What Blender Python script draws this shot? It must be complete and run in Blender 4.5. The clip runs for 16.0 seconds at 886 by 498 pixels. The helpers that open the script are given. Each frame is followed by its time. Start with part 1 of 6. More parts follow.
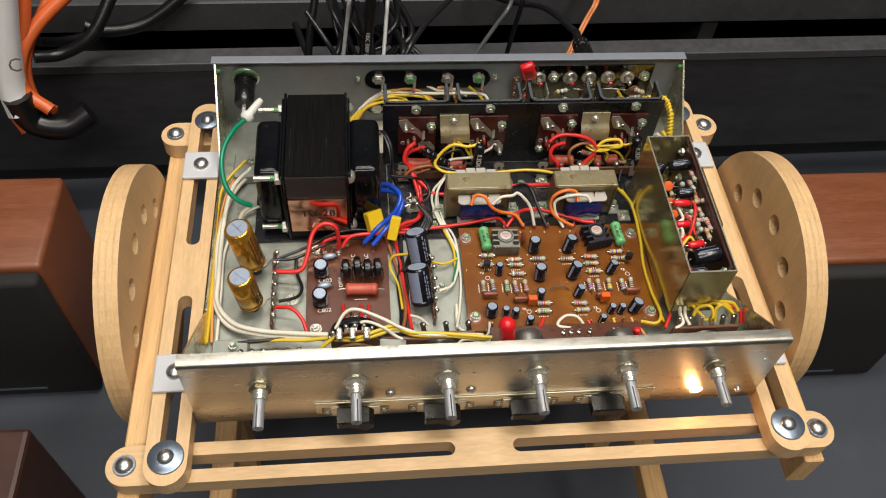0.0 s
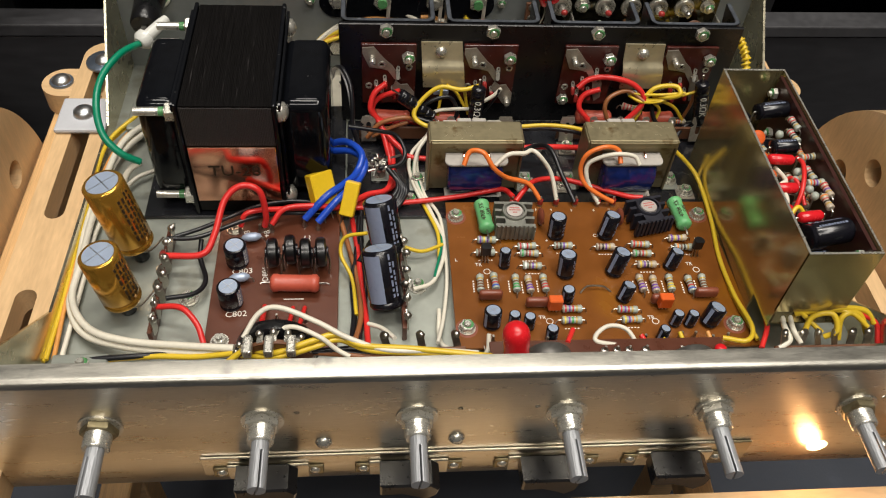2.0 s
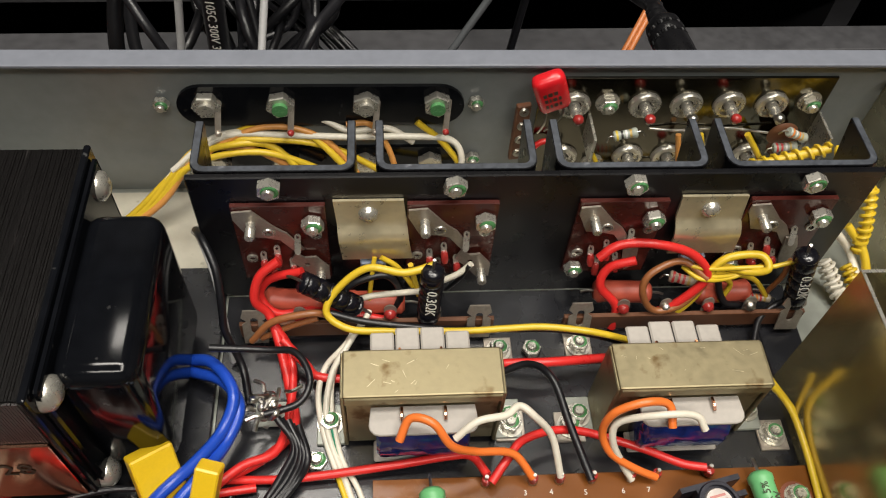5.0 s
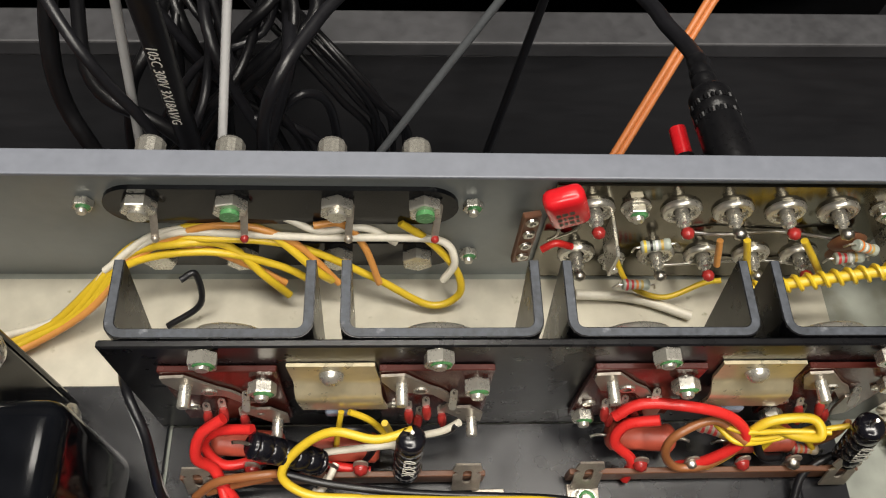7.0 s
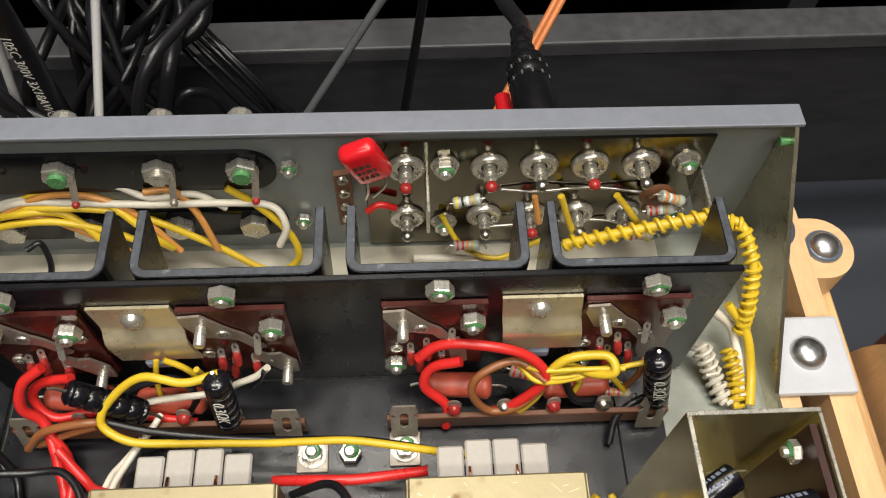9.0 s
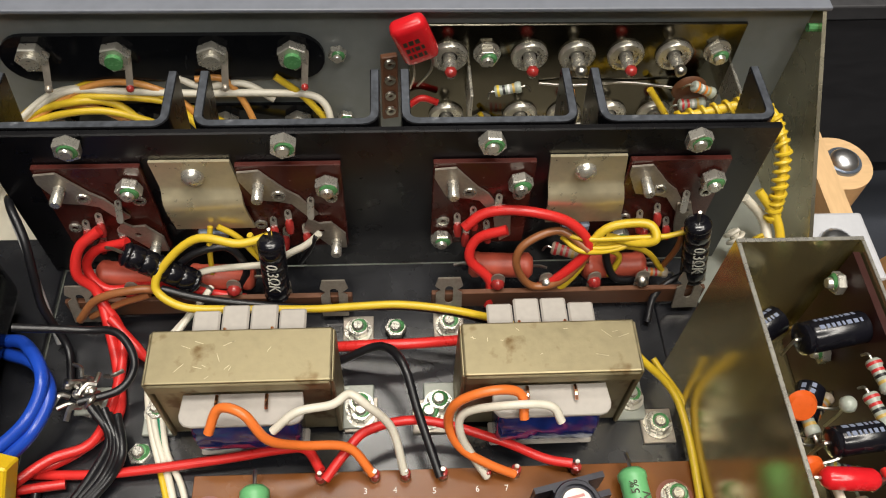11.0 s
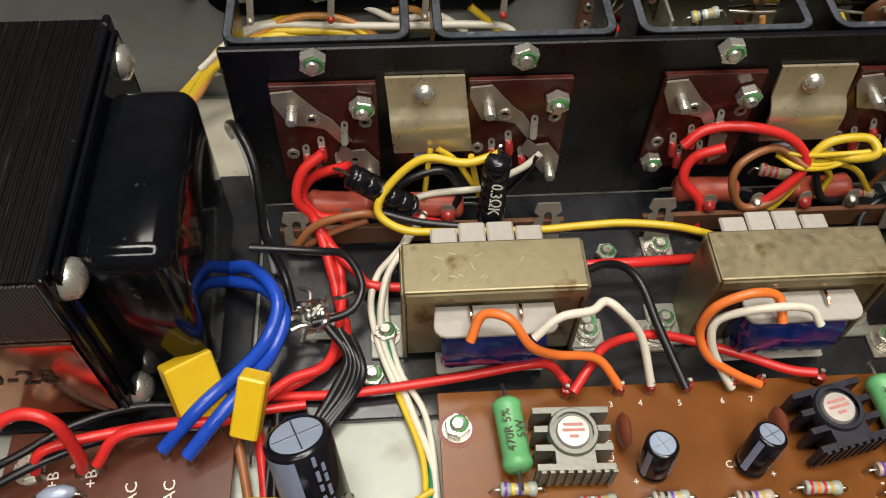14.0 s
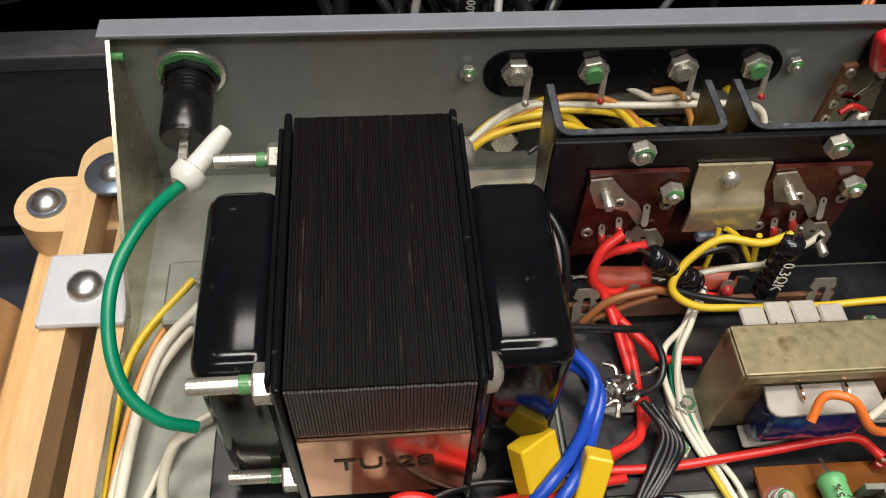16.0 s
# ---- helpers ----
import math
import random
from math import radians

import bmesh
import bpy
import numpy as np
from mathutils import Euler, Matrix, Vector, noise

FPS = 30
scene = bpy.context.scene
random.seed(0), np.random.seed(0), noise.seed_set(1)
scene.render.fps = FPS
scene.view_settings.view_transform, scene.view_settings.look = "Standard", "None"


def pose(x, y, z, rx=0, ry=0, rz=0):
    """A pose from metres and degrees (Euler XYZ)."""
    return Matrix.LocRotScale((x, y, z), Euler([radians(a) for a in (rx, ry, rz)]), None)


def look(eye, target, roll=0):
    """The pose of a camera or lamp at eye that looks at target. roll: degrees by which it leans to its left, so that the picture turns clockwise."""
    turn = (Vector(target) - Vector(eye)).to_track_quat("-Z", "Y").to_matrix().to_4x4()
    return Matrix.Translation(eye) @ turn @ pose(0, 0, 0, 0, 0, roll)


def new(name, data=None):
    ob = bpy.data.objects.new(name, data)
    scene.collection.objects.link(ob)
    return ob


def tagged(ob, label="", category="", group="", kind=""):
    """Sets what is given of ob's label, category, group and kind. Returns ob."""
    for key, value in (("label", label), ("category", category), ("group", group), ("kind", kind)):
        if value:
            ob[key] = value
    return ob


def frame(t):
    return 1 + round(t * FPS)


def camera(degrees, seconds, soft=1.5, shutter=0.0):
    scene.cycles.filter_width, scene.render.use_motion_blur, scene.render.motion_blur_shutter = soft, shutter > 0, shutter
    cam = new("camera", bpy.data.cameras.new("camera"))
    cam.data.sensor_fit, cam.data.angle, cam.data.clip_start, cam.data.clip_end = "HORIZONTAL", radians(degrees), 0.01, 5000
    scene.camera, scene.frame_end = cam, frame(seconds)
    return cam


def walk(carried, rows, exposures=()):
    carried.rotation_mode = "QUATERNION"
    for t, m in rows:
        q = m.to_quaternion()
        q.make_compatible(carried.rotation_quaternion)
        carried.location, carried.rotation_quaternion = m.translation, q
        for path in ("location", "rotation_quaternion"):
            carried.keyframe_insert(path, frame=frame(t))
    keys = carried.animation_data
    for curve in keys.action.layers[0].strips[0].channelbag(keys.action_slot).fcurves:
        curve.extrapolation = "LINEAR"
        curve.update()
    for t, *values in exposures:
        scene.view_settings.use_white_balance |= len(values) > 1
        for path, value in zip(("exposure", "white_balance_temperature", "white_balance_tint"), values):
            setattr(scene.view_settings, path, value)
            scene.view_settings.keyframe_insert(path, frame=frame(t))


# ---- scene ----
cam = camera(56.8, 16.0, 1.1)
PATH = [
    (0, (-0.0565, -0.2193, 0.4672), (-0.0100, 0.0751, 0.0657), 5.43),
    (0.5, (-0.0374, -0.2142, 0.4162), (0.0031, 0.0959, 0.0261), 4.31),
    (1, (-0.0289, -0.1992, 0.3630), (0.0107, 0.1236, -0.0168), 4.17),
    (1.5, (-0.0302, -0.1724, 0.3287), (0.0119, 0.1585, -0.0438), 5.01),
    (2, (-0.0270, -0.1417, 0.2962), (0.0162, 0.1831, -0.0815), 5.13),
    (2.5, (-0.0279, -0.1119, 0.2854), (0.0139, 0.2029, -0.1008), 4.90),
    (3, (-0.0185, -0.0764, 0.2805), (0.0212, 0.2322, -0.1109), 4.43),
    (3.5, (-0.0067, -0.0462, 0.2716), (0.0320, 0.2616, -0.1205), 4.30),
    (4, (-0.0014, -0.0165, 0.2638), (0.0373, 0.2895, -0.1297), 4.26),
    (4.5, (0.0040, 0.0129, 0.2459), (0.0419, 0.3151, -0.1506), 4.51),
    (5, (0.0120, 0.0488, 0.2416), (0.0498, 0.3394, -0.1635), 4.99),
    (5.2, (0.0127, 0.0569, 0.2360), (0.0517, 0.3458, -0.1702), 5.42),
    (7.3, (0.0285, 0.1355, 0.2387), (0.0570, 0.3678, -0.2031), 6.32),
    (7.5, (0.0357, 0.1318, 0.2431), (0.0596, 0.3639, -0.1992), 5.13),
    (8, (0.0518, 0.1224, 0.2437), (0.0725, 0.3641, -0.1935), 3.32),
    (8.5, (0.0627, 0.1177, 0.2451), (0.0831, 0.3666, -0.1880), 2.66),
    (9, (0.0784, 0.1042, 0.2395), (0.0995, 0.3613, -0.1888), 2.58),
    (9.2, (0.0807, 0.0959, 0.2353), (0.0998, 0.3574, -0.1904), 1.99),
    (11.3, (0.0596, 0.0577, 0.2166), (0.0882, 0.3377, -0.1966), 3.69),
    (11.5, (0.0592, 0.0556, 0.2141), (0.0818, 0.3306, -0.2029), 2.82),
    (12, (0.0537, 0.0508, 0.2075), (0.0796, 0.3246, -0.2100), 3.26),
    (12.5, (0.0513, 0.0471, 0.2027), (0.0782, 0.3220, -0.2140), 3.16),
    (13, (0.0444, 0.0404, 0.2000), (0.0707, 0.3131, -0.2183), 2.76),
    (13.5, (0.0237, 0.0411, 0.2021), (0.0521, 0.3175, -0.2136), 2.68),
    (14, (0.0001, 0.0443, 0.2027), (0.0274, 0.3291, -0.2073), 2.20),
    (14.5, (-0.0273, 0.0517, 0.2072), (0.0029, 0.3400, -0.2002), 2.53),
    (15, (-0.0475, 0.0574, 0.2130), (-0.0190, 0.3497, -0.1916), 2.07),
    (15.5, (-0.0650, 0.0565, 0.2167), (-0.0347, 0.3517, -0.1857), 2.12),
    (16, (-0.0865, 0.0571, 0.2167), (-0.0500, 0.3529, -0.1847), 3.32),
]
walk(cam, [(t, look(eye, target, roll)) for t, eye, target, roll in PATH], ((0.0, -0.08), (1.5, -0.16), (3.0, -0.20), (4.0, -0.06), (5.0, 0.0), (7.5, 0.16), (9.0, 0.14), (12.0, -0.07), (13.5, -0.06), (15.0, 0.02), (16.0, 0.04)))


# ---- world and lights ----
world = bpy.data.worlds.new("room_air")
scene.world = world
world.use_nodes = True
world.node_tree.nodes["Background"].inputs[0].default_value = (1.0, 0.94, 0.86, 1)
world.node_tree.nodes["Background"].inputs[1].default_value = 0.004
scene.view_settings.exposure = 0.0


def area_lamp(name, x, y, z, sx, sy, watts, colour, target):
    lamp = bpy.data.lights.new(name, "AREA")
    lamp.shape, lamp.size, lamp.size_y, lamp.energy, lamp.color = "RECTANGLE", sx, sy, watts, colour
    ob = new(name, lamp)
    ob.matrix_world = look((x, y, z), target)
    return ob


WARM = (1.0, 0.943, 0.855)
area_lamp("ceiling_tube", 0.0, 0.20, 1.75, 1.2, 0.22, 25, WARM, (0.0, 0.201, 0))
area_lamp("ceiling_tube", 0.55, -0.45, 1.75, 0.25, 1.0, 17, WARM, (0.55, -0.449, 0))
area_lamp("ceiling_tube", -0.2, -1.0, 1.75, 1.2, 0.25, 21, WARM, (-0.2, -0.999, 0))
area_lamp("ceiling_tube", -0.08, 0.82, 1.75, 0.6, 0.2, 7, WARM, (-0.08, 0.821, 0))

# ---- materials ----


def mat(name, colour, rough=0.5, metal=0.0, vary=0.12, scale=120.0, bump=0.0, bump_scale=400.0, stretch=(1, 1, 1), spec=0.5, coat=0.0, dust=None, alpha_glass=False):
    m = bpy.data.materials.new(name)
    m.use_nodes = True
    nt = m.node_tree
    b = nt.nodes["Principled BSDF"]
    tc = nt.nodes.new("ShaderNodeTexCoord")
    mp = nt.nodes.new("ShaderNodeMapping")
    mp.inputs["Scale"].default_value = stretch
    nt.links.new(tc.outputs["Object"], mp.inputs[0])
    n1 = nt.nodes.new("ShaderNodeTexNoise")
    n1.inputs["Scale"].default_value, n1.inputs["Detail"].default_value = scale, 6
    n2 = nt.nodes.new("ShaderNodeTexNoise")
    n2.inputs["Scale"].default_value, n2.inputs["Detail"].default_value = scale * 6.3, 3
    nt.links.new(mp.outputs[0], n1.inputs["Vector"])
    nt.links.new(mp.outputs[0], n2.inputs["Vector"])
    add = nt.nodes.new("ShaderNodeMath")
    add.operation = "ADD"
    nt.links.new(n1.outputs[0], add.inputs[0])
    nt.links.new(n2.outputs[0], add.inputs[1])
    info = nt.nodes.new("ShaderNodeObjectInfo")
    mix_r = nt.nodes.new("ShaderNodeMath")
    mix_r.operation = "MULTIPLY_ADD"
    nt.links.new(info.outputs["Random"], mix_r.inputs[0])
    mix_r.inputs[1].default_value, mix_r.inputs[2].default_value = 0.25, -0.125
    add2 = nt.nodes.new("ShaderNodeMath")
    add2.operation = "ADD"
    nt.links.new(add.outputs[0], add2.inputs[0])
    nt.links.new(mix_r.outputs[0], add2.inputs[1])
    ramp = nt.nodes.new("ShaderNodeMapRange")
    ramp.inputs["From Min"].default_value, ramp.inputs["From Max"].default_value = 0.6, 1.4
    ramp.inputs["To Min"].default_value, ramp.inputs["To Max"].default_value = 1 - vary, 1 + vary
    nt.links.new(add2.outputs[0], ramp.inputs["Value"])
    mul = nt.nodes.new("ShaderNodeVectorMath")
    mul.operation = "SCALE"
    mul.inputs[0].default_value = colour[:3]
    nt.links.new(ramp.outputs[0], mul.inputs["Scale"])
    col = mul.outputs[0]
    if dust:
        n3 = nt.nodes.new("ShaderNodeTexNoise")
        n3.inputs["Scale"].default_value, n3.inputs["Detail"].default_value = dust[1], 8
        nt.links.new((mp if stretch[0] > 5 else tc).outputs[0 if stretch[0] > 5 else "Object"], n3.inputs["Vector"])
        r3 = nt.nodes.new("ShaderNodeMapRange")
        r3.inputs["From Min"].default_value, r3.inputs["From Max"].default_value = dust[2], dust[2] + 0.12
        nt.links.new(n3.outputs[0], r3.inputs["Value"])
        mx = nt.nodes.new("ShaderNodeMix")
        mx.data_type = "RGBA"
        nt.links.new(r3.outputs[0], mx.inputs["Factor"])
        nt.links.new(col, mx.inputs[6])
        mx.inputs[7].default_value = (*dust[0], 1)
        col = mx.outputs[2]
    nt.links.new(col, b.inputs["Base Color"])
    b.inputs["Metallic"].default_value = metal
    rr = nt.nodes.new("ShaderNodeMapRange")
    rr.inputs["From Min"].default_value, rr.inputs["From Max"].default_value = 0.6, 1.4
    rr.inputs["To Min"].default_value, rr.inputs["To Max"].default_value = max(rough * 0.8, 0.02), min(rough * 1.25, 1)
    nt.links.new(add.outputs[0], rr.inputs["Value"])
    nt.links.new(rr.outputs[0], b.inputs["Roughness"])
    b.inputs["Specular IOR Level"].default_value = spec
    b.inputs["Coat Weight"].default_value = coat
    if bump:
        nb = nt.nodes.new("ShaderNodeTexNoise")
        nb.inputs["Scale"].default_value, nb.inputs["Detail"].default_value = bump_scale, 4
        nt.links.new(mp.outputs[0], nb.inputs["Vector"])
        bp = nt.nodes.new("ShaderNodeBump")
        bp.inputs["Strength"].default_value, bp.inputs["Distance"].default_value = bump, 0.0004
        nt.links.new(nb.outputs[0], bp.inputs["Height"])
        nt.links.new(bp.outputs[0], b.inputs["Normal"])
    return m


def glow(name, colour, strength):
    m = bpy.data.materials.new(name)
    m.use_nodes = True
    b = m.node_tree.nodes["Principled BSDF"]
    b.inputs["Base Color"].default_value = (*colour, 1)
    b.inputs["Emission Color"].default_value = (*colour, 1)
    b.inputs["Emission Strength"].default_value = strength
    return m


def plywood(name, colour):
    m = mat(name, colour, 0.45, 0, 0.16, 18, 0.12, 90, (6, 1, 6), 0.4, 0.15)
    return m


M_ZINC = mat("zinc_floor", (0.29, 0.305, 0.27), 0.42, 0.5, 0.18, 25, 0.15, 300, dust=((0.20, 0.195, 0.15), 40, 0.60))
M_STEEL = mat("brushed_steel", (0.56, 0.52, 0.44), 0.30, 1.0, 0.10, 40, 0.06, 500, (1, 8, 8), dust=((0.40, 0.34, 0.24), 14, 0.60))
M_STEEL_SIDE = mat("passivated_steel", (0.62, 0.57, 0.42), 0.26, 1.0, 0.14, 16, 0.06, 400, dust=((0.42, 0.36, 0.20), 18, 0.60))
M_LIP = mat("worn_steel_lip", (0.46, 0.44, 0.39), 0.36, 1.0, 0.18, 60, 0.1, 500, (1, 6, 6), dust=((0.24, 0.23, 0.21), 70, 0.60))
M_EDGE = mat("worn_grey_edge", (0.055, 0.062, 0.075), 0.5, 0.2, 0.5, 120, 0.3, 600, dust=((0.20, 0.21, 0.23), 300, 0.62))
M_LUG = mat("tarnished_lug", (0.36, 0.32, 0.27), 0.34, 0.6, 0.22, 200)
M_GOLD = mat("passivated_gold_steel", (0.31, 0.265, 0.16), 0.48, 0.85, 0.16, 60, 0.10, 500, dust=((0.15, 0.095, 0.04), 130, 0.56))
M_SHIELD = mat("shield_brass_steel", (0.52, 0.45, 0.235), 0.18, 0.84, 0.10, 12, 0.05, 260, (3, 3, 1))
M_GREYPAINT = mat("grey_hammer_paint", (0.165, 0.178, 0.210), 0.40, 0.0, 0.08, 60, 0.10, 700)
M_GREYIN = mat("grey_inside", (0.19, 0.205, 0.205), 0.34, 0.2, 0.12, 30, 0.06, 400)
M_BLACK_SHEET = mat("black_anodised_sheet", (0.004, 0.004, 0.005), 0.28, 0.0, 0.25, 20, 0.05, 300, spec=0.42, dust=((0.022, 0.022, 0.024), 30, 0.66))
M_BLACK_LAM = mat("black_lamination", (0.0035, 0.003, 0.003), 0.42, 0.0, 0.5, 60, 0.4, 500, (14, 0.7, 1), spec=0.14, dust=((0.045, 0.04, 0.04), 55, 0.67))
M_LAM_FACE = mat("sheen_lamination_face", (0.050, 0.045, 0.044), 0.40, 0.3, 0.25, 60, 0.25, 400, (20, 1, 0.6))
M_BLACK_ENAMEL = mat("black_enamel", (0.004, 0.0045, 0.006), 0.11, 0.0, 0.30, 30, 0.04, 90, spec=0.24, dust=((0.09, 0.09, 0.09), 260, 0.69))
M_BLACK_FOOT = mat("satin_black_sheet", (0.009, 0.0095, 0.012), 0.25, 0.0, 0.4, 22, 0.06, 260, spec=0.75, dust=((0.034, 0.034, 0.038), 45, 0.64))
M_CLIP = mat("bright_passivated_clip", (0.60, 0.53, 0.36), 0.30, 0.62, 0.14, 60, 0.08, 400)
M_DULL = mat("dull_grey_metal", (0.185, 0.178, 0.165), 0.42, 0.8, 0.16, 80, 0.1, 500)
M_COPPER = mat("copper_band", (0.80, 0.42, 0.28), 0.15, 1.0, 0.10, 25, 0.02, 60, dust=((0.62, 0.29, 0.18), 40, 0.64))
M_CHROME = mat("nickel_plate", (0.56, 0.54, 0.48), 0.28, 0.75, 0.14, 200)
M_ALU = mat("aluminium", (0.58, 0.59, 0.60), 0.34, 1.0, 0.10, 200, 0.1, 900)
M_KNURL = mat("knurled_aluminium", (0.36, 0.37, 0.39), 0.50, 0.6, 0.12, 300, 0.5, 1500, (1, 1, 0.1))
M_GREENLOCK = mat("green_thread_lacquer", (0.075, 0.23, 0.085), 0.25, 0.0, 0.35, 200)
M_CAPTOP = mat("capacitor_vent_top", (0.36, 0.43, 0.56), 0.36, 0.3, 0.10, 300)
M_CAPGOLD = mat("gold_capacitor_sleeve", (0.52, 0.27, 0.04), 0.20, 0.75, 0.12, 60)
M_CAPBLACK = mat("black_capacitor_sleeve", (0.006, 0.006, 0.009), 0.20, 0.0, 0.2, 100)
M_CAPSTRIPE = mat("blue_grey_stripe", (0.19, 0.22, 0.31), 0.32, 0.0, 0.08, 100)
M_INK_BROWN = mat("dark_ink", (0.03, 0.018, 0.008), 0.5)
M_PCB = mat("phenolic_board", (0.165, 0.055, 0.010), 0.24, 0.0, 0.22, 14, 0.03, 120, spec=0.4, dust=((0.21, 0.075, 0.006), 22, 0.56))
M_PCB_DARK = mat("dark_phenolic_board", (0.085, 0.026, 0.013), 0.30, 0.0, 0.20, 20, 0.05, 200, coat=0.2)
M_BAKELITE = mat("red_bakelite", (0.060, 0.0125, 0.009), 0.24, 0.0, 0.25, 40, coat=0.1)
M_TAGBROWN = mat("brown_tag_board", (0.12, 0.048, 0.022), 0.45, 0.0, 0.2, 60)
M_WHITE_INK = mat("white_silkscreen", (0.72, 0.70, 0.64), 0.6, 0.0, 0.1)
M_SOLDER = mat("solder", (0.46, 0.44, 0.40), 0.32, 1.0, 0.2, 400, 0.4, 600)
M_FLUX = mat("red_insulating_lacquer", (0.30, 0.025, 0.022), 0.18, 0.0, 0.3, 300)
M_GREEN_RES = mat("green_ceramic", (0.13, 0.40, 0.16), 0.40, 0.0, 0.08, 200)
M_REDBROWN_RES = mat("orange_red_ceramic", (0.46, 0.085, 0.05), 0.42, 0.0, 0.10, 150)
M_RESBODY = mat("pale_blue_green_resistor", (0.34, 0.37, 0.32), 0.30, 0.0, 0.10, 200)
M_SHADED_WOOD = mat("shade_darkened_wood", (0.05, 0.018, 0.012), 0.5, 0.0, 0.2, 14, 0.1, 200)
M_NYLON = mat("clear_nylon_cap", (0.62, 0.62, 0.58), 0.25, 0.0, 0.05)
M_RESBEIGE = mat("beige_resistor", (0.42, 0.35, 0.27), 0.32, 0.0, 0.10, 200)
BANDS = {"red": (0.45, 0.03, 0.03), "violet": (0.15, 0.05, 0.32), "yellow": (0.62, 0.46, 0.05), "brown": (0.14, 0.05, 0.02), "black": (0.015, 0.015, 0.015), "gold": (0.45, 0.30, 0.07), "blue": (0.04, 0.09, 0.42), "orange": (0.65, 0.20, 0.03), "white": (0.7, 0.7, 0.68), "green": (0.05, 0.3, 0.08)}
M_BAND = {k: mat("band_" + k, v, 0.35, 0.0, 0.05) for k, v in BANDS.items()}
M_FINGREY = mat("grey_cast_aluminium", (0.24, 0.24, 0.21), 0.45, 0.7, 0.15, 200, 0.2, 900)
M_FINBLACK = mat("black_anodised_fins", (0.025, 0.025, 0.035), 0.38, 0.3, 0.2, 200)
M_CANTOP = mat("stamped_can_top", (0.66, 0.60, 0.56), 0.35, 0.6, 0.06, 200)
M_YELLOWBOX = mat("yellow_film_capacitor", (0.72, 0.47, 0.015), 0.34, 0.0, 0.06, 200)
M_REDFILM = mat("red_dipped_capacitor", (0.58, 0.012, 0.018), 0.24, 0.0, 0.10, 100)
M_ORANGE = mat("orange_plastic", (0.62, 0.10, 0.015), 0.32, 0.0, 0.08)
M_DISC = mat("brown_ceramic_disc", (0.20, 0.055, 0.03), 0.35, 0.0, 0.1)
M_PLASTIC = mat("black_plastic", (0.005, 0.005, 0.006), 0.30, 0.0, 0.2, 100, 0.1, 500)
M_PAPER = mat("white_bobbin_board", (0.38, 0.352, 0.318), 0.5, 0.0, 0.10, 100, 0.05, 300)
M_BLUETAPE = mat("blue_winding_tape", (0.010, 0.022, 0.13), 0.15, 0.0, 0.5, 50, 0.3, 160, dust=((0.10, 0.02, 0.13), 90, 0.58), coat=0.4)
M_PLY = plywood("birch_plywood_face", (0.60, 0.40, 0.21))
M_PLY_EDGE = mat("birch_plywood_edge", (0.58, 0.36, 0.16), 0.55, 0.0, 0.28, 30, 0.15, 200, (1, 1, 14))
M_PLY_EDGE_Y = mat("birch_plywood_edge_on", (0.60, 0.37, 0.165), 0.5, 0.0, 0.30, 30, 0.15, 200, (14, 0.4, 1))
M_PLATE_GREY = mat("grey_plastic_bracket", (0.47, 0.48, 0.51), 0.45, 0.0, 0.05, 100)
M_WASHER = mat("zinc_washer", (0.24, 0.29, 0.37), 0.34, 0.85, 0.12, 120)
M_DESK = mat("dark_slate_mat", (0.042, 0.048, 0.063), 0.72, 0.0, 0.15, 60, 0.25, 500, dust=((0.055, 0.062, 0.08), 30, 0.62))
M_SHELF = mat("black_painted_wood", (0.034, 0.034, 0.037), 0.42, 0.0, 0.30, 20, 0.15, 120, (0.3, 1, 1), spec=0.35, dust=((0.045, 0.045, 0.05), 60, 0.70))
M_SHELF_TOP = mat("dusty_black_top", (0.05, 0.05, 0.054), 0.5, 0.0, 0.25, 25, 0.2, 200, dust=((0.10, 0.10, 0.11), 90, 0.72))
M_WALNUT = mat("reddish_walnut_veneer", (0.19, 0.062, 0.027), 0.42, 0.0, 0.20, 14, 0.08, 200, (1, 6, 6))
M_GRILLE = mat("black_grille_cloth", (0.012, 0.011, 0.011), 0.85, 0.0, 0.3, 900, 0.6, 1800)
M_WALL = mat("room_wall_paint", (0.09, 0.085, 0.08), 0.8, 0.0, 0.05, 3)
M_CEIL = mat("white_ceiling_paint", (0.30, 0.295, 0.28), 0.8, 0.0, 0.04, 3)
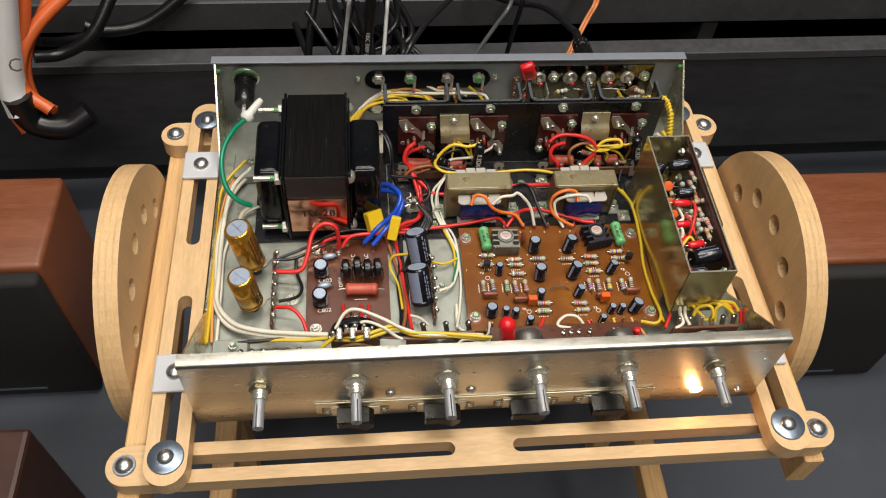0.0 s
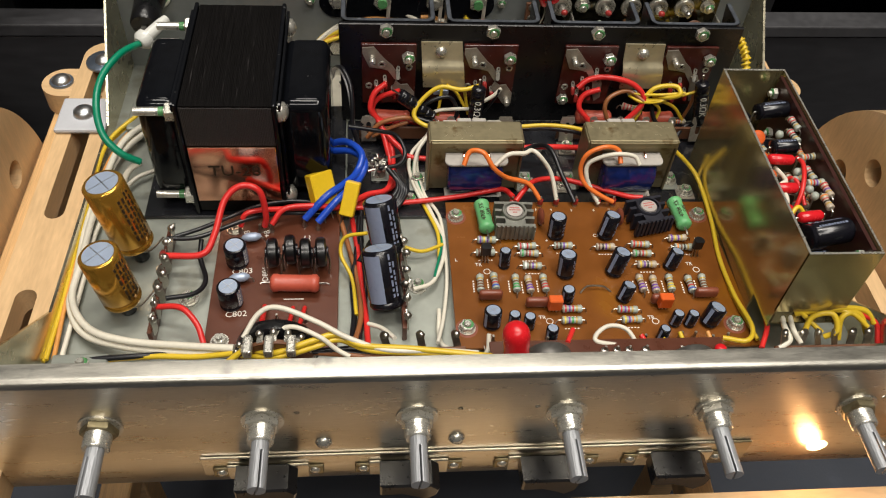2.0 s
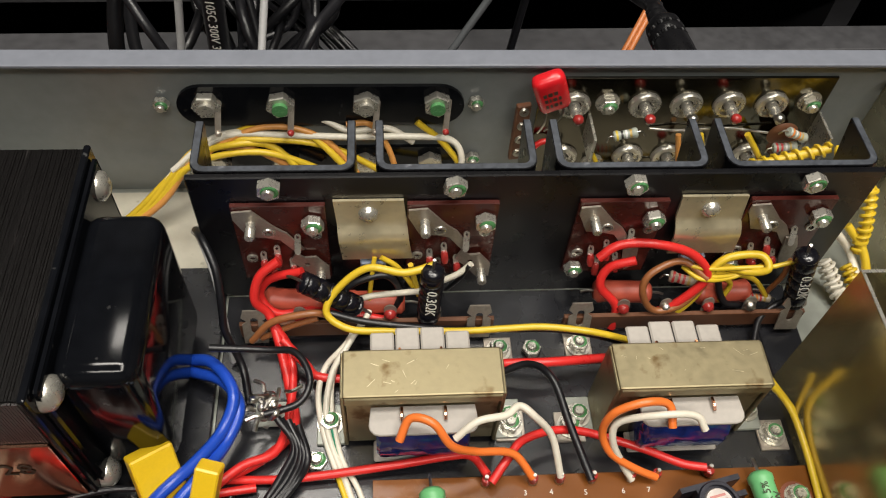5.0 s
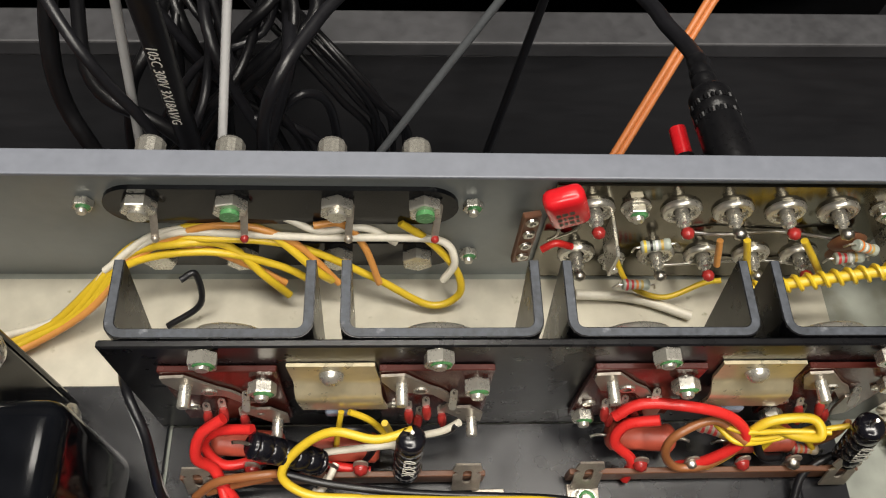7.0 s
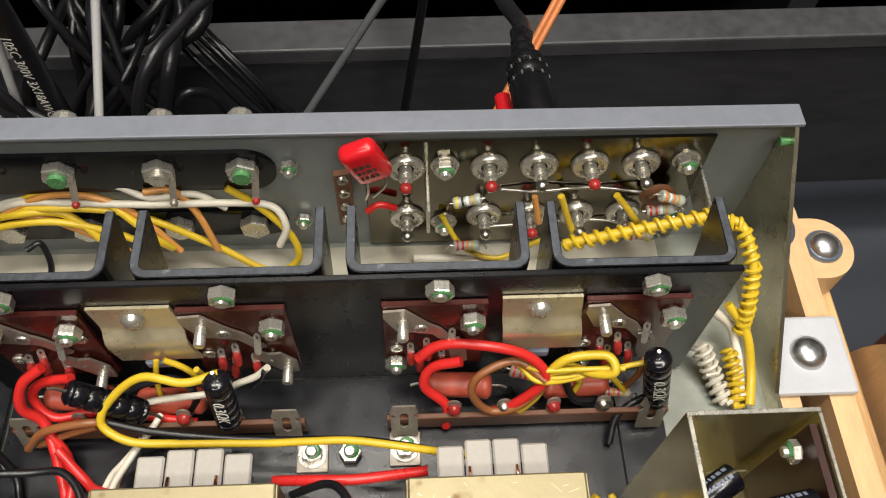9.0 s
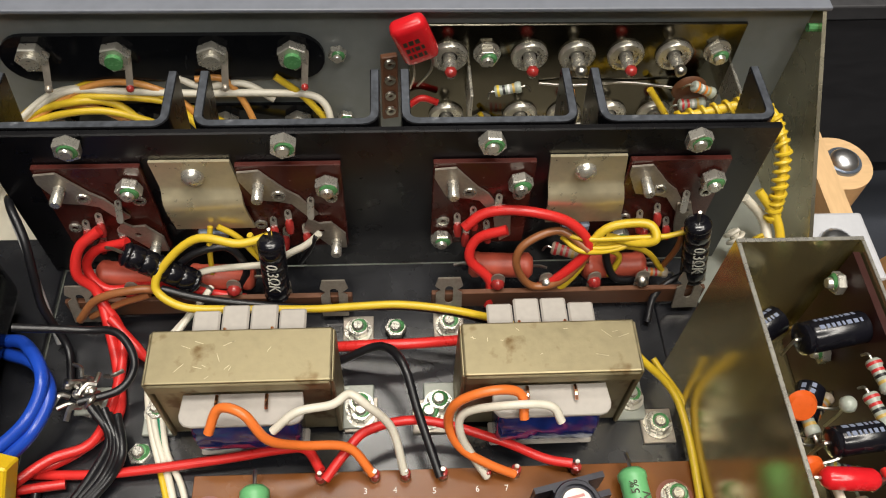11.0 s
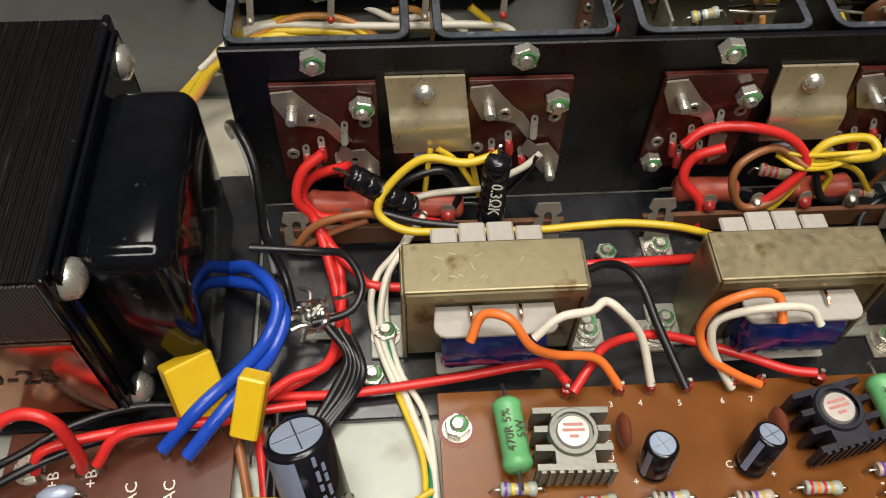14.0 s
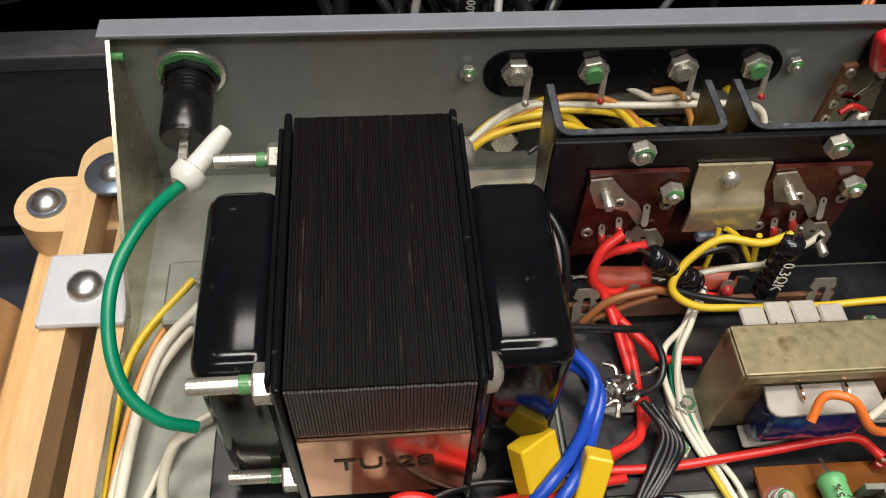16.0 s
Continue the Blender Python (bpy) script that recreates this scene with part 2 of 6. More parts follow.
W = {
    "red": mat("red_wire", (0.62, 0.025, 0.022), 0.32, 0.0, 0.06, 100),
    "yellow": mat("yellow_wire", (0.62, 0.43, 0.025), 0.34, 0.0, 0.08, 100),
    "white": mat("white_wire", (0.66, 0.62, 0.52), 0.38, 0.0, 0.08, 100),
    "black": mat("black_wire", (0.008, 0.008, 0.010), 0.34, 0.0, 0.2, 100),
    "blue": mat("blue_wire", (0.012, 0.06, 0.42), 0.30, 0.0, 0.08, 100),
    "green": mat("green_wire", (0.0, 0.20, 0.105), 0.32, 0.0, 0.06, 100),
    "orange": mat("orange_wire", (0.74, 0.17, 0.03), 0.34, 0.0, 0.06, 100),
    "brown": mat("brown_wire", (0.27, 0.10, 0.035), 0.36, 0.0, 0.1, 100),
    "grey": mat("grey_cable", (0.42, 0.42, 0.42), 0.36, 0.0, 0.05, 100),
    "dark": mat("dark_cable", (0.004, 0.004, 0.005), 0.34, 0.0, 0.15, 100),
    "bright_orange": mat("orange_cable", (0.62, 0.12, 0.03), 0.36, 0.0, 0.05, 100),
    "sleeve": mat("white_cable_sleeve", (0.70, 0.69, 0.70), 0.5, 0.0, 0.05, 100),
    "smoke": mat("smoke_grey_cable", (0.075, 0.08, 0.085), 0.22, 0.0, 0.15, 100),
    "bare": M_SOLDER,
    "twin_orange": mat("orange_twin_cable", (0.52, 0.17, 0.05), 0.35, 0.0, 0.08, 100),
    "amber": mat("amber_wire", (0.60, 0.27, 0.07), 0.35, 0.0, 0.08, 100),
}

# ---- shape helpers; lengths in millimetres ----
MM = 0.001


def part(name, bm, material, parent=None, label="", at=None, smooth=False):
    bmesh.ops.scale(bm, vec=(MM, MM, MM), verts=bm.verts)
    me = bpy.data.meshes.new(name)
    bm.normal_update()
    bm.to_mesh(me)
    bm.free()
    me.materials.append(material)
    if smooth:
        big = max(p.area for p in me.polygons) * 0.4 if smooth == "block" else 1e9
        me.polygons.foreach_set("use_smooth", [p.area < big for p in me.polygons])
        me.set_sharp_from_angle(angle=0.84)
    ob = new(name, me)
    ob.parent = parent
    if at is not None:
        ob.matrix_basis = at
    if label:
        tagged(ob, label)
    return ob


def thing(name, label, category, x=0, y=0, z=0, rx=0, ry=0, rz=0, group="", kind=""):
    ob = new(name)
    ob.empty_display_size = 0.005
    ob.matrix_basis = pose(x * MM, y * MM, z * MM, rx, ry, rz)
    return tagged(ob, label, category, group, kind)


def at(x, y, z, rx=0, ry=0, rz=0):
    return pose(x * MM, y * MM, z * MM, rx, ry, rz)


def block(x0, x1, y0, y1, z0, z1, bevel=0.0, seg=1, bm=None):
    own = bmesh.new()
    bmesh.ops.create_cube(own, size=1, matrix=Matrix.Translation(((x0 + x1) / 2, (y0 + y1) / 2, (z0 + z1) / 2)) @ Matrix.Diagonal((abs(x1 - x0), abs(y1 - y0), abs(z1 - z0), 1)))
    if bevel:
        bmesh.ops.bevel(own, geom=list(own.edges), offset=bevel, segments=seg, affect="EDGES", profile=0.5)
    if bm is None:
        return own
    join(bm, own)
    return bm


def join(bm, other, m=None):
    me = bpy.data.meshes.new("joined")
    if m is not None:
        other.transform(m)
    other.to_mesh(me)
    other.free()
    bm.from_mesh(me)
    bpy.data.meshes.remove(me)
    return bm


def lathe(profile, n=20):
    """A solid turned round z from rows of radius and height."""
    bm = bmesh.new()
    rings = []
    for r, z in profile:
        if r < 1e-6:
            rings.append([bm.verts.new((0, 0, z))])
        else:
            rings.append([bm.verts.new((r * math.cos(2 * math.pi * k / n), r * math.sin(2 * math.pi * k / n), z)) for k in range(n)])
    for a, b in zip(rings, rings[1:]):
        for k in range(n):
            j = (k + 1) % n
            if len(a) == 1 and len(b) == 1:
                continue
            if len(a) == 1:
                bm.faces.new((a[0], b[j], b[k]))
            elif len(b) == 1:
                bm.faces.new((a[k], a[j], b[0]))
            else:
                bm.faces.new((a[k], a[j], b[j], b[k]))
    bmesh.ops.recalc_face_normals(bm, faces=bm.faces)
    return bm


def turned(bm, axis):
    """Turns a shape that stands along z to lie along x or y."""
    bm.transform(pose(0, 0, 0, 0, 90, 0) if axis == "x" else pose(0, 0, 0, -90, 0, 0))
    return bm


def slab(outline, thick, bevel=0.0):
    """An outline in x and y, raised to the thickness."""
    bm = bmesh.new()
    f = bm.faces.new([bm.verts.new((x, y, 0)) for x, y in outline])
    out = bmesh.ops.extrude_face_region(bm, geom=[f])
    bmesh.ops.translate(bm, vec=(0, 0, thick), verts=[v for v in out["geom"] if isinstance(v, bmesh.types.BMVert)])
    bmesh.ops.recalc_face_normals(bm, faces=bm.faces)
    if bevel:
        bmesh.ops.bevel(bm, geom=[e for e in bm.edges if len({round(v.co.z, 4) for v in e.verts}) == 1], offset=bevel, segments=1, affect="EDGES")
    return bm


def slotted(outline, holes, thick):
    """A plate with holes right through it."""
    bm = bmesh.new()
    edges = []
    for loop in (outline, *holes):
        vs = [bm.verts.new((x, y, 0)) for x, y in loop]
        edges += [bm.edges.new((a, b)) for a, b in zip(vs, vs[1:] + vs[:1])]
    bmesh.ops.triangle_fill(bm, edges=edges, use_beauty=True)
    out = bmesh.ops.extrude_face_region(bm, geom=list(bm.faces))
    bmesh.ops.translate(bm, vec=(0, 0, thick), verts=[v for v in out["geom"] if isinstance(v, bmesh.types.BMVert)])
    bmesh.ops.recalc_face_normals(bm, faces=bm.faces)
    return bm


def stadium(x, y0, y1, r, n=10):
    """The outline of a bar with round ends, along y."""
    top = [(x + r * math.cos(math.pi * k / n), y1 - r + r * math.sin(math.pi * k / n)) for k in range(n + 1)]
    low = [(x - r * math.cos(math.pi * k / n), y0 + r - r * math.sin(math.pi * k / n)) for k in range(n + 1)]
    return top + low


def ring(cx, cy, r, n=20):
    return [(cx + r * math.cos(2 * math.pi * k / n), cy + r * math.sin(2 * math.pi * k / n)) for k in range(n)]


def tube(points, r, sides=8, steps=7, seed=0):
    """A smooth round wire through the points."""
    p = [Vector(q) for q in points]
    p = [2 * p[0] - p[1]] + p + [2 * p[-1] - p[-2]]
    line = []
    for a, b, c, d in zip(p, p[1:], p[2:], p[3:]):
        for k in range(steps):
            t = k / steps
            line.append(0.5 * ((2 * b) + (c - a) * t + (2 * a - 5 * b + 4 * c - d) * t * t + (3 * b - a - 3 * c + d) * t ** 3))
    line.append(p[-2])
    bm = bmesh.new()
    rings, side = [], Vector((0.3, 0.2, 1)).normalized()
    for k, q in enumerate(line):
        way = (line[min(k + 1, len(line) - 1)] - line[max(k - 1, 0)]).normalized()
        side = (side - way * side.dot(way)).normalized()
        up = way.cross(side)
        rings.append([bm.verts.new(q + r * (math.cos(2 * math.pi * j / sides) * side + math.sin(2 * math.pi * j / sides) * up)) for j in range(sides)])
    for a, b in zip(rings, rings[1:]):
        for j in range(sides):
            bm.faces.new((a[j], a[(j + 1) % sides], b[(j + 1) % sides], b[j]))
    bm.faces.new(rings[0][::-1])
    bm.faces.new(rings[-1])
    return bm


def words(text, size, thick=0.15, align="CENTER"):
    """Letters of the built-in font as a mesh, lying on z = 0."""
    cu = bpy.data.curves.new("letters", "FONT")
    cu.body, cu.size, cu.extrude, cu.align_x, cu.align_y = text, size, thick / 2, align, "CENTER"
    cu.resolution_u = 2
    ob = new("letters", cu)
    dg = bpy.context.evaluated_depsgraph_get()
    me = bpy.data.meshes.new_from_object(ob.evaluated_get(dg))
    bm = bmesh.new()
    bm.from_mesh(me)
    bpy.data.objects.remove(ob)
    bpy.data.curves.remove(cu)
    bpy.data.meshes.remove(me)
    return bm


def hexagon(r, h, hole=0.0):
    return lathe([(0, 0), (r * 0.96, 0), (r, h * 0.12), (r, h * 0.88), (r * 0.94, h), (0, h)], 6)


def wire(label, colour, r, *points, name="wire", cat="wire"):
    ob = part(name, tube(points, r), W[colour], smooth=True)
    return tagged(ob, label, cat)


# ---- the room ----


def setting(name, bm, material, label):
    return tagged(part(name, bm, material), label, "", "", "structure")


setting("floor", block(-1500, 1500, -1800, 1400, -345, -325), M_DESK, "dark slate grey mat over the bench top")
setting("wall_north", block(-1500, 1500, 1400, 1440, -345, 1800), M_WALL, "plain painted wall behind the shelf")
setting("wall_south", block(-1500, 1500, -1840, -1800, -345, 1800), M_WALL, "plain painted wall")
setting("wall_west", block(-1540, -1500, -1840, 1440, -345, 1800), M_WALL, "plain painted wall")
setting("wall_east", block(1500, 1540, -1840, 1440, -345, 1800), M_WALL, "plain painted wall")
setting("ceiling", block(-1540, 1540, -1840, 1440, 1800, 1840), M_CEIL, "plain white ceiling")

# ---- black shelf behind ----
shelf = thing("equipment_shelf", "black painted wooden shelf with a dusty top", "shelf", 0, 434, -325, 0, 0, 1.0)
part("front_board", block(-900, 900, 0, 22, 85, 222, 1.0), M_SHELF, shelf)
part("edge_strip", block(-900, 900, -1.5, 22, 222.4, 233, 1.2, 2), M_SHELF_TOP, shelf, "dusty black ledge strip")
part("lower_rail", block(-900, 900, 60, 75, 0, 60, 1.0), M_SHELF, shelf)
part("top_slab", block(-900, 900, 46, 430, 235, 270, 1.5), M_SHELF_TOP, shelf, "dusty black shelf top")
part("back_board", block(-900, 900, 432, 445, 0, 700), M_SHELF, shelf)
for x in (-890, -330, 330, 890):
    part("upright", block(x - 9, x + 9, 50, 400, 0, 234), M_SHELF, shelf)

# ---- wooden stand ----
stand = thing("rotating_stand", "birch plywood work stand of slotted bars bolted together", "work stand", 12, 120, -154)
CX, CY, CZ = 12, 120, -154


def sp(x, y, z):
    return at(x - CX, y - CY, z - CZ)


def bolt_head(parent, x, y, z, washer, head):
    part("washer", lathe([(head * 0.6, 0), (washer, 0), (washer, 1.2), (washer * 0.97, 1.5), (head * 0.6, 1.5)], 28), M_WASHER, parent, "zinc-plated washer", sp(x, y, z), True)
    dome = [(0, 4.6), (head * 0.35, 4.4), (head * 0.7, 3.6), (head * 0.95, 2.2), (head, 1.3), (0, 1.3)]
    part("bolt", lathe(dome, 20), M_ALU, parent, "round-headed bolt", sp(x, y, z), True)


rail_holes = [stadium(0, 16, 142, 4.6), stadium(0, -146, -26, 4.6)]
for x in (-176, 201):
    part("side_rail", slotted(stadium(0, -155, 155, 12.3, 14), rail_holes, 13), M_PLY, stand, "slotted plywood rail", sp(x, 114, -8))
    for y in (250, -24):
        bolt_head(stand, x, y, 5, 10.4 if y < 0 else 9.6, 4.9)
cross_holes = [stadium(0, 18, 190, 4.4), stadium(0, -190, -18, 4.4)]
for y in (-22, 250):
    part("cross_bar", slotted(stadium(0, -226, 226, 12.5, 14), cross_holes, 14), M_PLY, stand, "slotted plywood cross bar", sp(12, y, -23) @ pose(0, 0, 0, 0, 0, 90))
    for x in (-203, 227):
        bolt_head(stand, x, y, -9, 6.6, 5.4)
for x in (-203, 227):
    part("edge_board", block(-6.5, 6.5, -150, 150, -34, 0, 1.0), M_PLY_EDGE_Y, stand, "plywood board on edge", sp(x, 112, -23.5))
wheel_holes = [ring(62 * math.cos(math.radians(30 * k + 2)), 62 * math.sin(math.radians(30 * k + 2)), 7.5, 16) for k in range(12)]
for x in (-226, 237):
    d = part("wheel", slotted(ring(0, 0, 93.5, 72), wheel_holes, 15), M_PLY, stand, "round plywood wheel with a ring of holes", sp(x, 126, -46) @ pose(0, 0, 0, 90, 0, 90))
    for k in range(3):
        rim = bmesh.new()
        rr = 93.7
        a = [rim.verts.new((rr * math.cos(2 * math.pi * j / 72), rr * math.sin(2 * math.pi * j / 72), 2.6 + 4.2 * k)) for j in range(72)]
        b = [rim.verts.new((rr * math.cos(2 * math.pi * j / 72), rr * math.sin(2 * math.pi * j / 72), 3.9 + 4.2 * k)) for j in range(72)]
        for j in range(72):
            rim.faces.new((a[j], a[(j + 1) % 72], b[(j + 1) % 72], b[j]))
        part("ply_layer", rim, M_PLY_EDGE, d)
for x in (-172, 163):
    part("base_beam", block(-8.5, 8.5, -160, 130, -171, -150, 1), M_PLY_EDGE_Y, stand, "plywood base beam", sp(x, 110, 0))
    part("base_leg", block(-8, 8, -9, 9, -170, 100, 1), M_PLY_EDGE, stand, "plywood leg", sp(x, 90, -130))
for x, y in ((-176, 202), (-176, 30), (201, 202), (201, 30)):
    br = thing("mounting_bracket", "grey plastic clamp bracket bolted on a wooden rail", "bracket", x, y, 5.2, group="clamp brackets")
    part("plate", block(-13, 13, -13, 13, 0, 3, 1.2, 2), M_PLATE_GREY, br)
    part("screw", lathe([(0, 7), (3, 6.6), (5, 5.2), (5.6, 3), (0, 3)], 18), M_ALU, br, "round-headed screw", smooth=True)

# ---- loudspeakers ----


def loudspeaker(x0, x1, y0, y1, z0, z1):
    w, d, h = x1 - x0, y1 - y0, z1 - z0
    ob = thing("loudspeaker", "walnut veneered bookshelf loudspeaker with a black cloth grille", "speaker", (x0 + x1) / 2, (y0 + y1) / 2, z0, group="loudspeakers beside the stand")
    part("cabinet", block(-w / 2, w / 2, -d / 2 + 16, d / 2, 0, h, 5, 3), M_WALNUT, ob, smooth="block")
    part("grille", block(-w / 2 + 1, w / 2 - 1, -d / 2, -d / 2 + 15.6, 2, h - 3, 6, 3), M_GRILLE, ob, "black cloth grille", smooth="block")
    part("badge", block(-26, 26, -d / 2 - 0.8, -d / 2 - 0.1, 16, 19), M_WASHER, ob, "thin silver badge strip")
    return ob


loudspeaker(-485, -333, 190, 309, -325, -120)
loudspeaker(345, 497, 168, 292, -325, -120)
# The cabinet's wood is coloured dark for the shadow it stands in.
crate = thing("wooden_cabinet", "brown wooden cabinet standing on the mat, darkened for shade", "cabinet", -430, -10, -325)
part("body", block(-110, 100, -130, 90, 0, 160, 4, 2), M_SHADED_WOOD, crate)

# ---- amplifier chassis ----
XL, XR = -161, 187
chassis = thing("amplifier_chassis", "open metal chassis of an old stereo amplifier in the stand", "amplifier", 0, 0, 0)
part("floor_pan", block(XL, XR, 1.2, 249, 2.5, 4), M_ZINC, chassis, "zinc-plated floor with stains")
# Paler speckled strip over the pan, between heat sink and back panel.
part("floor_strip", block(-108, 162, 203, 247, 4.0, 4.3), mat("speckled_pale_zinc", (0.52, 0.49, 0.40), 0.35, 0.2, 0.14, 30, 0.1, 300, dust=((0.22, 0.21, 0.12), 190, 0.66)), chassis, "paler strip of floor with dark specks behind the heat sink")
SIDE = [(1.3, -2), (1.3, 66), (4, 66), (70, 13), (188, 12), (245, 66.1), (248.9, 66.1), (248.9, -2)]
for name, x in (("left_wall", XL + 0.1), ("right_wall", XR - 1.3)):
    part(name, slab(SIDE, 1.2), M_STEEL_SIDE, chassis, "low bright steel side with raised corners", at(x, 0, 0) @ pose(0, 0, 0, 90, 0, 90))
for x in (XL, XR - 4):
    part("corner_screw", lathe([(0, 0), (1.3, 0), (1.3, 4), (0, 4)], 10), M_GREENLOCK, chassis, "small green lacquered screw", at(x, 244, 60.5, 0, 90, 0))
front = slotted([(XL, -2), (XR, -2), (XR, 65.5), (XL, 65.5)], [ring(147, 10, 4.2, 20)] + [ring(x, 42, 3.5, 12) for x in (-119, -65, -12, 41, 95, 149)] + [ring(x, 47, 1.0, 8) for x in (-53, 3, 30, 157, 178)], 1.2)
fp = part("front_panel", front, M_STEEL, chassis, "bare steel front with tarnish", at(0, 1.2, 0, 90, 0, 0))
lip = bmesh.new()
prof = [(0.0, 65.6), (0.25, 67.2), (1.2, 68.2), (2.6, 68.4), (8.0, 68.2), (8.0, 67.3), (2.8, 67.5), (1.4, 66.8), (1.2, 65.6)]
ends = [[lip.verts.new((x, y, z)) for y, z in prof] for x in (XL, XR)]
for k in range(len(prof)):
    j = (k + 1) % len(prof)
    lip.faces.new((ends[0][k], ends[0][j], ends[1][j], ends[1][k]))
lip.faces.new(ends[0]), lip.faces.new(ends[1][::-1])
bmesh.ops.recalc_face_normals(lip, faces=lip.faces)
part("front_lip", lip, M_LIP, chassis, "folded steel top lip", smooth=True)
part("back_panel", block(XL, XR, 249, 250.2, 2, 66.2), M_GREYIN, chassis, "grey painted back panel")
part("back_flange", block(XL - 2, XR + 1, 244.2, 251.7, 66.3, 67.6, 0.35, 2), M_GREYPAINT, chassis, "grey painted folded top flange")
part("rear_skin", block(XL - 2, XR + 1, 250.3, 251.6, -2, 66.2), M_GREYPAINT, chassis)
part("switch_rail", block(-90, 118, -1.2, -0.1, 4, 17.5, 0.3), M_STEEL, chassis, "steel strip behind the rocker switches")
for x in (-45, 3):
    part("rivet", turned(lathe([(0, 2.2), (2.0, 1.7), (3.0, 0.4), (3.0, 0), (0, 0)], 14), "y"), M_CHROME, chassis, "domed screw", at(x, -0.1, 26) @ pose(0, 0, 0, 0, 0, 180), True)
for x in (174,):
    part("rivet", turned(lathe([(0, 2.2), (2.0, 1.7), (2.6, 0.4), (2.6, 0), (0, 0)], 14), "y"), M_CHROME, chassis, "domed screw", at(x, -0.1, 9.5) @ pose(0, 0, 0, 0, 0, 180), True)


def nut_on(parent, x, y, z, r=3.4, h=2.6, tilt=(0, 0, 0), green=True, stud=3.0, washer=0.0):
    """A hexagon nut with the stud's end, green with thread lacquer."""
    m = at(x, y, z, *tilt)
    if washer:
        part("washer", lathe([(0, 0), (washer, 0), (washer, 0.6), (0, 0.6)], 20), M_CHROME, parent, "", m, True)
    n = part("nut", hexagon(r, h), M_CHROME, parent, "plated hexagon nut", m @ at(0, 0, 0.6, 0, 0, random.uniform(0, 60)))
    part("stud", lathe([(0, 0), (r * 0.52, 0), (r * 0.50, h + stud * 0.6), (r * 0.4, h + stud * 0.6 + 0.5), (0, h + stud * 0.6 + 0.5)], 12), M_CHROME, parent, "threaded stud end", m, True)
    if green:
        part("lacquer", lathe([(0, h + 0.3), (r * 0.74, h + 0.55), (r * 0.58, h + 0.95), (r * 0.53, h + stud * 0.4), (0, h + stud * 0.4)], 12), M_GREENLOCK, parent, "dab of green thread lacquer", m @ at(r * 0.12, r * 0.1, 0, 0, 0, random.uniform(0, 360)), True)
    return n


for x, z in ((-119, 41), (-65, 42.5), (-12, 42.5), (41, 42.5), (95, 41.5), (149, 41)):
    pot = thing("control_shaft", "potentiometer shaft without a knob on the front panel", "potentiometer", x, 0, z, 90, 0, 0, "control shafts on the front")
    part("washer", lathe([(0, 0), (7.4, 0), (7.4, 0.7), (0, 0.7)], 28), M_CHROME, pot, smooth=True)
    part("nut", hexagon(6.3, 2.6), M_GOLD if x in (-119, 149) else M_CHROME, pot, "hexagon nut", at(0, 0, 0.7, 0, 0, random.uniform(0, 60)))
    part("bushing", lathe([(0, 0), (4.6, 0), (4.6, 8.2), (4.2, 8.7), (0, 8.7)], 24), M_CHROME, pot, "threaded bushing", smooth=True)
    sh = bmesh.new()
    turn = random.uniform(-40, 40)
    for side in (-1, 1):
        half = [(0.35 * side, -2.9 * side)] + [(side * (0.35 if abs(a) == 90 else 3.05 * math.cos(math.radians(a))), 3.05 * side * math.sin(math.radians(a))) for a in range(-75, 76, 15)] + [(0.35 * side, 2.9 * side)]
        h1 = slab(half, 13.5)
        h1.transform(pose(0, 0, 12))
        join(sh, h1)
    join(sh, lathe([(0, 8), (3.0, 8), (3.0, 12.2), (0, 12.2)], 20))
    part("shaft", sh, M_KNURL, pot, "split knurled shaft", pose(0, 0, 0, 0, 0, turn))

for x in (-66, -14, 38.5, 88.5):
    sw = thing("rocker_switch", "black rocker switch lever under the front panel", "switch", x, -1.3, 8, group="rocker switches on the front")
    part("body", block(-15, 15, -1.2, 0, -5, 5, 0.4), M_STEEL, sw, "steel mounting strip")
    for k in (-17, 17):
        part("screw", turned(lathe([(0, 1.6), (1.4, 1.3), (2.2, 0.3), (2.2, 0), (0, 0)], 12), "y"), M_CHROME, sw, "small screw", at(k, -0.4, 0, 0, 0, 180), True)
        part("tab", block(k - 3.2, k + 3.2, -0.9, 0, -3.2, 3.2, 0.3), M_GOLD, sw)
    lever = slab([(-11, 4.5), (8, 4.5), (11, 1), (10, -4), (6, -7.5), (2, -5), (-3, -2.5), (-11, -3)], 11, 0.8)
    part("lever", lever, M_PLASTIC, sw, "black plastic lever", at(0, -1.2, 3, 90, 0, 0))

pilot = thing("pilot_lamp", "small glowing filament pilot lamp in the front panel", "lamp", 147, 0, 10)
part("bulb", lathe([(0, -0.9), (2.2, -0.7), (3.4, 0.1), (3.9, 1.4), (3.6, 4), (0, 4)], 20), glow("lit_bulb", (1.0, 0.70, 0.42), 10.0), pilot, "glowing bulb", pose(0, 0, 0, -90, 0, 0), True)
pl = bpy.data.lights.new("pilot_glow", "POINT")
pl.energy, pl.color, pl.shadow_soft_size = 0.02, (1.0, 0.50, 0.20), 0.004
new("pilot_glow", pl).matrix_world = at(147, -6, 7.5)

# ---- mains transformer ----
tu = thing("mains_transformer", "large black mains transformer with a copper band reading TU-28", "transformer", -88, 168, 4)


def tp(x, y, z):
    return at(x + 88, y - 168, z - 4)


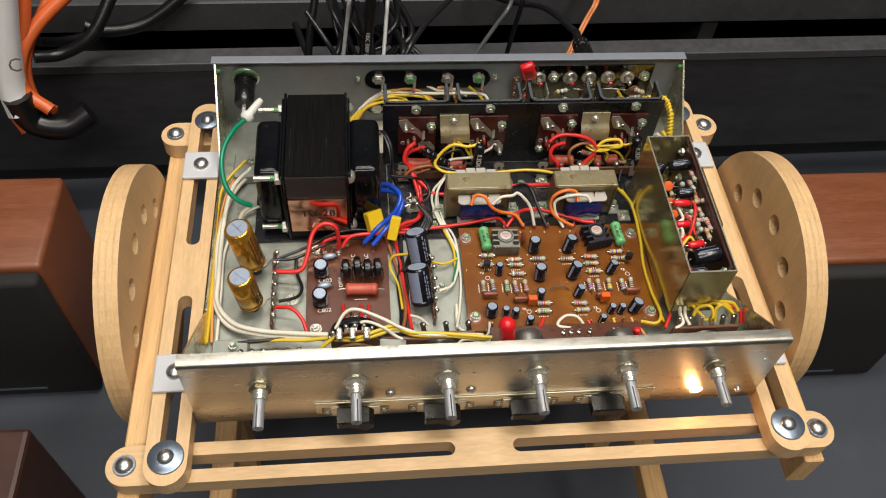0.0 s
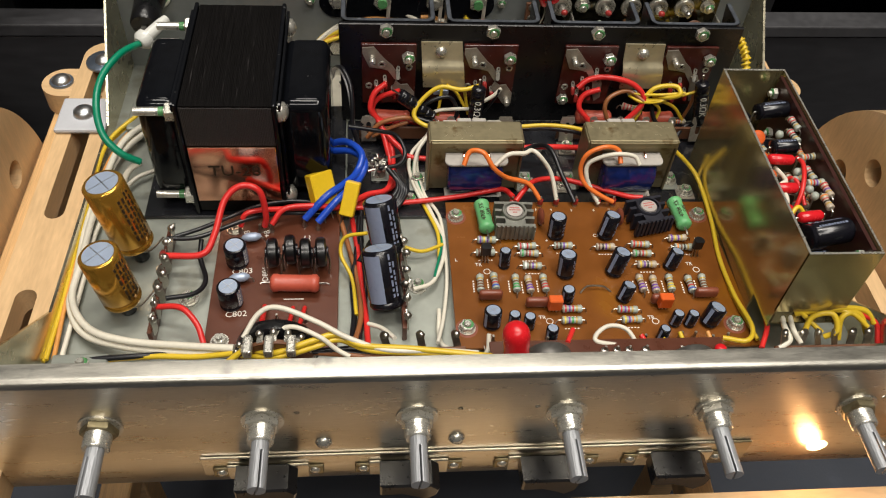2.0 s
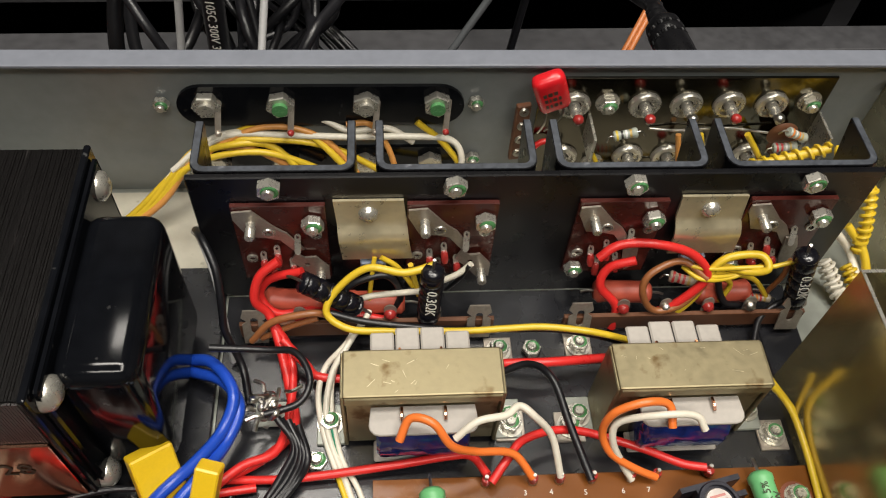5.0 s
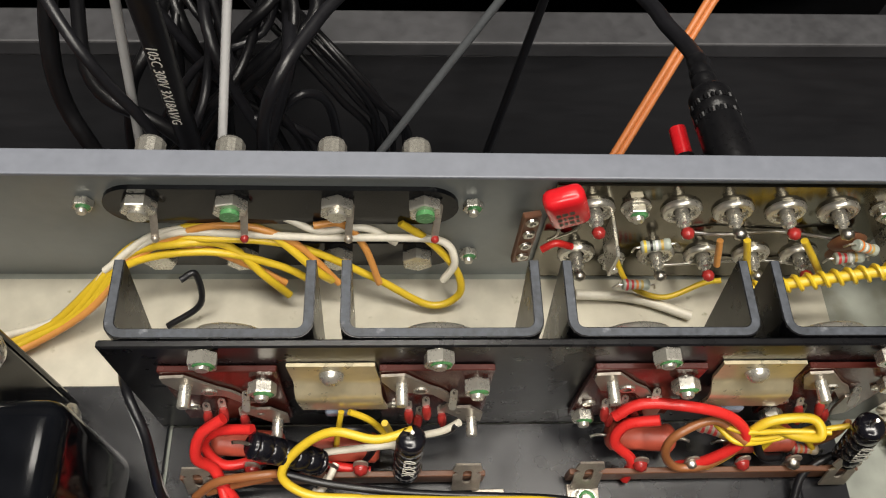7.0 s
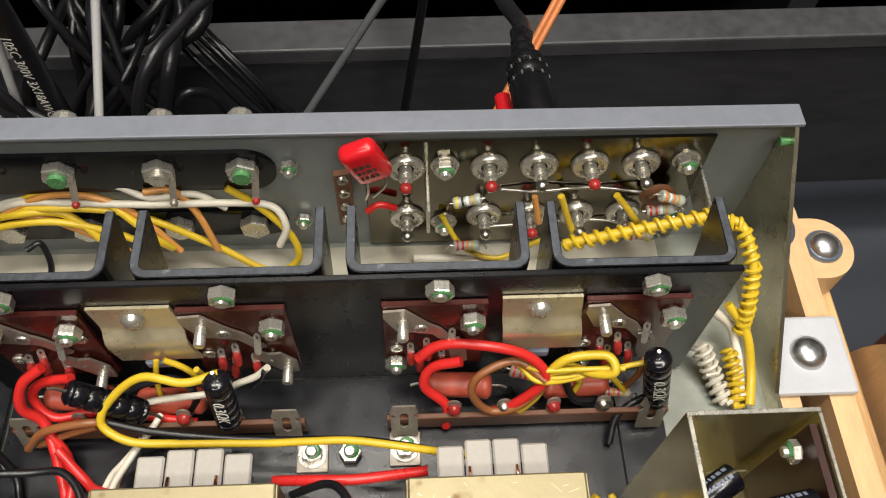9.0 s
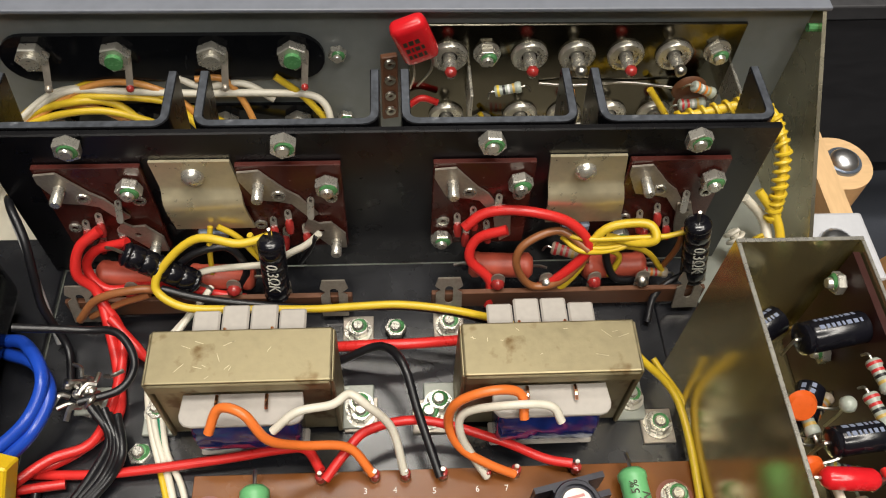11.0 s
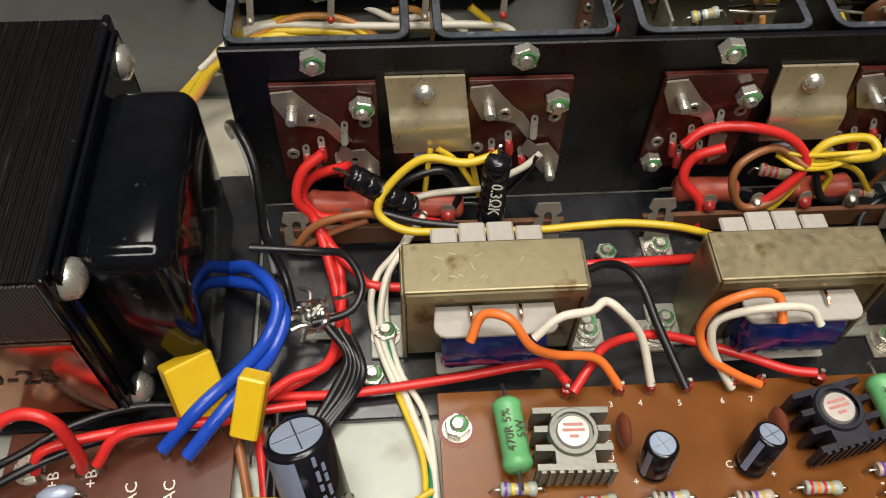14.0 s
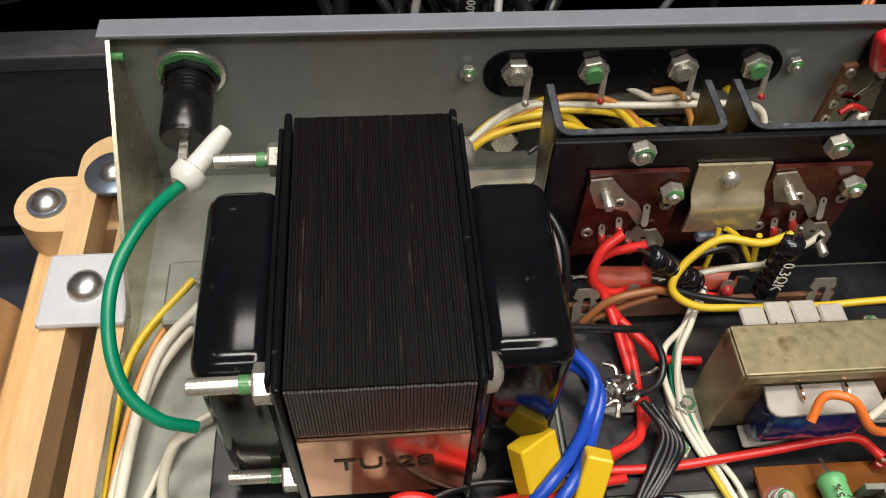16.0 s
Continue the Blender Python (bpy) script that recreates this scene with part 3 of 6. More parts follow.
part("base_plate", block(-46, 48, -38, 44, 0, 2, 0.5), M_BLACK_FOOT, tu, "black steel base plate")
core = bmesh.new()
rows = [(-19.2, 0)]
for k in range(54):
    x, d = -19.2 + k * 0.715, random.choice((0.0, 0.06, 0.14))
    rows += [(x + 0.05, d), (x + 0.6, d), (x + 0.66, 0.18)]
outline = [(x, 67 - d) for x, d in rows] + [(19.3, 4), (-19.2, 4)]
sheet = slab(outline, 75)
join(core, sheet, pose(0, 0, 0, 90, 0, 0) @ Matrix.Translation((0, 0, -39)))
part("core", core, M_BLACK_LAM, tu, "stack of black laminations")
# Front edges get a paler colour that stands in for their sheen.
teeth = bmesh.new()
for k in range(54):
    block(-19.1 + k * 0.712, -19.1 + k * 0.712 + 0.56, -36.6, -35.9, 45.4, 66.2 - random.choice((0.0, 0.1, 0.25)), bm=teeth)
tagged(part("core_face", teeth, M_LAM_FACE, tu), "front edges of the laminations, coloured paler for their sheen", kind="stuff")
for x in (-21.6, 19.4):
    part("core_frame", block(x, x + 2.0, -37, 40, 2, 68, 0.8, 2), M_BLACK_ENAMEL, tu)
part("copper_band", block(-18.9, 19.2, -37.6, -36.6, 12, 45, 0.2), M_COPPER, tu, "bright copper band")
part("copper_return", block(-18.9, 19.2, 39.2, 40.0, 12, 45, 0.2), M_COPPER, tu)
part("lettering", words("TU-28", 8.8), M_INK_BROWN, tu, "black printed TU-28", at(0, -37.8, 31, 90, 0, 0))
for x0, x1, z0 in ((-40, -21.8, 5), (21.6, 42.5, 9)):
    part("end_bell", block(x0, x1, -29, 21.5, z0, 62.5, 5.0, 4), M_BLACK_ENAMEL, tu, "rounded black end cover", smooth="block")
    flange = x1 - 1.4 if x0 < 0 else x0
    part("bell_flange", block(flange, flange + 1.4, -34, 37, 3, 66, 1.2, 2), M_BLACK_ENAMEL, tu)
for y in (-30.5, 32):
    for z in (59.5, 9.5):
        part("bolt", turned(lathe([(0, 0), (1.9, 0), (1.9, 17), (1.4, 17.6), (0, 17.6)], 12), "x"), M_CHROME, tu, "threaded bolt end", at(-39.5, y, z), True)
        part("nut", turned(hexagon(4.4, 4.0), "x"), M_CHROME, tu, "hexagon nut", at(-26, y, z))
        part("bolt_head", turned(lathe([(0, 4.4), (2.2, 4.0), (4.2, 2.6), (4.6, 0.6), (4.6, 0), (0, 0)], 16), "x"), M_CHROME, tu, "slotted bolt head", at(21.5, y, z), True)
        part("lock", turned(lathe([(0, 0), (2.1, 0), (2.1, 2.2), (0, 2.2)], 12), "x"), M_GREENLOCK, tu, "green thread lacquer", at(-29, y, z), True)

# ---- capacitors and lugs ----


def can(name, label, x, y, z, r, h, sleeve, lean=(0, 0, 0), group="", stripe=None, print_mat=None):
    ob = thing(name, label, "capacitor", x, y, z, *lean, group=group)
    part("sleeve", lathe([(0, 0), (r * 0.94, 0), (r, r * 0.10), (r, r * 0.25), (r * 0.93, r * 0.38), (r, r * 0.52), (r, h - r * 0.12), (r * 0.9, h), (r * 0.80, h + 0.05), (r * 0.80, h - 0.3), (0, h - 0.3)], 28), sleeve, ob, smooth=True)
    top = part("vent_top", lathe([(r * 0.79, h - 0.28), (r * 0.77, h + 0.05), (0, h + 0.05)], 24), M_CAPTOP, ob, "scored metal top", smooth=True)
    for k in (25, 115):
        part("score", block(-r * 0.74, r * 0.74, -r * 0.022, r * 0.022, h + 0.06, h + 0.12), M_ALU, top, "", pose(0, 0, 0, 0, 0, k))
    if sleeve is M_CAPGOLD:
        z0 = 4.6 - z
        part("foot", lathe([(0, z0), (r * 0.4, z0), (r * 0.4, 0), (0, 0)], 16), M_PLASTIC, ob, "black seal and foot")
        part("lead", tube([(0, -r * 0.6, -1), (6, -r * 0.6, -2), (13, -r * 0.3, 1)], 0.5, 6, 4), M_SOLDER, ob)
    if stripe:
        st = bmesh.new()
        a0, a1 = stripe
        n = 8
        for k in range(n + 1):
            a = math.radians(a0 + (a1 - a0) * k / n)
            for zz in (h * 0.12, h * 0.94):
                st.verts.new((1.006 * r * math.cos(a), 1.006 * r * math.sin(a), zz))
        st.verts.ensure_lookup_table()
        for k in range(n):
            st.faces.new((st.verts[2 * k], st.verts[2 * k + 2], st.verts[2 * k + 3], st.verts[2 * k + 1]))
        part("stripe", st, M_CAPSTRIPE, ob, "blue-grey printed stripe")
    if print_mat:
        bars = bmesh.new()
        for row in range(4 if r > 7.9 else 2):
            a = math.radians((-62 if r > 7.9 else -55) + row * 13)
            zz = h * 0.2
            while zz < h * 0.85:
                ln = random.uniform(1.0, 3.0) * r / 8
                g = block(-0.08, 0.08, -0.45 * r / 8, 0.45 * r / 8, zz, zz + ln)
                join(bars, g, Matrix.Rotation(a, 4, "Z") @ Matrix.Translation((r * 1.004, 0, 0)))
                zz += ln + random.uniform(0.6, 1.4)
        part("print", bars, print_mat, ob, "rows of unreadable print")
    return ob


can("filter_capacitor", "tall gold-sleeved filter capacitor standing on the chassis floor", -132.2, 106.5, 14, 8.7, 37, M_CAPGOLD, (-4, -8, 15), "gold filter capacitors", None, M_INK_BROWN)
can("filter_capacitor", "shorter gold-sleeved filter capacitor standing on the chassis floor", -132.2, 76.5, 12.5, 8.2, 29, M_CAPGOLD, (-3, -6, 20), "gold filter capacitors", None, M_INK_BROWN)
can("output_capacitor", "black capacitor with a blue-grey stripe leaning on a tag strip", -19.5, 103, 11, 7.6, 25, M_CAPBLACK, (-28, -11, 0), "black striped capacitors", (215, 275), M_CAPSTRIPE)
can("output_capacitor", "black capacitor with a blue-grey stripe leaning on a tag strip", -20.5, 72, 11, 7.6, 26, M_CAPBLACK, (-33, -10, 0), "black striped capacitors", (215, 275), M_CAPSTRIPE)


def tag_strip(x, y0, y1, z, n, label):
    ob = thing("tag_strip", label, "terminal strip", x, (y0 + y1) / 2, z)
    ln = y1 - y0
    part("strip", block(-1, 1, -ln / 2, ln / 2, 0, 9, 0.3), M_PCB_DARK, ob, "brown insulating strip")
    for k in range(n):
        y = -ln / 2 + ln * (k + 0.5) / n
        lug = slotted(stadium(0, -5, 9, 2.2, 8), [ring(0, 5.8, 1.0, 8)], 0.5)
        part("lug", lug, M_SOLDER, ob, "tinned lug", at(1.2, y, 8, 90 + random.uniform(-15, 15), 0, 80 + random.uniform(-15, 15)))
        part("solder", lathe([(0, 1.9), (1.2, 1.5), (1.9, 0.3), (1.5, -1), (0, -1.6)], 8), M_SOLDER, ob, "solder blob", at(1.4 + random.uniform(-0.6, 0.8), y, 13 + random.uniform(-1, 1)), True)
    return ob


tag_strip(-118.5, 58, 116, 4, 7, "tag strip with soldered lugs beside the gold capacitors")
tag_strip(-13.5, 58, 108, 4, 6, "tag strip with soldered lugs beside the black capacitors")
for x, y in ((-107, 82), (-6.5, 87), (-8, 141), (-24, 155)):
    sc = thing("floor_screw", "screw with a nut on the chassis floor", "screw", x, y, 4, group="floor screws")
    nut_on(sc, 0, 0, 0, 3.2, 2.4, stud=3.5, washer=4.2)

for x, y, z, tilt in ((-48.4, 128.8, 13.5, (-36, 10, 34)), (-38.8, 124.2, 12, (-38, 6, -14))):
    yb = thing("film_capacitor", "yellow box film capacitor standing among blue wires", "capacitor", x, y, z, *tilt, group="yellow film capacitors")
    part("case", block(-6.0 if x < -40 else -3.4, 6.0 if x < -40 else 3.4, -3.0, 3.0, 0, 16.5, 0.5), M_YELLOWBOX, yb)
    for k in (-2, 2):
        part("lead", tube([(k, 0, 0.5), (k, 0, -4), (k * 1.2, 0, -8)], 0.35, 6, 3), M_SOLDER, yb)

# ---- small electronic parts ----


def resistor(x, y, z, length, r, turn, body, bands, label, group):
    ob = thing("resistor", label, "resistor", x, y, z, 0, 0, turn, group)
    b = length / 2
    part("body", turned(lathe([(0, -b), (r * 0.8, -b), (r, -b * 0.9), (r, -b * 0.62), (r * 0.82, -b * 0.5), (r * 0.82, b * 0.5), (r, b * 0.62), (r, b * 0.9), (r * 0.8, b), (0, b)], 14), "x"), body, ob, smooth=True)
    for k, c in zip((-0.72, -0.3, 0.05, 0.42), bands):
        rr = r * (1.02 if abs(k) > 0.6 else 0.845)
        part("band", turned(lathe([(rr * 0.9, -b * 0.09), (rr, -b * 0.09), (rr, b * 0.09), (rr * 0.9, b * 0.09)], 14), "x"), M_BAND[c], ob, c + " colour band", at(b * k, 0, 0), True)
    for s in (-1, 1):
        part("lead", tube([(s * b * 0.95, 0, 0), (s * (b + 1.6), 0, -0.2), (s * (b + 2.4), 0, -r - 0.6)], 0.35, 6, 3), M_SOLDER, ob)
    return ob


def power_resistor(x, y, z, length, r, rot, material, label, category="resistor", ribs=0, name="power_resistor"):
    ob = thing(name, label, category, x, y, z, *rot)
    b = length / 2
    prof = [(0, -b), (r * 0.7, -b), (r, -b + r * 0.3)]
    if ribs:
        for k in range(ribs):
            z0 = -b + (k + 0.5) * length / ribs
            prof += [(r, z0 - 0.5), (r * 0.9, z0), (r, z0 + 0.5)]
    else:
        prof += [(r, -b * 0.72), (r * 0.93, -b * 0.66), (r * 0.93, b * 0.66), (r, b * 0.72)]
    prof += [(r, b - r * 0.3), (r * 0.7, b), (0, b)]
    part("body", lathe(prof, 20), material, ob, smooth=True)
    for s in (-1, 1):
        part("lead", tube([(0, 0, s * (b - 0.5)), (0, 0, s * (b + 2.5)), (0, -0.6, s * (b + 4.5))], 0.5, 6, 3), M_SOLDER, ob)
    return ob


def print_on(parent, text, size, x, y, z, turn=0.0):
    part("print", words(text, size, 0.12), M_WHITE_INK, parent, "white printed " + text, at(x, y, z, 0, 0, turn))


# ---- power supply board ----
psu = thing("power_supply_board", "dark brown phenolic power supply board on short pillars", "circuit board", -69.5, 90.5, 8)
part("board", block(-27.5, 27.5, -38.5, 38.5, -1.6, 0, 0.2), M_PCB_DARK, psu)
for x, y in ((-21, -34), (-21, 29), (23, -34), (23, 33)):
    part("pillar", lathe([(0, -4), (2.5, -4), (2.5, -1.6), (0, -1.6)], 10), M_CHROME, psu, "", at(x, y, 0))
    if x < 0:
        nut_on(psu, x, y, 0, 3.0, 2.0, stud=2.0, green=False, washer=3.8)
print_on(psu, "C803", 4.2, -15.2, 3.6, 0.08, 4)
print_on(psu, "C802", 4.2, -15.7, -20.0, 0.08, 4)
print_on(psu, "AC", 4.0, 4, 22, 0.08, 96)
print_on(psu, "AC", 4.0, 13, 22, 0.08, 96)
print_on(psu, "+B", 4.0, -15, 26, 0.08, 96)
print_on(psu, "+B", 4.0, -6, 26, 0.08, 96)
print_on(psu, "+B", 4.0, 5, -27, 0.08, 96)
print_on(psu, "+B", 4.0, 11, -27, 0.08, 96)
print_on(psu, "D804", 3.6, -5, 2, 0.08, 96)
zig = bmesh.new()
for k in range(6):
    block(4 + k * 1.4, 5.6 + k * 1.4, -12.6, -12.1, 0, 0.12, bm=zig)
part("print", zig, M_WHITE_INK, psu, "white printed resistor sign")
for k, (x, y) in enumerate([(-18, 27), (-9, 27.5), (-4, 28), (11, 31), (17.5, 29), (2, -24), (8, -24), (14, -24)]):
    part("pin", lathe([(0, 0), (1.4, 0), (1.1, 1.5), (0.7, 2.2), (0.6, 5), (0, 5)], 8), M_SOLDER, psu, "wire pin", at(x, y, 0), True)
for x, y in ((-87.2, 99.4), (-87.6, 76.4)):
    can("electrolytic_capacitor", "small black capacitor with a grey scored top on the supply board", x, y, 8.1, 5.0, 12, M_CAPBLACK, (0, 0, 20), "capacitors on the supply board", (300, 350), M_WHITE_INK)
for k, (x, y) in enumerate(((-85.0, 88.3), (-81.8, 112.1))):
    tn = thing("bead_capacitor", "small pale dipped bead capacitor on the supply board", "capacitor", x, y, 11)
    part("bead", turned(lathe([(0, -4.6), (1.0, -4.2), (2.1, -2), (2.1, 1.8), (1.1, 4), (0, 4.6)], 12), "x"), M_CAPTOP, tn, "", pose(0, 0, 0, 0, 0, 8), True)
    part("lead", tube([(-4, 0, 0), (-5.5, 0, -1), (-5.8, 0, -3)], 0.4, 6, 3), M_SOLDER, tn)
    part("lead", tube([(4, 0, 0), (5.5, 0, -1), (5.8, 0, -3)], 0.4, 6, 3), M_SOLDER, tn)
for k, (x, y) in enumerate(((-70.6, 96.5), (-63.0, 98.2), (-56.2, 96.0), (-49.4, 96.5))):
    di = thing("rectifier_diode", "black disc rectifier diode standing on its leads", "diode", x, y, 8, group="disc rectifier diodes")
    part("disc", turned(lathe([(0, -2.4), (5.2, -2.4), (6.5, -1.6), (6.7, 0), (6.5, 1.6), (5.2, 2.4), (0, 2.4)], 24), "x"), M_PLASTIC, di, "", at(0, 0, 10, 0, 0, 4), True)
    part("hub", turned(lathe([(0, -3.2), (2.6, -3.2), (2.6, 3.2), (0, 3.2)], 16), "x"), M_CAPBLACK, di, "", at(0, 0, 10), True)
    for s in (-1, 1):
        part("lead", tube([(s * 2.8, 0, 10), (s * 3.6, -2, 6), (s * 3.2, -4, 0)], 0.45, 6, 3), M_SOLDER, di)
power_resistor(-60.5, 83.0, 13.2, 21, 4.0, (0, 90, -2), M_REDBROWN_RES, "thick orange-red ceramic resistor lying on the supply board")

# ---- amplifier board ----
PZ = 12.0
pcb = thing("amplifier_board", "brown phenolic amplifier board crowded with small parts", "circuit board", 73, 89.5, PZ)
part("board", slab([(-65, -41.5), (66, -43), (64, 42.5), (-64.5, 43)], 1.6, 0.15), M_PCB, pcb, "", at(0, 0, -1.6))


def bx(x):
    return x - 73


def by(y):
    return y - 89.5


for x, y in ((12.8, 122.5), (131, 122.5), (12.8, 58), (130.3, 57.4)):
    part("pillar", lathe([(0, -8), (3, -8), (3, -1.6), (0, -1.6)], 12), M_CHROME, pcb, "", at(bx(x), by(y), 0))
    nut_on(pcb, bx(x), by(y), 0, 3.3, 2.4, stud=2.2, washer=3.7)
    part("copper_ring", lathe([(0, 0.02), (4.8, 0.02), (4.8, 0.1), (0, 0.1)], 24), M_DISC, pcb, "dark ring round the screw", at(bx(x), by(y), 0))
for text, x, y in (("3", 52, 127), ("4", 59.5, 127), ("5", 69.5, 126.5), ("6", 80.5, 126.5), ("7", 88, 126.5)):
    print_on(pcb, text, 2.2, bx(x), by(y), 0.08)
for text, x, y, t in (("+", 54.5, 107, 0), ("+", 88, 107, 0), ("C6", 78.5, 110, 0), ("C606", 49.5, 115, 88), ("TR", 21, 93, 0), ("TR", 119, 92, 0), ("TR", 46, 63, 0), ("TR", 94, 62, 0), ("16", 62, 45, 0), ("17", 81, 45, 0), ("10", 20, 48, 0), ("11", 29, 48, 0), ("18", 99, 48, 0), ("R", 126.5, 107, 0), ("L", 11, 96, 0)):
    print_on(pcb, text, 2.6, bx(x), by(y), 0.08, t)
for x, y in ((24.5, 89), (121.5, 88.5), (49, 61), (95.5, 60)):
    part("print", lathe([(1.3, 0), (1.6, 0), (1.6, 0.1), (1.3, 0.1)], 16), M_WHITE_INK, pcb, "white printed ring", at(bx(x), by(y), 0.02))
for k, x in enumerate((40.7, 54.4, 62.2, 71.7, 83, 90.5, 106.1)):
    part("pin", lathe([(0, 0), (1.5, 0), (1.2, 1.5), (0.7, 2.4), (0.6, 5.5), (0, 5.5)], 8), M_SOLDER, pcb, "wire pin", at(bx(x), by(130.3 if k < 6 else 131), 0), True)
    part("lacquer", lathe([(0, 3.0), (1.3, 2.4), (1.5, 1), (1.4, 0), (0, 0)], 8), M_FLUX, pcb, "red lacquer", at(bx(x), by(130.3), 1.2), True)
for x in (23, 30, 46, 54, 88, 98, 104, 110, 117, 124):
    part("pin", lathe([(0, 0), (1.3, 0), (0.7, 1.8), (0.6, 4.5), (0, 4.5)], 8), M_SOLDER, pcb, "wire pin", at(bx(x), by(49 + (x % 3)), 0), True)
part("jumper", tube([(bx(65), by(76), 0), (bx(68), by(78), 2.2), (bx(75), by(78), 2.2), (bx(79), by(76.5), 0)], 0.4, 6, 5), M_SOLDER, pcb, "bare wire link")

H_RES = [(25.9, 106.2, ("violet", "yellow", "violet", "gold")), (44, 102.1, ("red", "white", "red", "gold")), (44.6, 97.7, ("green", "brown", "red", "gold")), (45, 90.3, ("white", "brown", "violet", "gold")), (61.1, 102.2, ("brown", "black", "violet", "gold")), (80.8, 101.2, ("brown", "black", "violet", "gold")), (97.6, 102.5, ("red", "orange", "red", "gold")), (97.3, 96.9, ("green", "brown", "red", "gold")), (98.1, 90.3, ("yellow", "violet", "black", "gold")), (116.4, 106.2, ("violet", "yellow", "violet", "gold")), (59.2, 65.9, ("red", "violet", "red", "gold")), (58.1, 59.8, ("yellow", "violet", "green", "gold")), (83.7, 65, ("red", "violet", "red", "gold")), (84.4, 59.7, ("yellow", "violet", "orange", "gold")), (24.5, 98.5, ("brown", "green", "black", "gold")), (118, 100.5, ("orange", "brown", "black", "gold"))]
for x, y, bands in H_RES:
    resistor(x, y, PZ + 2.2, 8.6, 1.75, random.uniform(-4, 3), M_RESBODY if random.random() < 0.8 else M_RESBEIGE, bands, "small pale green resistor with colour bands lying on the board", "resistors on the amplifier board")
V_RES = [(20.5, 80.8, "brown"), (27, 81.6, "blue"), (36.4, 80.5, "green"), (42.2, 79.8, "violet"), (49.1, 80.3, "red"), (93, 79.4, "violet"), (98.9, 78.8, "violet"), (106.3, 79.3, "yellow"), (115.3, 78.5, "blue"), (121.5, 79.2, "brown")]
for x, y, c in V_RES:
    resistor(x, y, PZ + 2.2, 8.6, 1.75, 90 + random.uniform(-4, 4), M_RESBODY if c != "violet" else M_RESBEIGE, (c, "red" if c == "blue" else c, "brown", "gold"), "small pale resistor with colour bands lying across the board", "resistors on the amplifier board")
    zz = bmesh.new()
    for k in range(5):
        block(bx(x) - 3.1, bx(x) - 2.5, by(y) - 3.4 + k * 1.4, by(y) - 2.6 + k * 1.4, 0, 0.1, bm=zz)
    part("print", zz, M_WHITE_INK, pcb, "white printed resistor sign")
for x, y, c in H_RES:
    zz = bmesh.new()
    for k in range(5):
        block(bx(x) - 3.2 + k * 1.4, bx(x) - 2.4 + k * 1.4, by(y) - 3.1, by(y) - 2.6, 0, 0.1, bm=zz)
    part("print", zz, M_WHITE_INK, pcb, "white printed resistor sign")
E_CAPS = [(59, 111.5, 3.9, 12, -8, 0), (82.5, 111, 3.9, 12.5, -14, 12), (32.5, 93.4, 2.6, 9.5, -10, 0), (59.8, 88.3, 4.0, 12, -10, 0), (82, 88.8, 4.0, 12.5, -12, 14), (109, 91.6, 3.2, 9.5, -14, 16), (58, 73.2, 2.8, 8, -4, 0), (83.2, 73.6, 3.2, 8.5, -14, 16), (23.6, 61, 3.8, 9, -10, 0), (32.9, 60.4, 2.5, 7.5, -8, 0), (39.2, 59.4, 2.5, 7.5, -6, 0), (47.9, 52.8, 2.6, 7.5, -8, 0), (95.6, 52.4, 2.4, 6.5, -8, 8), (103.2, 59.8, 2.5, 7, -8, 8), (109.6, 59.4, 2.5, 7, -10, 10), (118.4, 60.2, 4.0, 9.5, -12, 18)]
for x, y, r, h, lx, ly in E_CAPS:
    can("electrolytic_capacitor", "small black electrolytic capacitor with a pale scored top on the board", x, y - 1.5, PZ + 0.1, r, h, M_CAPBLACK, (lx, ly, 0), "capacitors on the amplifier board", (200, 224), M_CAPSTRIPE)
for x, y in ((25.5, 118.5), (120.0, 119.5)):
    ob = power_resistor(x, y, PZ + 5.0, 18, 3.7, (90, 0, 4), M_GREEN_RES, "green ceramic resistor marked 470R 5% 5W on the board")
    part("marking", words("470R 5%", 3.0, 0.1), M_INK_BROWN, ob, "black printed 470R 5%", pose(0, 0, 0, -90, 0, 0) @ pose(-0.001, 0, 0.0036, 0, 0, 90))
    part("marking", words("5W", 3.0, 0.1), M_INK_BROWN, ob, "black printed 5W", pose(0, 0, 0, -90, 0, 0) @ pose(0.0018, 0, 0.0034, 0, 0, 90))
for x, y in ((52.5, 118), (90.5, 117.5)):
    di = thing("ceramic_capacitor", "brown ceramic disc capacitor standing on the board", "capacitor", x, y, PZ)
    part("disc", turned(lathe([(0, -1.3), (3.4, -1.1), (4.4, 0), (3.4, 1.1), (0, 1.3)], 20), "x"), M_DISC, di, "", at(0, 0, 5), True)
    part("lead", tube([(0, 1, 2), (0, 1, 0)], 0.35, 6, 2), M_SOLDER, di)
for x, y in ((24.2, 73), (44.2, 68.6), (100.1, 69.5), (120.8, 72.5)):
    fc = thing("film_capacitor", "flat brown dipped film capacitor standing on the board", "capacitor", x, y, PZ)
    part("body", block(-5.2, 5.2, -1.5, 1.5, 1.2, 6.4, 1.2, 2), M_DISC, fc, smooth="block")
    for s in (-3.5, 3.5):
        part("lead", tube([(s, 0, 1.6), (s, 0, 0)], 0.35, 6, 2), M_SOLDER, fc)
for x, y in ((51.3, 66.5), (100.2, 66.8)):
    oc = thing("trimmer_block", "small bright orange transistor block on the board", "transistor", x, y, PZ)
    part("body", block(-3, 3, -2, 2, 2.5, 9, 0.4), M_ORANGE, oc)
    for s in (-1.5, 0, 1.5):
        part("lead", tube([(s, 0, 2.6), (s, 0, 0)], 0.35, 6, 2), M_SOLDER, oc)
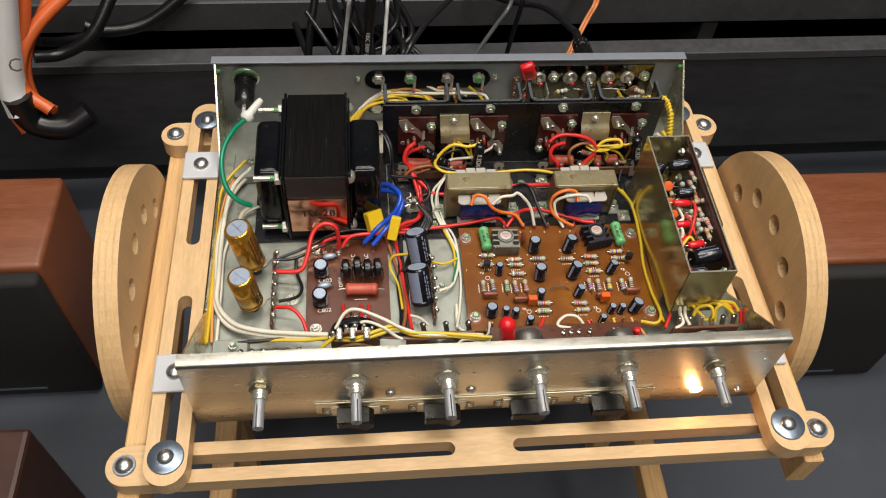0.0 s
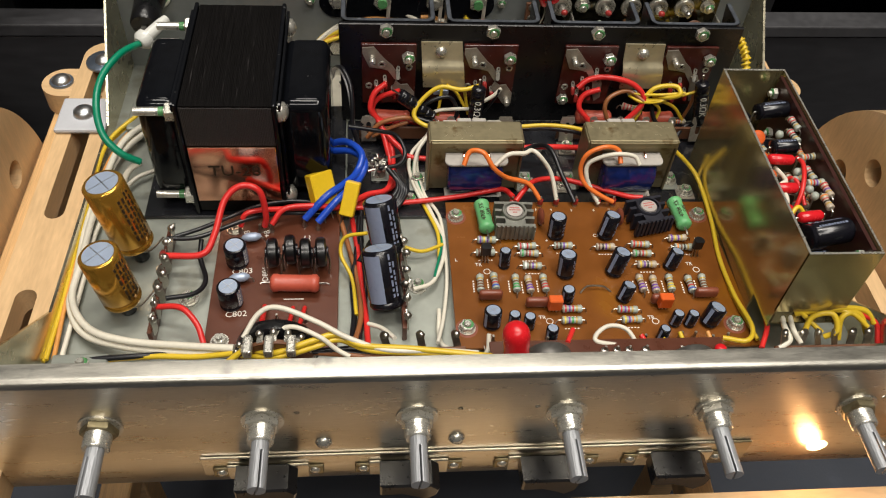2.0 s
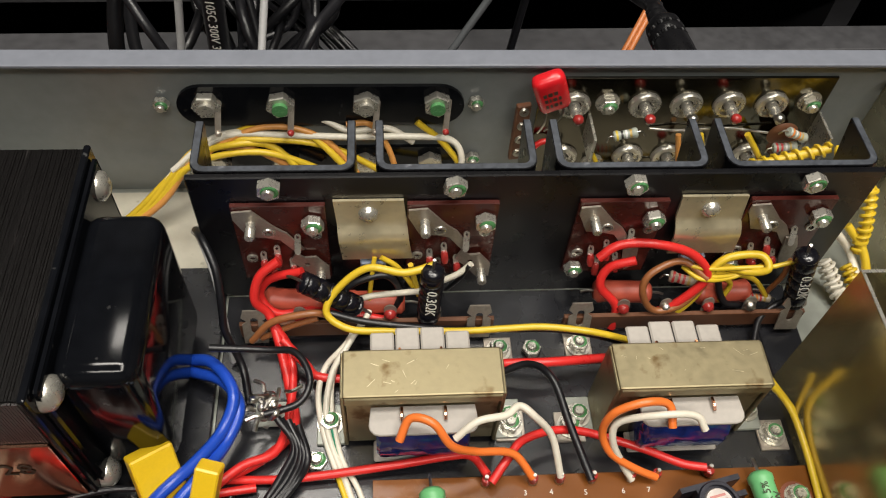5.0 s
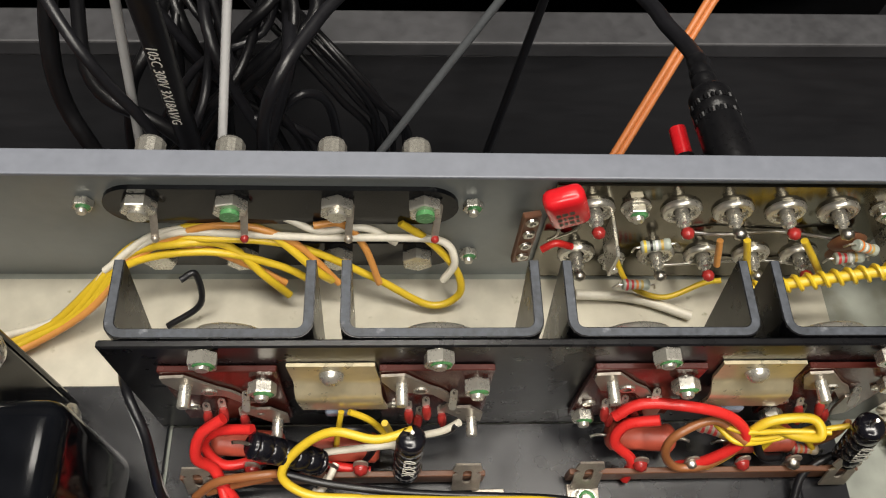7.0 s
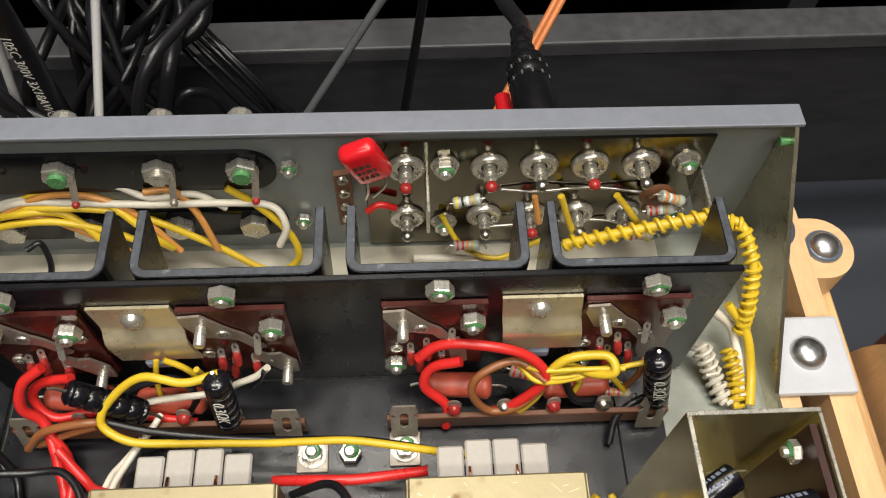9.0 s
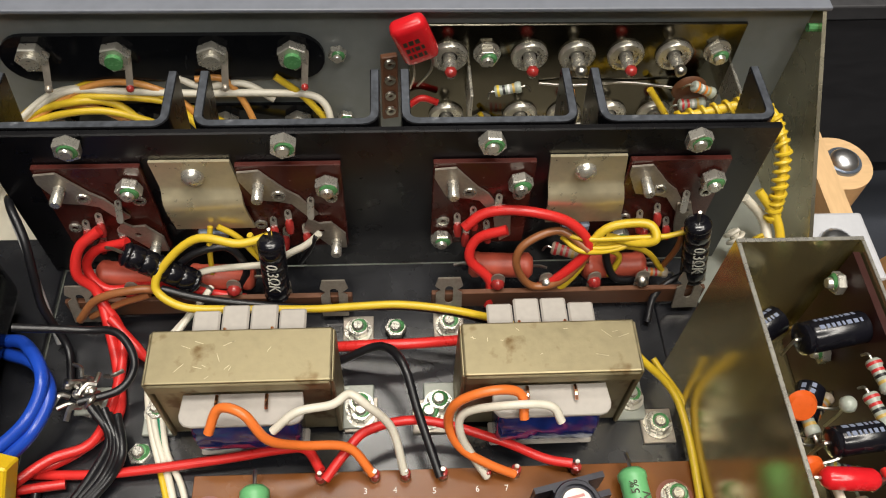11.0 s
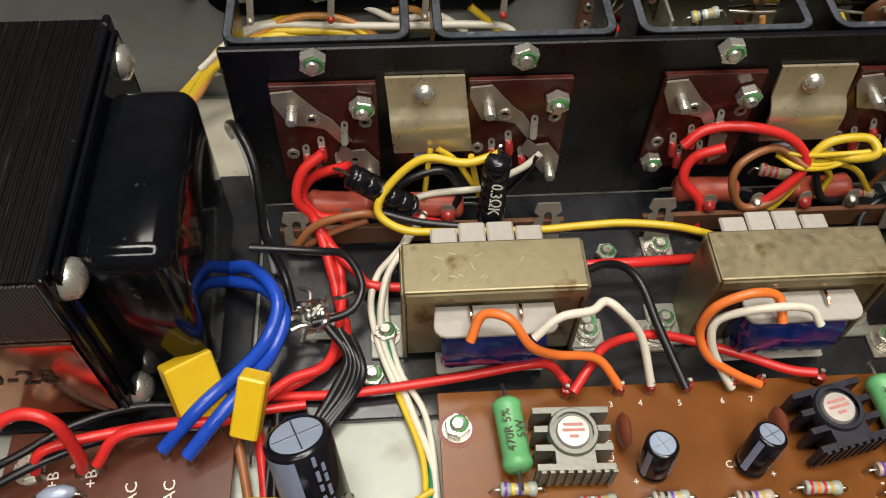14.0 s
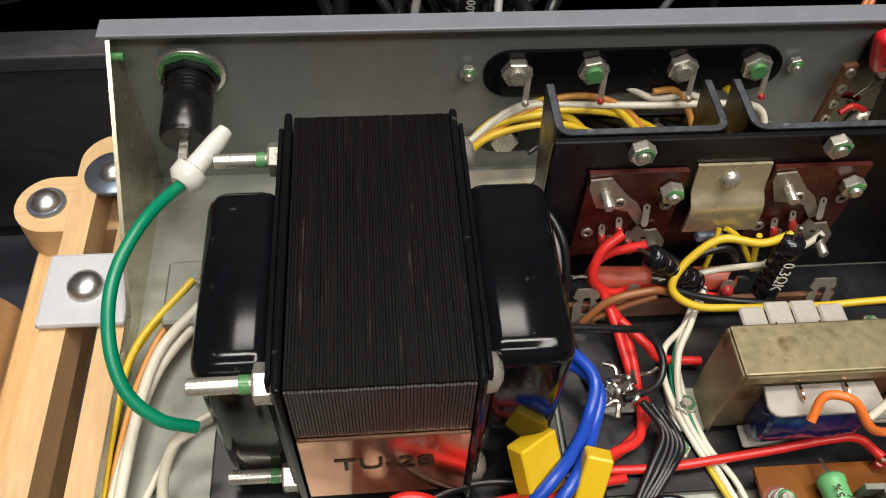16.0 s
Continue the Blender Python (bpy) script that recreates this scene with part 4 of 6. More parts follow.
for x, y in ((24, 95.5), (122.8, 97.8)):
    tr = thing("small_transistor", "small black plastic transistor on long leads", "transistor", x, y, PZ)
    body = slab([(2.4 * math.cos(math.radians(a)), 2.4 * math.sin(math.radians(a))) for a in range(-40, 221, 20)], 5.0, 0.2)
    part("body", body, M_PLASTIC, tr, "", at(0, 0, 5))
    for s in (-1.2, 0, 1.2):
        part("lead", tube([(s, 0, 5.2), (s, -0.6, 2), (s * 1.4, -1.4, 0)], 0.35, 6, 3), M_SOLDER, tr)


def finned(x, y, turn, material, label):
    ob = thing("finned_heat_sink", label, "heat sink", x, y, PZ, 0, 0, turn, "finned heat sinks on the board")
    out = []
    w = 9.0
    for k in range(4):
        y0 = -8.4 + k * 4.6
        out += [(w - 4.4, y0), (w, y0), (w, y0 + 1.5), (w - 4.4, y0 + 1.5)]
    right = out[:]
    left = [(-a, b) for a, b in right][::-1]
    part("fin_block", slotted(right + left, [ring(0, 0.6, 4.0, 24)], 9), material, ob, "", at(0, 0, 1.5))
    slots = bmesh.new()
    for k in range(9):
        block(-8.2 + k * 2.05, -7.1 + k * 2.05, -9.0, -8.35, 1.5, 10.3, bm=slots)
    part("front_ribs", slots, material, ob)
    part("hub", lathe([(4.7, 8), (5.9, 8), (5.9, 11.2), (5.6, 11.6), (4.7, 11.6)], 28), material, ob, "round hub of the heat sink", at(0, 0.6, 0), True)
    part("transistor_can", lathe([(0, 2), (4.1, 2), (4.1, 10.6), (3.7, 11.4), (0, 11.5)], 24), M_CANTOP, ob, "metal can transistor with red stamp", at(0, 0.6, 0), True)
    mk = bmesh.new()
    for k, (wd, yy) in enumerate(((4.6, 1.2), (5.2, -0.2), (2.0, -1.7))):
        block(-wd / 2, wd / 2, yy, yy + 0.7, 11.52, 11.6, bm=mk)
    part("stamp", mk, mat("pink_stamp", (0.50, 0.20, 0.18), 0.5), ob, "unreadable red stamp", at(0, 0.6, 0))
    return ob


finned(39, 115.5, -2, M_FINGREY, "grey finned heat sink round a metal can transistor")
finned(103.5, 118, 12, M_FINBLACK, "black finned heat sink round a metal can transistor")

# ---- tone control board behind the front panel ----
tone = thing("tone_control_board", "dark brown control board behind the front panel", "circuit board", 68, 29, 22)
part("board", block(-48, 49, -15, 15.5, -1.6, 0, 0.2), M_PCB_DARK, tone)
print_on(tone, "L OUT", 4.2, 9, 3.5, 0.08)
print_on(tone, "R-IN", 3.4, 34, 10, 0.08)
for x in (-2, 3, 8, 15):
    part("pin", lathe([(0, 0), (1.5, 0), (1.5, 2.6), (0.6, 3), (0.5, 5), (0, 5)], 10), M_SOLDER, tone, "wire pin", at(x, 8.5, 0), True)
part("bracket", block(-48, 49, -16.5, -15.2, -18, 6), M_STEEL, tone)
for x, zc in ((42, 25), (102, 21)):
    cn = thing("potentiometer_body", "round grey metal potentiometer body behind the front panel", "potentiometer", x, 28, zc, group="potentiometer bodies")
    part("can", turned(lathe([(0, -9), (9.6, -9), (10.2, -8.2), (10.2, 3), (9.4, 3.4), (9.4, 7), (8.6, 8), (0, 8)], 32), "y"), M_DULL, cn, smooth=True)
    part("tag", block(-6, 6, -9.6, -8.6, -12, 10), M_STEEL, cn)
for x, y, z, h, r in ((29.2, 29, 22.1, 27, 5.4), (72, 20, 22.1, 8, 3.2), (113, 34, 22.1, 7, 2.4)):
    rc = thing("dipped_capacitor", "glossy red dipped capacitor standing on the control board", "capacitor", x, y, z, -10, -6, 0)
    part("body", lathe([(0, 0), (r * 0.6, 0.4), (r, h * 0.2), (r * 0.92, h * 0.55), (r, h * 0.78), (r * 0.94, h * 0.87), (r * 0.76, h * 0.94), (r * 0.42, h * 0.985), (0, h)], 20), M_REDFILM, rc, smooth=True)
    part("lead", tube([(0, 0, 0.5), (0, 0, -2)], 0.4, 6, 2), M_SOLDER, rc)
resistor(83, 25, 24.5, 8.6, 1.8, 0, M_RESBODY, ("blue", "violet", "black", "gold"), "pale blue resistor on the control board", "resistors on the control board")
resistor(51, 45.5, 14.5, 8.6, 1.9, 8, M_RESBODY, ("green", "blue", "orange", "gold"), "pale green resistor behind the control board", "resistors on the control board")

# ---- rotary selector and jack parts behind the front ----
sel = thing("selector_switch", "black round selector switch with plated tags behind the front", "switch", -65, 38, 18)
part("shroud", turned(lathe([(0, 5), (14.6, 5), (16.4, 6), (16.6, 8), (15.6, 11), (12, 12), (0, 12)], 32), "y"), M_PLASTIC, sel, "black moulded shroud", smooth=True)
part("wafer", turned(lathe([(0, 0), (15.2, 0), (15.2, 1.8), (0, 1.8)], 32), "y"), M_TAGBROWN, sel, "brown wafer")
part("wafer", turned(lathe([(0, -9), (15.2, -9), (15.2, -7.4), (0, -7.4)], 32), "y"), M_TAGBROWN, sel, "brown wafer")
part("frame", block(-17.5, 17.5, -14, -10.5, -12, 10, 1.0, 2), M_DULL, sel, "grey metal frame")
for k in range(9):
    a = math.radians(10 + k * 20)
    part("tag", block(-1.3, 1.3, -0.5, 4.6, -0.35, 0.35, 0.2), M_CHROME, sel, "plated tag", at(15.2 * math.cos(a), 1.4, 15.2 * math.sin(a), 0, 90 - math.degrees(a), 0))
    part("solder", lathe([(0, 1.6), (1.1, 1.2), (1.6, 0.2), (1.2, -0.8), (0, -1.2)], 8), M_SOLDER, sel, "solder blob", at(16.0 * math.cos(a), 4.6, 16.0 * math.sin(a)), True)
for x in (-9.5, -1.5, 7.0):
    part("clip", block(x - 1.8, x + 1.8, -5, 3, 12.5, 16.8, 0.8, 2), M_CHROME, sel, "bright contact clip")
for x, label in ((-118, "balance control with brown tag wafer behind the front"), (-11, "mode switch with tinned tags behind the front"), (160, "volume control with rows of solder tags behind the front")):
    vt = thing("rotary_control", label, "potentiometer", x, 32 if x < -100 else 44 if x < 0 else 37, 5 if x < -100 else 9 if x < 0 else 15)
    part("wafer", block(-22, 22, 0, 2, -8, 8, 0.4), M_TAGBROWN, vt, "brown wafer")
    part("body", turned(lathe([(0, -12), (10, -12), (10.6, -11), (10.6, -1), (0, -1)], 28), "y"), M_DULL, vt, "metal can", at(0, 0, -4), True)
    for k in ((1, 3, 5) if -20 < x < 0 else range(6)):
        part("tag", slotted(stadium(0, -3, 6, 1.6, 6), [ring(0, 3.4, 0.7, 8)], 0.5), M_SOLDER, vt, "tinned tag", at(-18 + k * 7.2, 3, 9, 60, 0, random.uniform(-30, 30)))
        part("solder", lathe([(0, 1.6), (1.1, 1.2), (1.6, 0.2), (1.2, -0.8), (0, -1.2)], 8), M_SOLDER, vt, "solder blob", at(-18 + k * 7.2, 5, 12), True)
corner = thing("corner_tab", "folded zinc corner tab with a screw in the chassis", "bracket", -143, 40, 4)
part("tab", block(-11, 11, -6, 8, 0, 10, 0.6), M_ZINC, corner)
nut_on(corner, 2, 2, 10, 3.0, 2.2)
corner2 = thing("corner_tab", "folded zinc tab with a green lacquered screw", "bracket", -141, 196, 4)
part("tab", block(-10, 10, -11, 11, 0, 9, 0.8), M_ZINC, corner2)
nut_on(corner2, 2, 2, 9, 3.0, 2.2)

# ---- driver transformers ----


def driver_transformer(x0, x1):
    w = (x1 - x0) / 2
    ob = thing("driver_transformer", "small driver transformer in a tarnished steel strap with blue windings", "transformer", (x0 + x1) / 2, 152.3, 6, group="driver transformers")
    part("strap_top", block(-w, w, -7.2, 7.2, 32.8, 34, 0.5, 2), M_GOLD, ob, "tarnished strap")
    part("strap_front_edge", block(-w + 0.4, w - 0.4, -7.6, -6.8, 29.5, 33.2, 0.3), M_GOLD, ob)
    for s in (-1, 1):
        part("strap_side", block(s * w - 0.6, s * w + 0.6, -7.0, 7.0, 1.2, 33.2, 0.3), M_GOLD, ob)
        part("strap_foot", block(s * (w + 0.4) if s > 0 else -w - 9, s * (w + 9) if s > 0 else -w - 0.4, -6.5, 6.5, 0, 1.2, 0.3), M_ZINC, ob, "zinc foot")
        nut_on(ob, s * (w + 5), 0, 1.2, 3.2, 2.4, stud=2.6, washer=4.0)
    teeth = [(-6.0, 2)]
    for k in range(16):
        teeth += [(-6.0 + k * 0.75, 32.4), (-5.4 + k * 0.75, 32.4), (-5.35 + k * 0.75, 32.0)]
    core = slab(teeth + [(6.0, 2)], 2 * w - 1.6)
    part("core", core, M_GOLD, ob, "stack of laminations", at(-w + 0.8, 0, 0) @ pose(0, 0, 0, 90, 0, 90))
    for s in (-1, 1):
        part("bobbin_cheek", block(-w + 8, w - 8, min(s * 6.4, s * 13), max(s * 6.4, s * 13), 2.0, 3.2, 0.5), M_PAPER, ob, "white fibre cheek")
        n0, n1 = s * 6.3, s * (14.6 if s < 0 else 18.5)
        if s < 0:
            sheet = slab([(-w + 7.6, n0), (w - 7.6, n0), (w - 7.0, n1 + 3)] + [(w - 10 + 3 * math.cos(a), n1 + 3 + 3 * math.sin(a)) for a in (-0.5, -1.0, -1.57)] + [(-w + 10 + 3 * math.cos(a), n1 + 3 + 3 * math.sin(a)) for a in (-1.57, -2.1, -2.65)] + [(-w + 7.0, n1 + 3)], 1.2, 0.25)
            part("bobbin_top", sheet, M_PAPER, ob, "white fibre top with round corners", at(0, 0, 25.2, 3, 0, 0))
        else:
            for k in range(4):
                a0 = -w + 7.4 + k * (2 * w - 14.8) / 4
                part("bobbin_tab", block(a0 + 0.2, a0 + (2 * w - 14.8) / 4 - 0.2, n0, n1 - (1.5 if k in (0, 3) else 0), 25.4, 26.6, 0.5), M_PAPER, ob, "white fibre tab between slits")
        coil = turned(lathe([(0, -w + 9), (8.8, -w + 9), (10.2, -w + 10)] + [(10.4, -w + 10 + (2 * w - 20) * j / 14) for j in range(15)] + [(10.2, w - 10), (8.8, w - 9), (0, w - 9)], 40), "x")
        coil.transform(Matrix.Diagonal((1, 0.62, 1.05, 1)))
        for v in coil.verts:
            v.co += v.co.normalized() * random.uniform(-0.55, 0.35) * (abs(v.co.x) < w - 9.2)
        part("winding", coil, M_BLUETAPE, ob, "crumpled blue taped winding", at(0, s * 8.4, 14.2), True)
    for k in (-6, 6):
        part("copper_lead", tube([(k, -11.2, 26.9), (k, -9.5, 27.5), (k, -7.4, 27.2)], 0.45, 6, 3), M_COPPER, ob, "bare copper lead")
        part("copper_lead", tube([(k, 11.2, 26.9), (k, 9.5, 27.5), (k, 7.4, 27.2)], 0.45, 6, 3), M_COPPER, ob, "bare copper lead")
    scuff = bmesh.new()
    for k in range(11):
        x, y, ln, a = random.uniform(-w + 2, w - 2), random.uniform(-6, 6), random.uniform(0.6, 3.4), random.uniform(0, 3.1)
        join(scuff, block(-ln / 2, ln / 2, -0.06, 0.06, 34.02, 34.05), Matrix.Translation((x, y, 0)) @ Matrix.Rotation(a, 4, "Z"))
    part("scuffs", scuff, M_CLIP, ob, "bright scratches in the tarnish")
    return ob


driver_transformer(0.8, 45)
driver_transformer(76.8, 120.5)

# ---- output stage heat sink ----
sink = thing("output_heat_sink", "black folded sheet heat sink with output transistors", "heat sink", 59, 200, 4)


def sx(x):
    return x - 59


def channel(w, t, back, z0, z1, even=False):
    """A sheet folded into a U with round bends; its two webs taper towards the foot."""
    def arc(cx, cy, r, a0, a1):
        return [(cx + r * math.cos(math.radians(a0 + (a1 - a0) * k / 4)), cy + r * math.sin(math.radians(a0 + (a1 - a0) * k / 4))) for k in range(5)]
    outer = [(-w, back)] + arc(-w + 4, 4, 4, 180, 270) + arc(w - 4, 4, 4, 270, 360) + [(w, back)]
    inner = [(w - t, back)] + arc(w - 4, 4, 4 - t, 360, 270) + arc(-w + 4, 4, 4 - t, 270, 180) + [(-w + t, back)]
    loop = outer + inner
    bm = bmesh.new()
    low = [bm.verts.new((x, y if even or y < 4.1 else y * 0.45, z0)) for x, y in loop]
    top = [bm.verts.new((x, y, z1)) for x, y in loop]
    n, half = len(loop), len(outer)
    for k in range(n):
        bm.faces.new((low[k], low[(k + 1) % n], top[(k + 1) % n], top[k]))
    for k in range(half - 1):
        for r in (low, top):
            bm.faces.new((r[k], r[k + 1], r[n - 2 - k], r[n - 1 - k]))
    bmesh.ops.recalc_face_normals(bm, faces=bm.faces)
    return bm


part("upright", block(-101, 102, -0.2, 1.8, 2, 62.4, 0.4), M_BLACK_SHEET, sink, "black upright sheet")
part("foot", block(-98, 80, -71, -0.3, 0.2, 2.0, 0.3), M_BLACK_FOOT, sink, "black foot sheet on the floor")
part("foot", block(80.1, 94, -40, -0.3, 0.2, 2.0, 0.3), M_BLACK_FOOT, sink, "black foot sheet on the floor")
for x0, x1 in ((-41, 5.2), (11, 57.5), (63, 108.3), (113.8, 160)):
    w = (x1 - x0) / 2
    u = part("channel", channel(w, 2.4, 19.5, 12, 62.6), M_BLACK_SHEET, sink, "black folded channel heat sink", at(sx((x0 + x1) / 2), 1.9, 0))
    part("worn_edge", channel(w - 0.25, 1.9, 19.2, 62.62, 62.8, True), M_EDGE, u, "worn grey top edge", at(0, 0.25, 0))
    cap = lathe([(0, 0), (11, 0), (11, 6.5), (10, 7.6), (0, 7.6)], 28)
    part("transistor", turned(cap, "y"), M_CHROME, u, "round metal output transistor", at(0, 2.5, 38), True)
for k, (x0, x1) in enumerate(((-31, -4), (20, 47), (71, 98.5), (123.5, 150.5))):
    xm = (x0 + x1) / 2
    bd = part("socket_board", block(-13.6, 13.6, -1.6, 0, 18, 54.5, 0.2), M_BAKELITE, sink, "red-brown socket board", at(sx(xm), -0.4, -2.5))
    nut_on(bd, 9.7, -1.6, 48.0, 3.4, 3.0, (90, 0, 0), True, 2.6)
    if k >= 2:
        nut_on(bd, -10.6, -1.6, 22.5, 3.1, 2.6, (90, 0, 0), True, 2.6)
    upper = slotted([(-13.2, 52.8), (-7.6, 53.4), (-1.6, 45.5), (1.6, 42.5), (6.2, 34.5), (3.6, 33.0), (-0.6, 39.5), (-4.4, 40.6), (-9.8, 41.4), (-13.2, 49.5)], [ring(-3.6, 43.2, 1.1, 12)], 0.7)
    l = part("solder_lug", upper, M_LUG, bd, "large plated lug with a bent arm", at(0, -1.9, 0, 90, 0, 0))
    part("screw", lathe([(0, 0), (1.5, 0), (1.5, 5.2), (1.2, 5.6), (0, 5.6)], 14), M_CHROME, l, "threaded screw end", at(-8.3, 47.6, 0.6), True)
    part("eyelet", lathe([(1.1, 0.6), (2.1, 0.6), (1.9, 1.2), (1.1, 1.2)], 14), M_CHROME, l, "eyelet", at(-3.6, 43.2, 0))
    if k < 2:
        lower = slotted([(3.4, 33.6), (6.0, 31.2), (9.5, 31.6), (13.2, 26.0), (13.2, 19.5), (9.2, 19.2), (5.6, 24.5), (1.8, 29.5)], [ring(6.6, 27.6, 1.0, 12)], 0.7)
        l = part("solder_lug", lower, M_LUG, bd, "large plated lug", at(0, -2.8, 0, 90, 0, 0))
        part("screw", lathe([(0, 0), (1.5, 0), (1.5, 4.8), (1.2, 5.2), (0, 5.2)], 14), M_CHROME, l, "threaded screw end", at(10.4, 22.8, 0.6), True)
    else:
        lower = slotted([(3.0, 37.5), (6.6, 38.2), (8.6, 33.0), (9.4, 24.0), (6.4, 21.5), (4.6, 27.0)], [ring(6.0, 34.6, 0.9, 12)], 0.7)
        part("solder_lug", lower, M_LUG, bd, "bent plated lug", at(0, -2.8, 0, 90, 0, 0))
    for hx, hz, lean in ((-2.0, 33.5, 8), (4.6, 39.0, -6), (-6.4, 30.5, 4), (-3.6, 25.5, -10), (2.2, 27.0, 12)):
        pin = part("pin_tag", slotted(stadium(0, -3.8, 3.2, 0.95, 6), [ring(0, 2.1, 0.42, 8)], 0.4), M_CHROME, bd, "bright pin tag", at(hx, -3.4, hz, 62, 0, lean))
        if hx != 4.6:
            part("lacquer", lathe([(0, 2.1), (0.9, 1.7), (1.25, 0.4), (1.2, -1.6), (0.8, -2.4), (0, -2.6)], 10), M_FLUX, pin, "red lacquered joint", pose(0, -0.0022, 0.0006, 90, 0, 0), True)
    for hx, hz in ((10.2, 41), (-10.2, 29.5)):
        part("eyelet", turned(lathe([(0.9, 0), (1.8, 0), (1.7, 0.6), (0.9, 0.6)], 14), "y"), M_CHROME, bd, "eyelet", at(hx, -1.7, hz, 180, 0, 0))
for x in (-19, 33.4, 85.8, 139):
    nut_on(sink, sx(x), -0.3, 60.0, 3.6, 3.0, (90, 0, 0), True, 1.6)
for x in (8.5, 112):
    cl = thing("thermal_clip", "bent brass-coloured spring clip screwed to the heat sink", "clip", x, 199.6, 32)
    bm = bmesh.new()
    prof = [(0.0, 25), (0.0, 15.5), (-0.6, 13.8), (-2.0, 12.4), (-2.9, 10.8), (-3.2, 8.5), (-2.8, 4), (-2.2, -1)]
    rows = [[bm.verts.new((xx * (1 + 0.06 * (26 - z) / 26) + (26 - z) * 0.09, y + dy, z)) for y, z in prof] for xx in (-10.2, 10.2) for dy in (0, -0.9)]
    for k in range(len(prof) - 1):
        for a, b in ((0, 1), (1, 3), (3, 2), (2, 0)):
            bm.faces.new((rows[a][k], rows[b][k], rows[b][k + 1], rows[a][k + 1]))
    for k in (0, -1):
        bm.faces.new((rows[0][k], rows[1][k], rows[3][k], rows[2][k]))
    bmesh.ops.recalc_face_normals(bm, faces=bm.faces)
    part("blade", bm, M_CLIP, cl, smooth=True)
    part("screw", turned(lathe([(0, 2.6), (1.6, 2.3), (2.8, 1.2), (3.0, 0), (0, 0)], 16), "y"), M_CHROME, cl, "cross-headed screw", at(0, -1.0, 19.5, 0, 0, 180), True)
    part("sensor", block(-3, 5, -3.5, -0.5, -6, -2.5, 0.5), M_CAPTOP, cl, "clear sensor below the clip")

# emitter resistors and their tag strip
def facing(way):
    """Turns z along the way, with y kept towards the back."""
    z = way.normalized()
    x = Vector((0, 1, 0)).cross(z).normalized()
    return Matrix((x, z.cross(x), z)).transposed().to_4x4()


for (x0, y0, z0), (x1, y1, z1), r, marked in (((27.6, 187, 39), (26.6, 184.5, 14), 3.7, True), ((143.2, 188, 42), (148.5, 186, 16), 3.7, True), ((-12.5, 187, 34), (5.0, 185.5, 20), 3.5, False)):
    way = Vector((x0 - x1, y0 - y1, z0 - z1))
    er = power_resistor(0, 0, 0, way.length, r, (0, 0, 0), M_CAPBLACK, "ribbed black wire-wound resistor marked 0.3 ohm by the heat sink" if marked else "ribbed black wire-wound resistor leaning at the heat sink", ribs=6)
    er.matrix_basis = at((x0 + x1) / 2, (y0 + y1) / 2, (z0 + z1) / 2) @ facing(way)
    if marked:
        part("marking", words("0.3\u03a9K", 4.6, 0.1), M_WHITE_INK, er, "white printed 0.3 ohm K", Matrix.Rotation(math.radians(-8), 4, "Z") @ pose(0.0004, -0.00378, 0, 90, 0, 0) @ pose(0, 0, 0, 0, 0, -90))
for x, y in ((-16, 192.5), (10, 191), (92, 193), (126, 192)):
    power_resistor(x, y, 14.5, 19, 4.0, (0, 90, random.uniform(-6, 2)), M_REDBROWN_RES, "orange-red ceramic resistor lying behind the driver transformers")
for x0, x1, n in ((-33, 48, 6), (71, 152, 6)):
    ts = thing("tag_strip", "long brown tag strip with tinned lugs before the heat sink", "terminal strip", (x0 + x1) / 2, 183.5, 6, group="output tag strips")
    w = (x1 - x0) / 2
    part("strip", block(-w, w, -0.8, 0.8, 2, 9.5, 0.2), M_TAGBROWN, ts, "brown strip")
    for k in range(n):
        x = -w + 5 + k * (2 * w - 10) / (n - 1)
        if k in (0, n - 1):
            lug = slotted([(-3.8, -6), (3.8, -6), (3.8, 2), (2.2, 3.4), (4.0, 5), (3.2, 8), (-3.2, 8), (-4.0, 5), (-2.2, 3.4), (-3.8, 2)], [stadium(0, -2, 5, 1.2, 6)], 0.6)
            part("foot_lug", lug, M_LUG, ts, "plated mounting lug", at(x, -1.0, 8, 75, 0, 0))
        else:
            part("lug", slotted(stadium(0, -4, 7, 2.0, 8), [ring(0, 4, 0.9, 8)], 0.5), M_LUG, ts, "tinned lug", at(x, 1.2, 8, 80, 0, random.uniform(-20, 20)))
            part("solder", lathe([(0, 2.2), (1.5, 1.7), (2.2, 0.3), (1.6, -1), (0, -1.6)], 8), M_FLUX if k % 2 else M_SOLDER, ts, "lacquered joint", at(x, 1.2, 11), True)
resistor(138, 189, 15, 7.5, 1.6, -4, M_RESBEIGE, ("red", "orange", "red", "gold"), "small resistor bridging the output tag strip", "resistors at the output stage")
resistor(111, 193, 21, 9, 2.0, -20, M_RESBEIGE, ("red", "red", "red", "gold"), "small resistor hanging at the heat sink", "resistors at the output stage")
for x, y in ((49.5, 176), (76, 177), (69, 149), (50.5, 150), (132, 144)):
    sc = thing("floor_screw", "green lacquered screw and washer on the black foot sheet", "screw", x, y, 6, group="floor screws")
    part("plate", block(-4.5, 4.5, -5, 5, 0, 0.8, 0.2), M_LUG, sc, "dull plated tab")
    nut_on(sc, 0, 0, 0.8, 3.2, 2.2, stud=2.4, washer=4.0)
sc = thing("floor_screw", "green lacquered nut on the black foot sheet", "screw", 60.3, 176, 6, group="floor screws")
nut_on(sc, 0, 0, 0, 3.2, 2.2, stud=2.0)

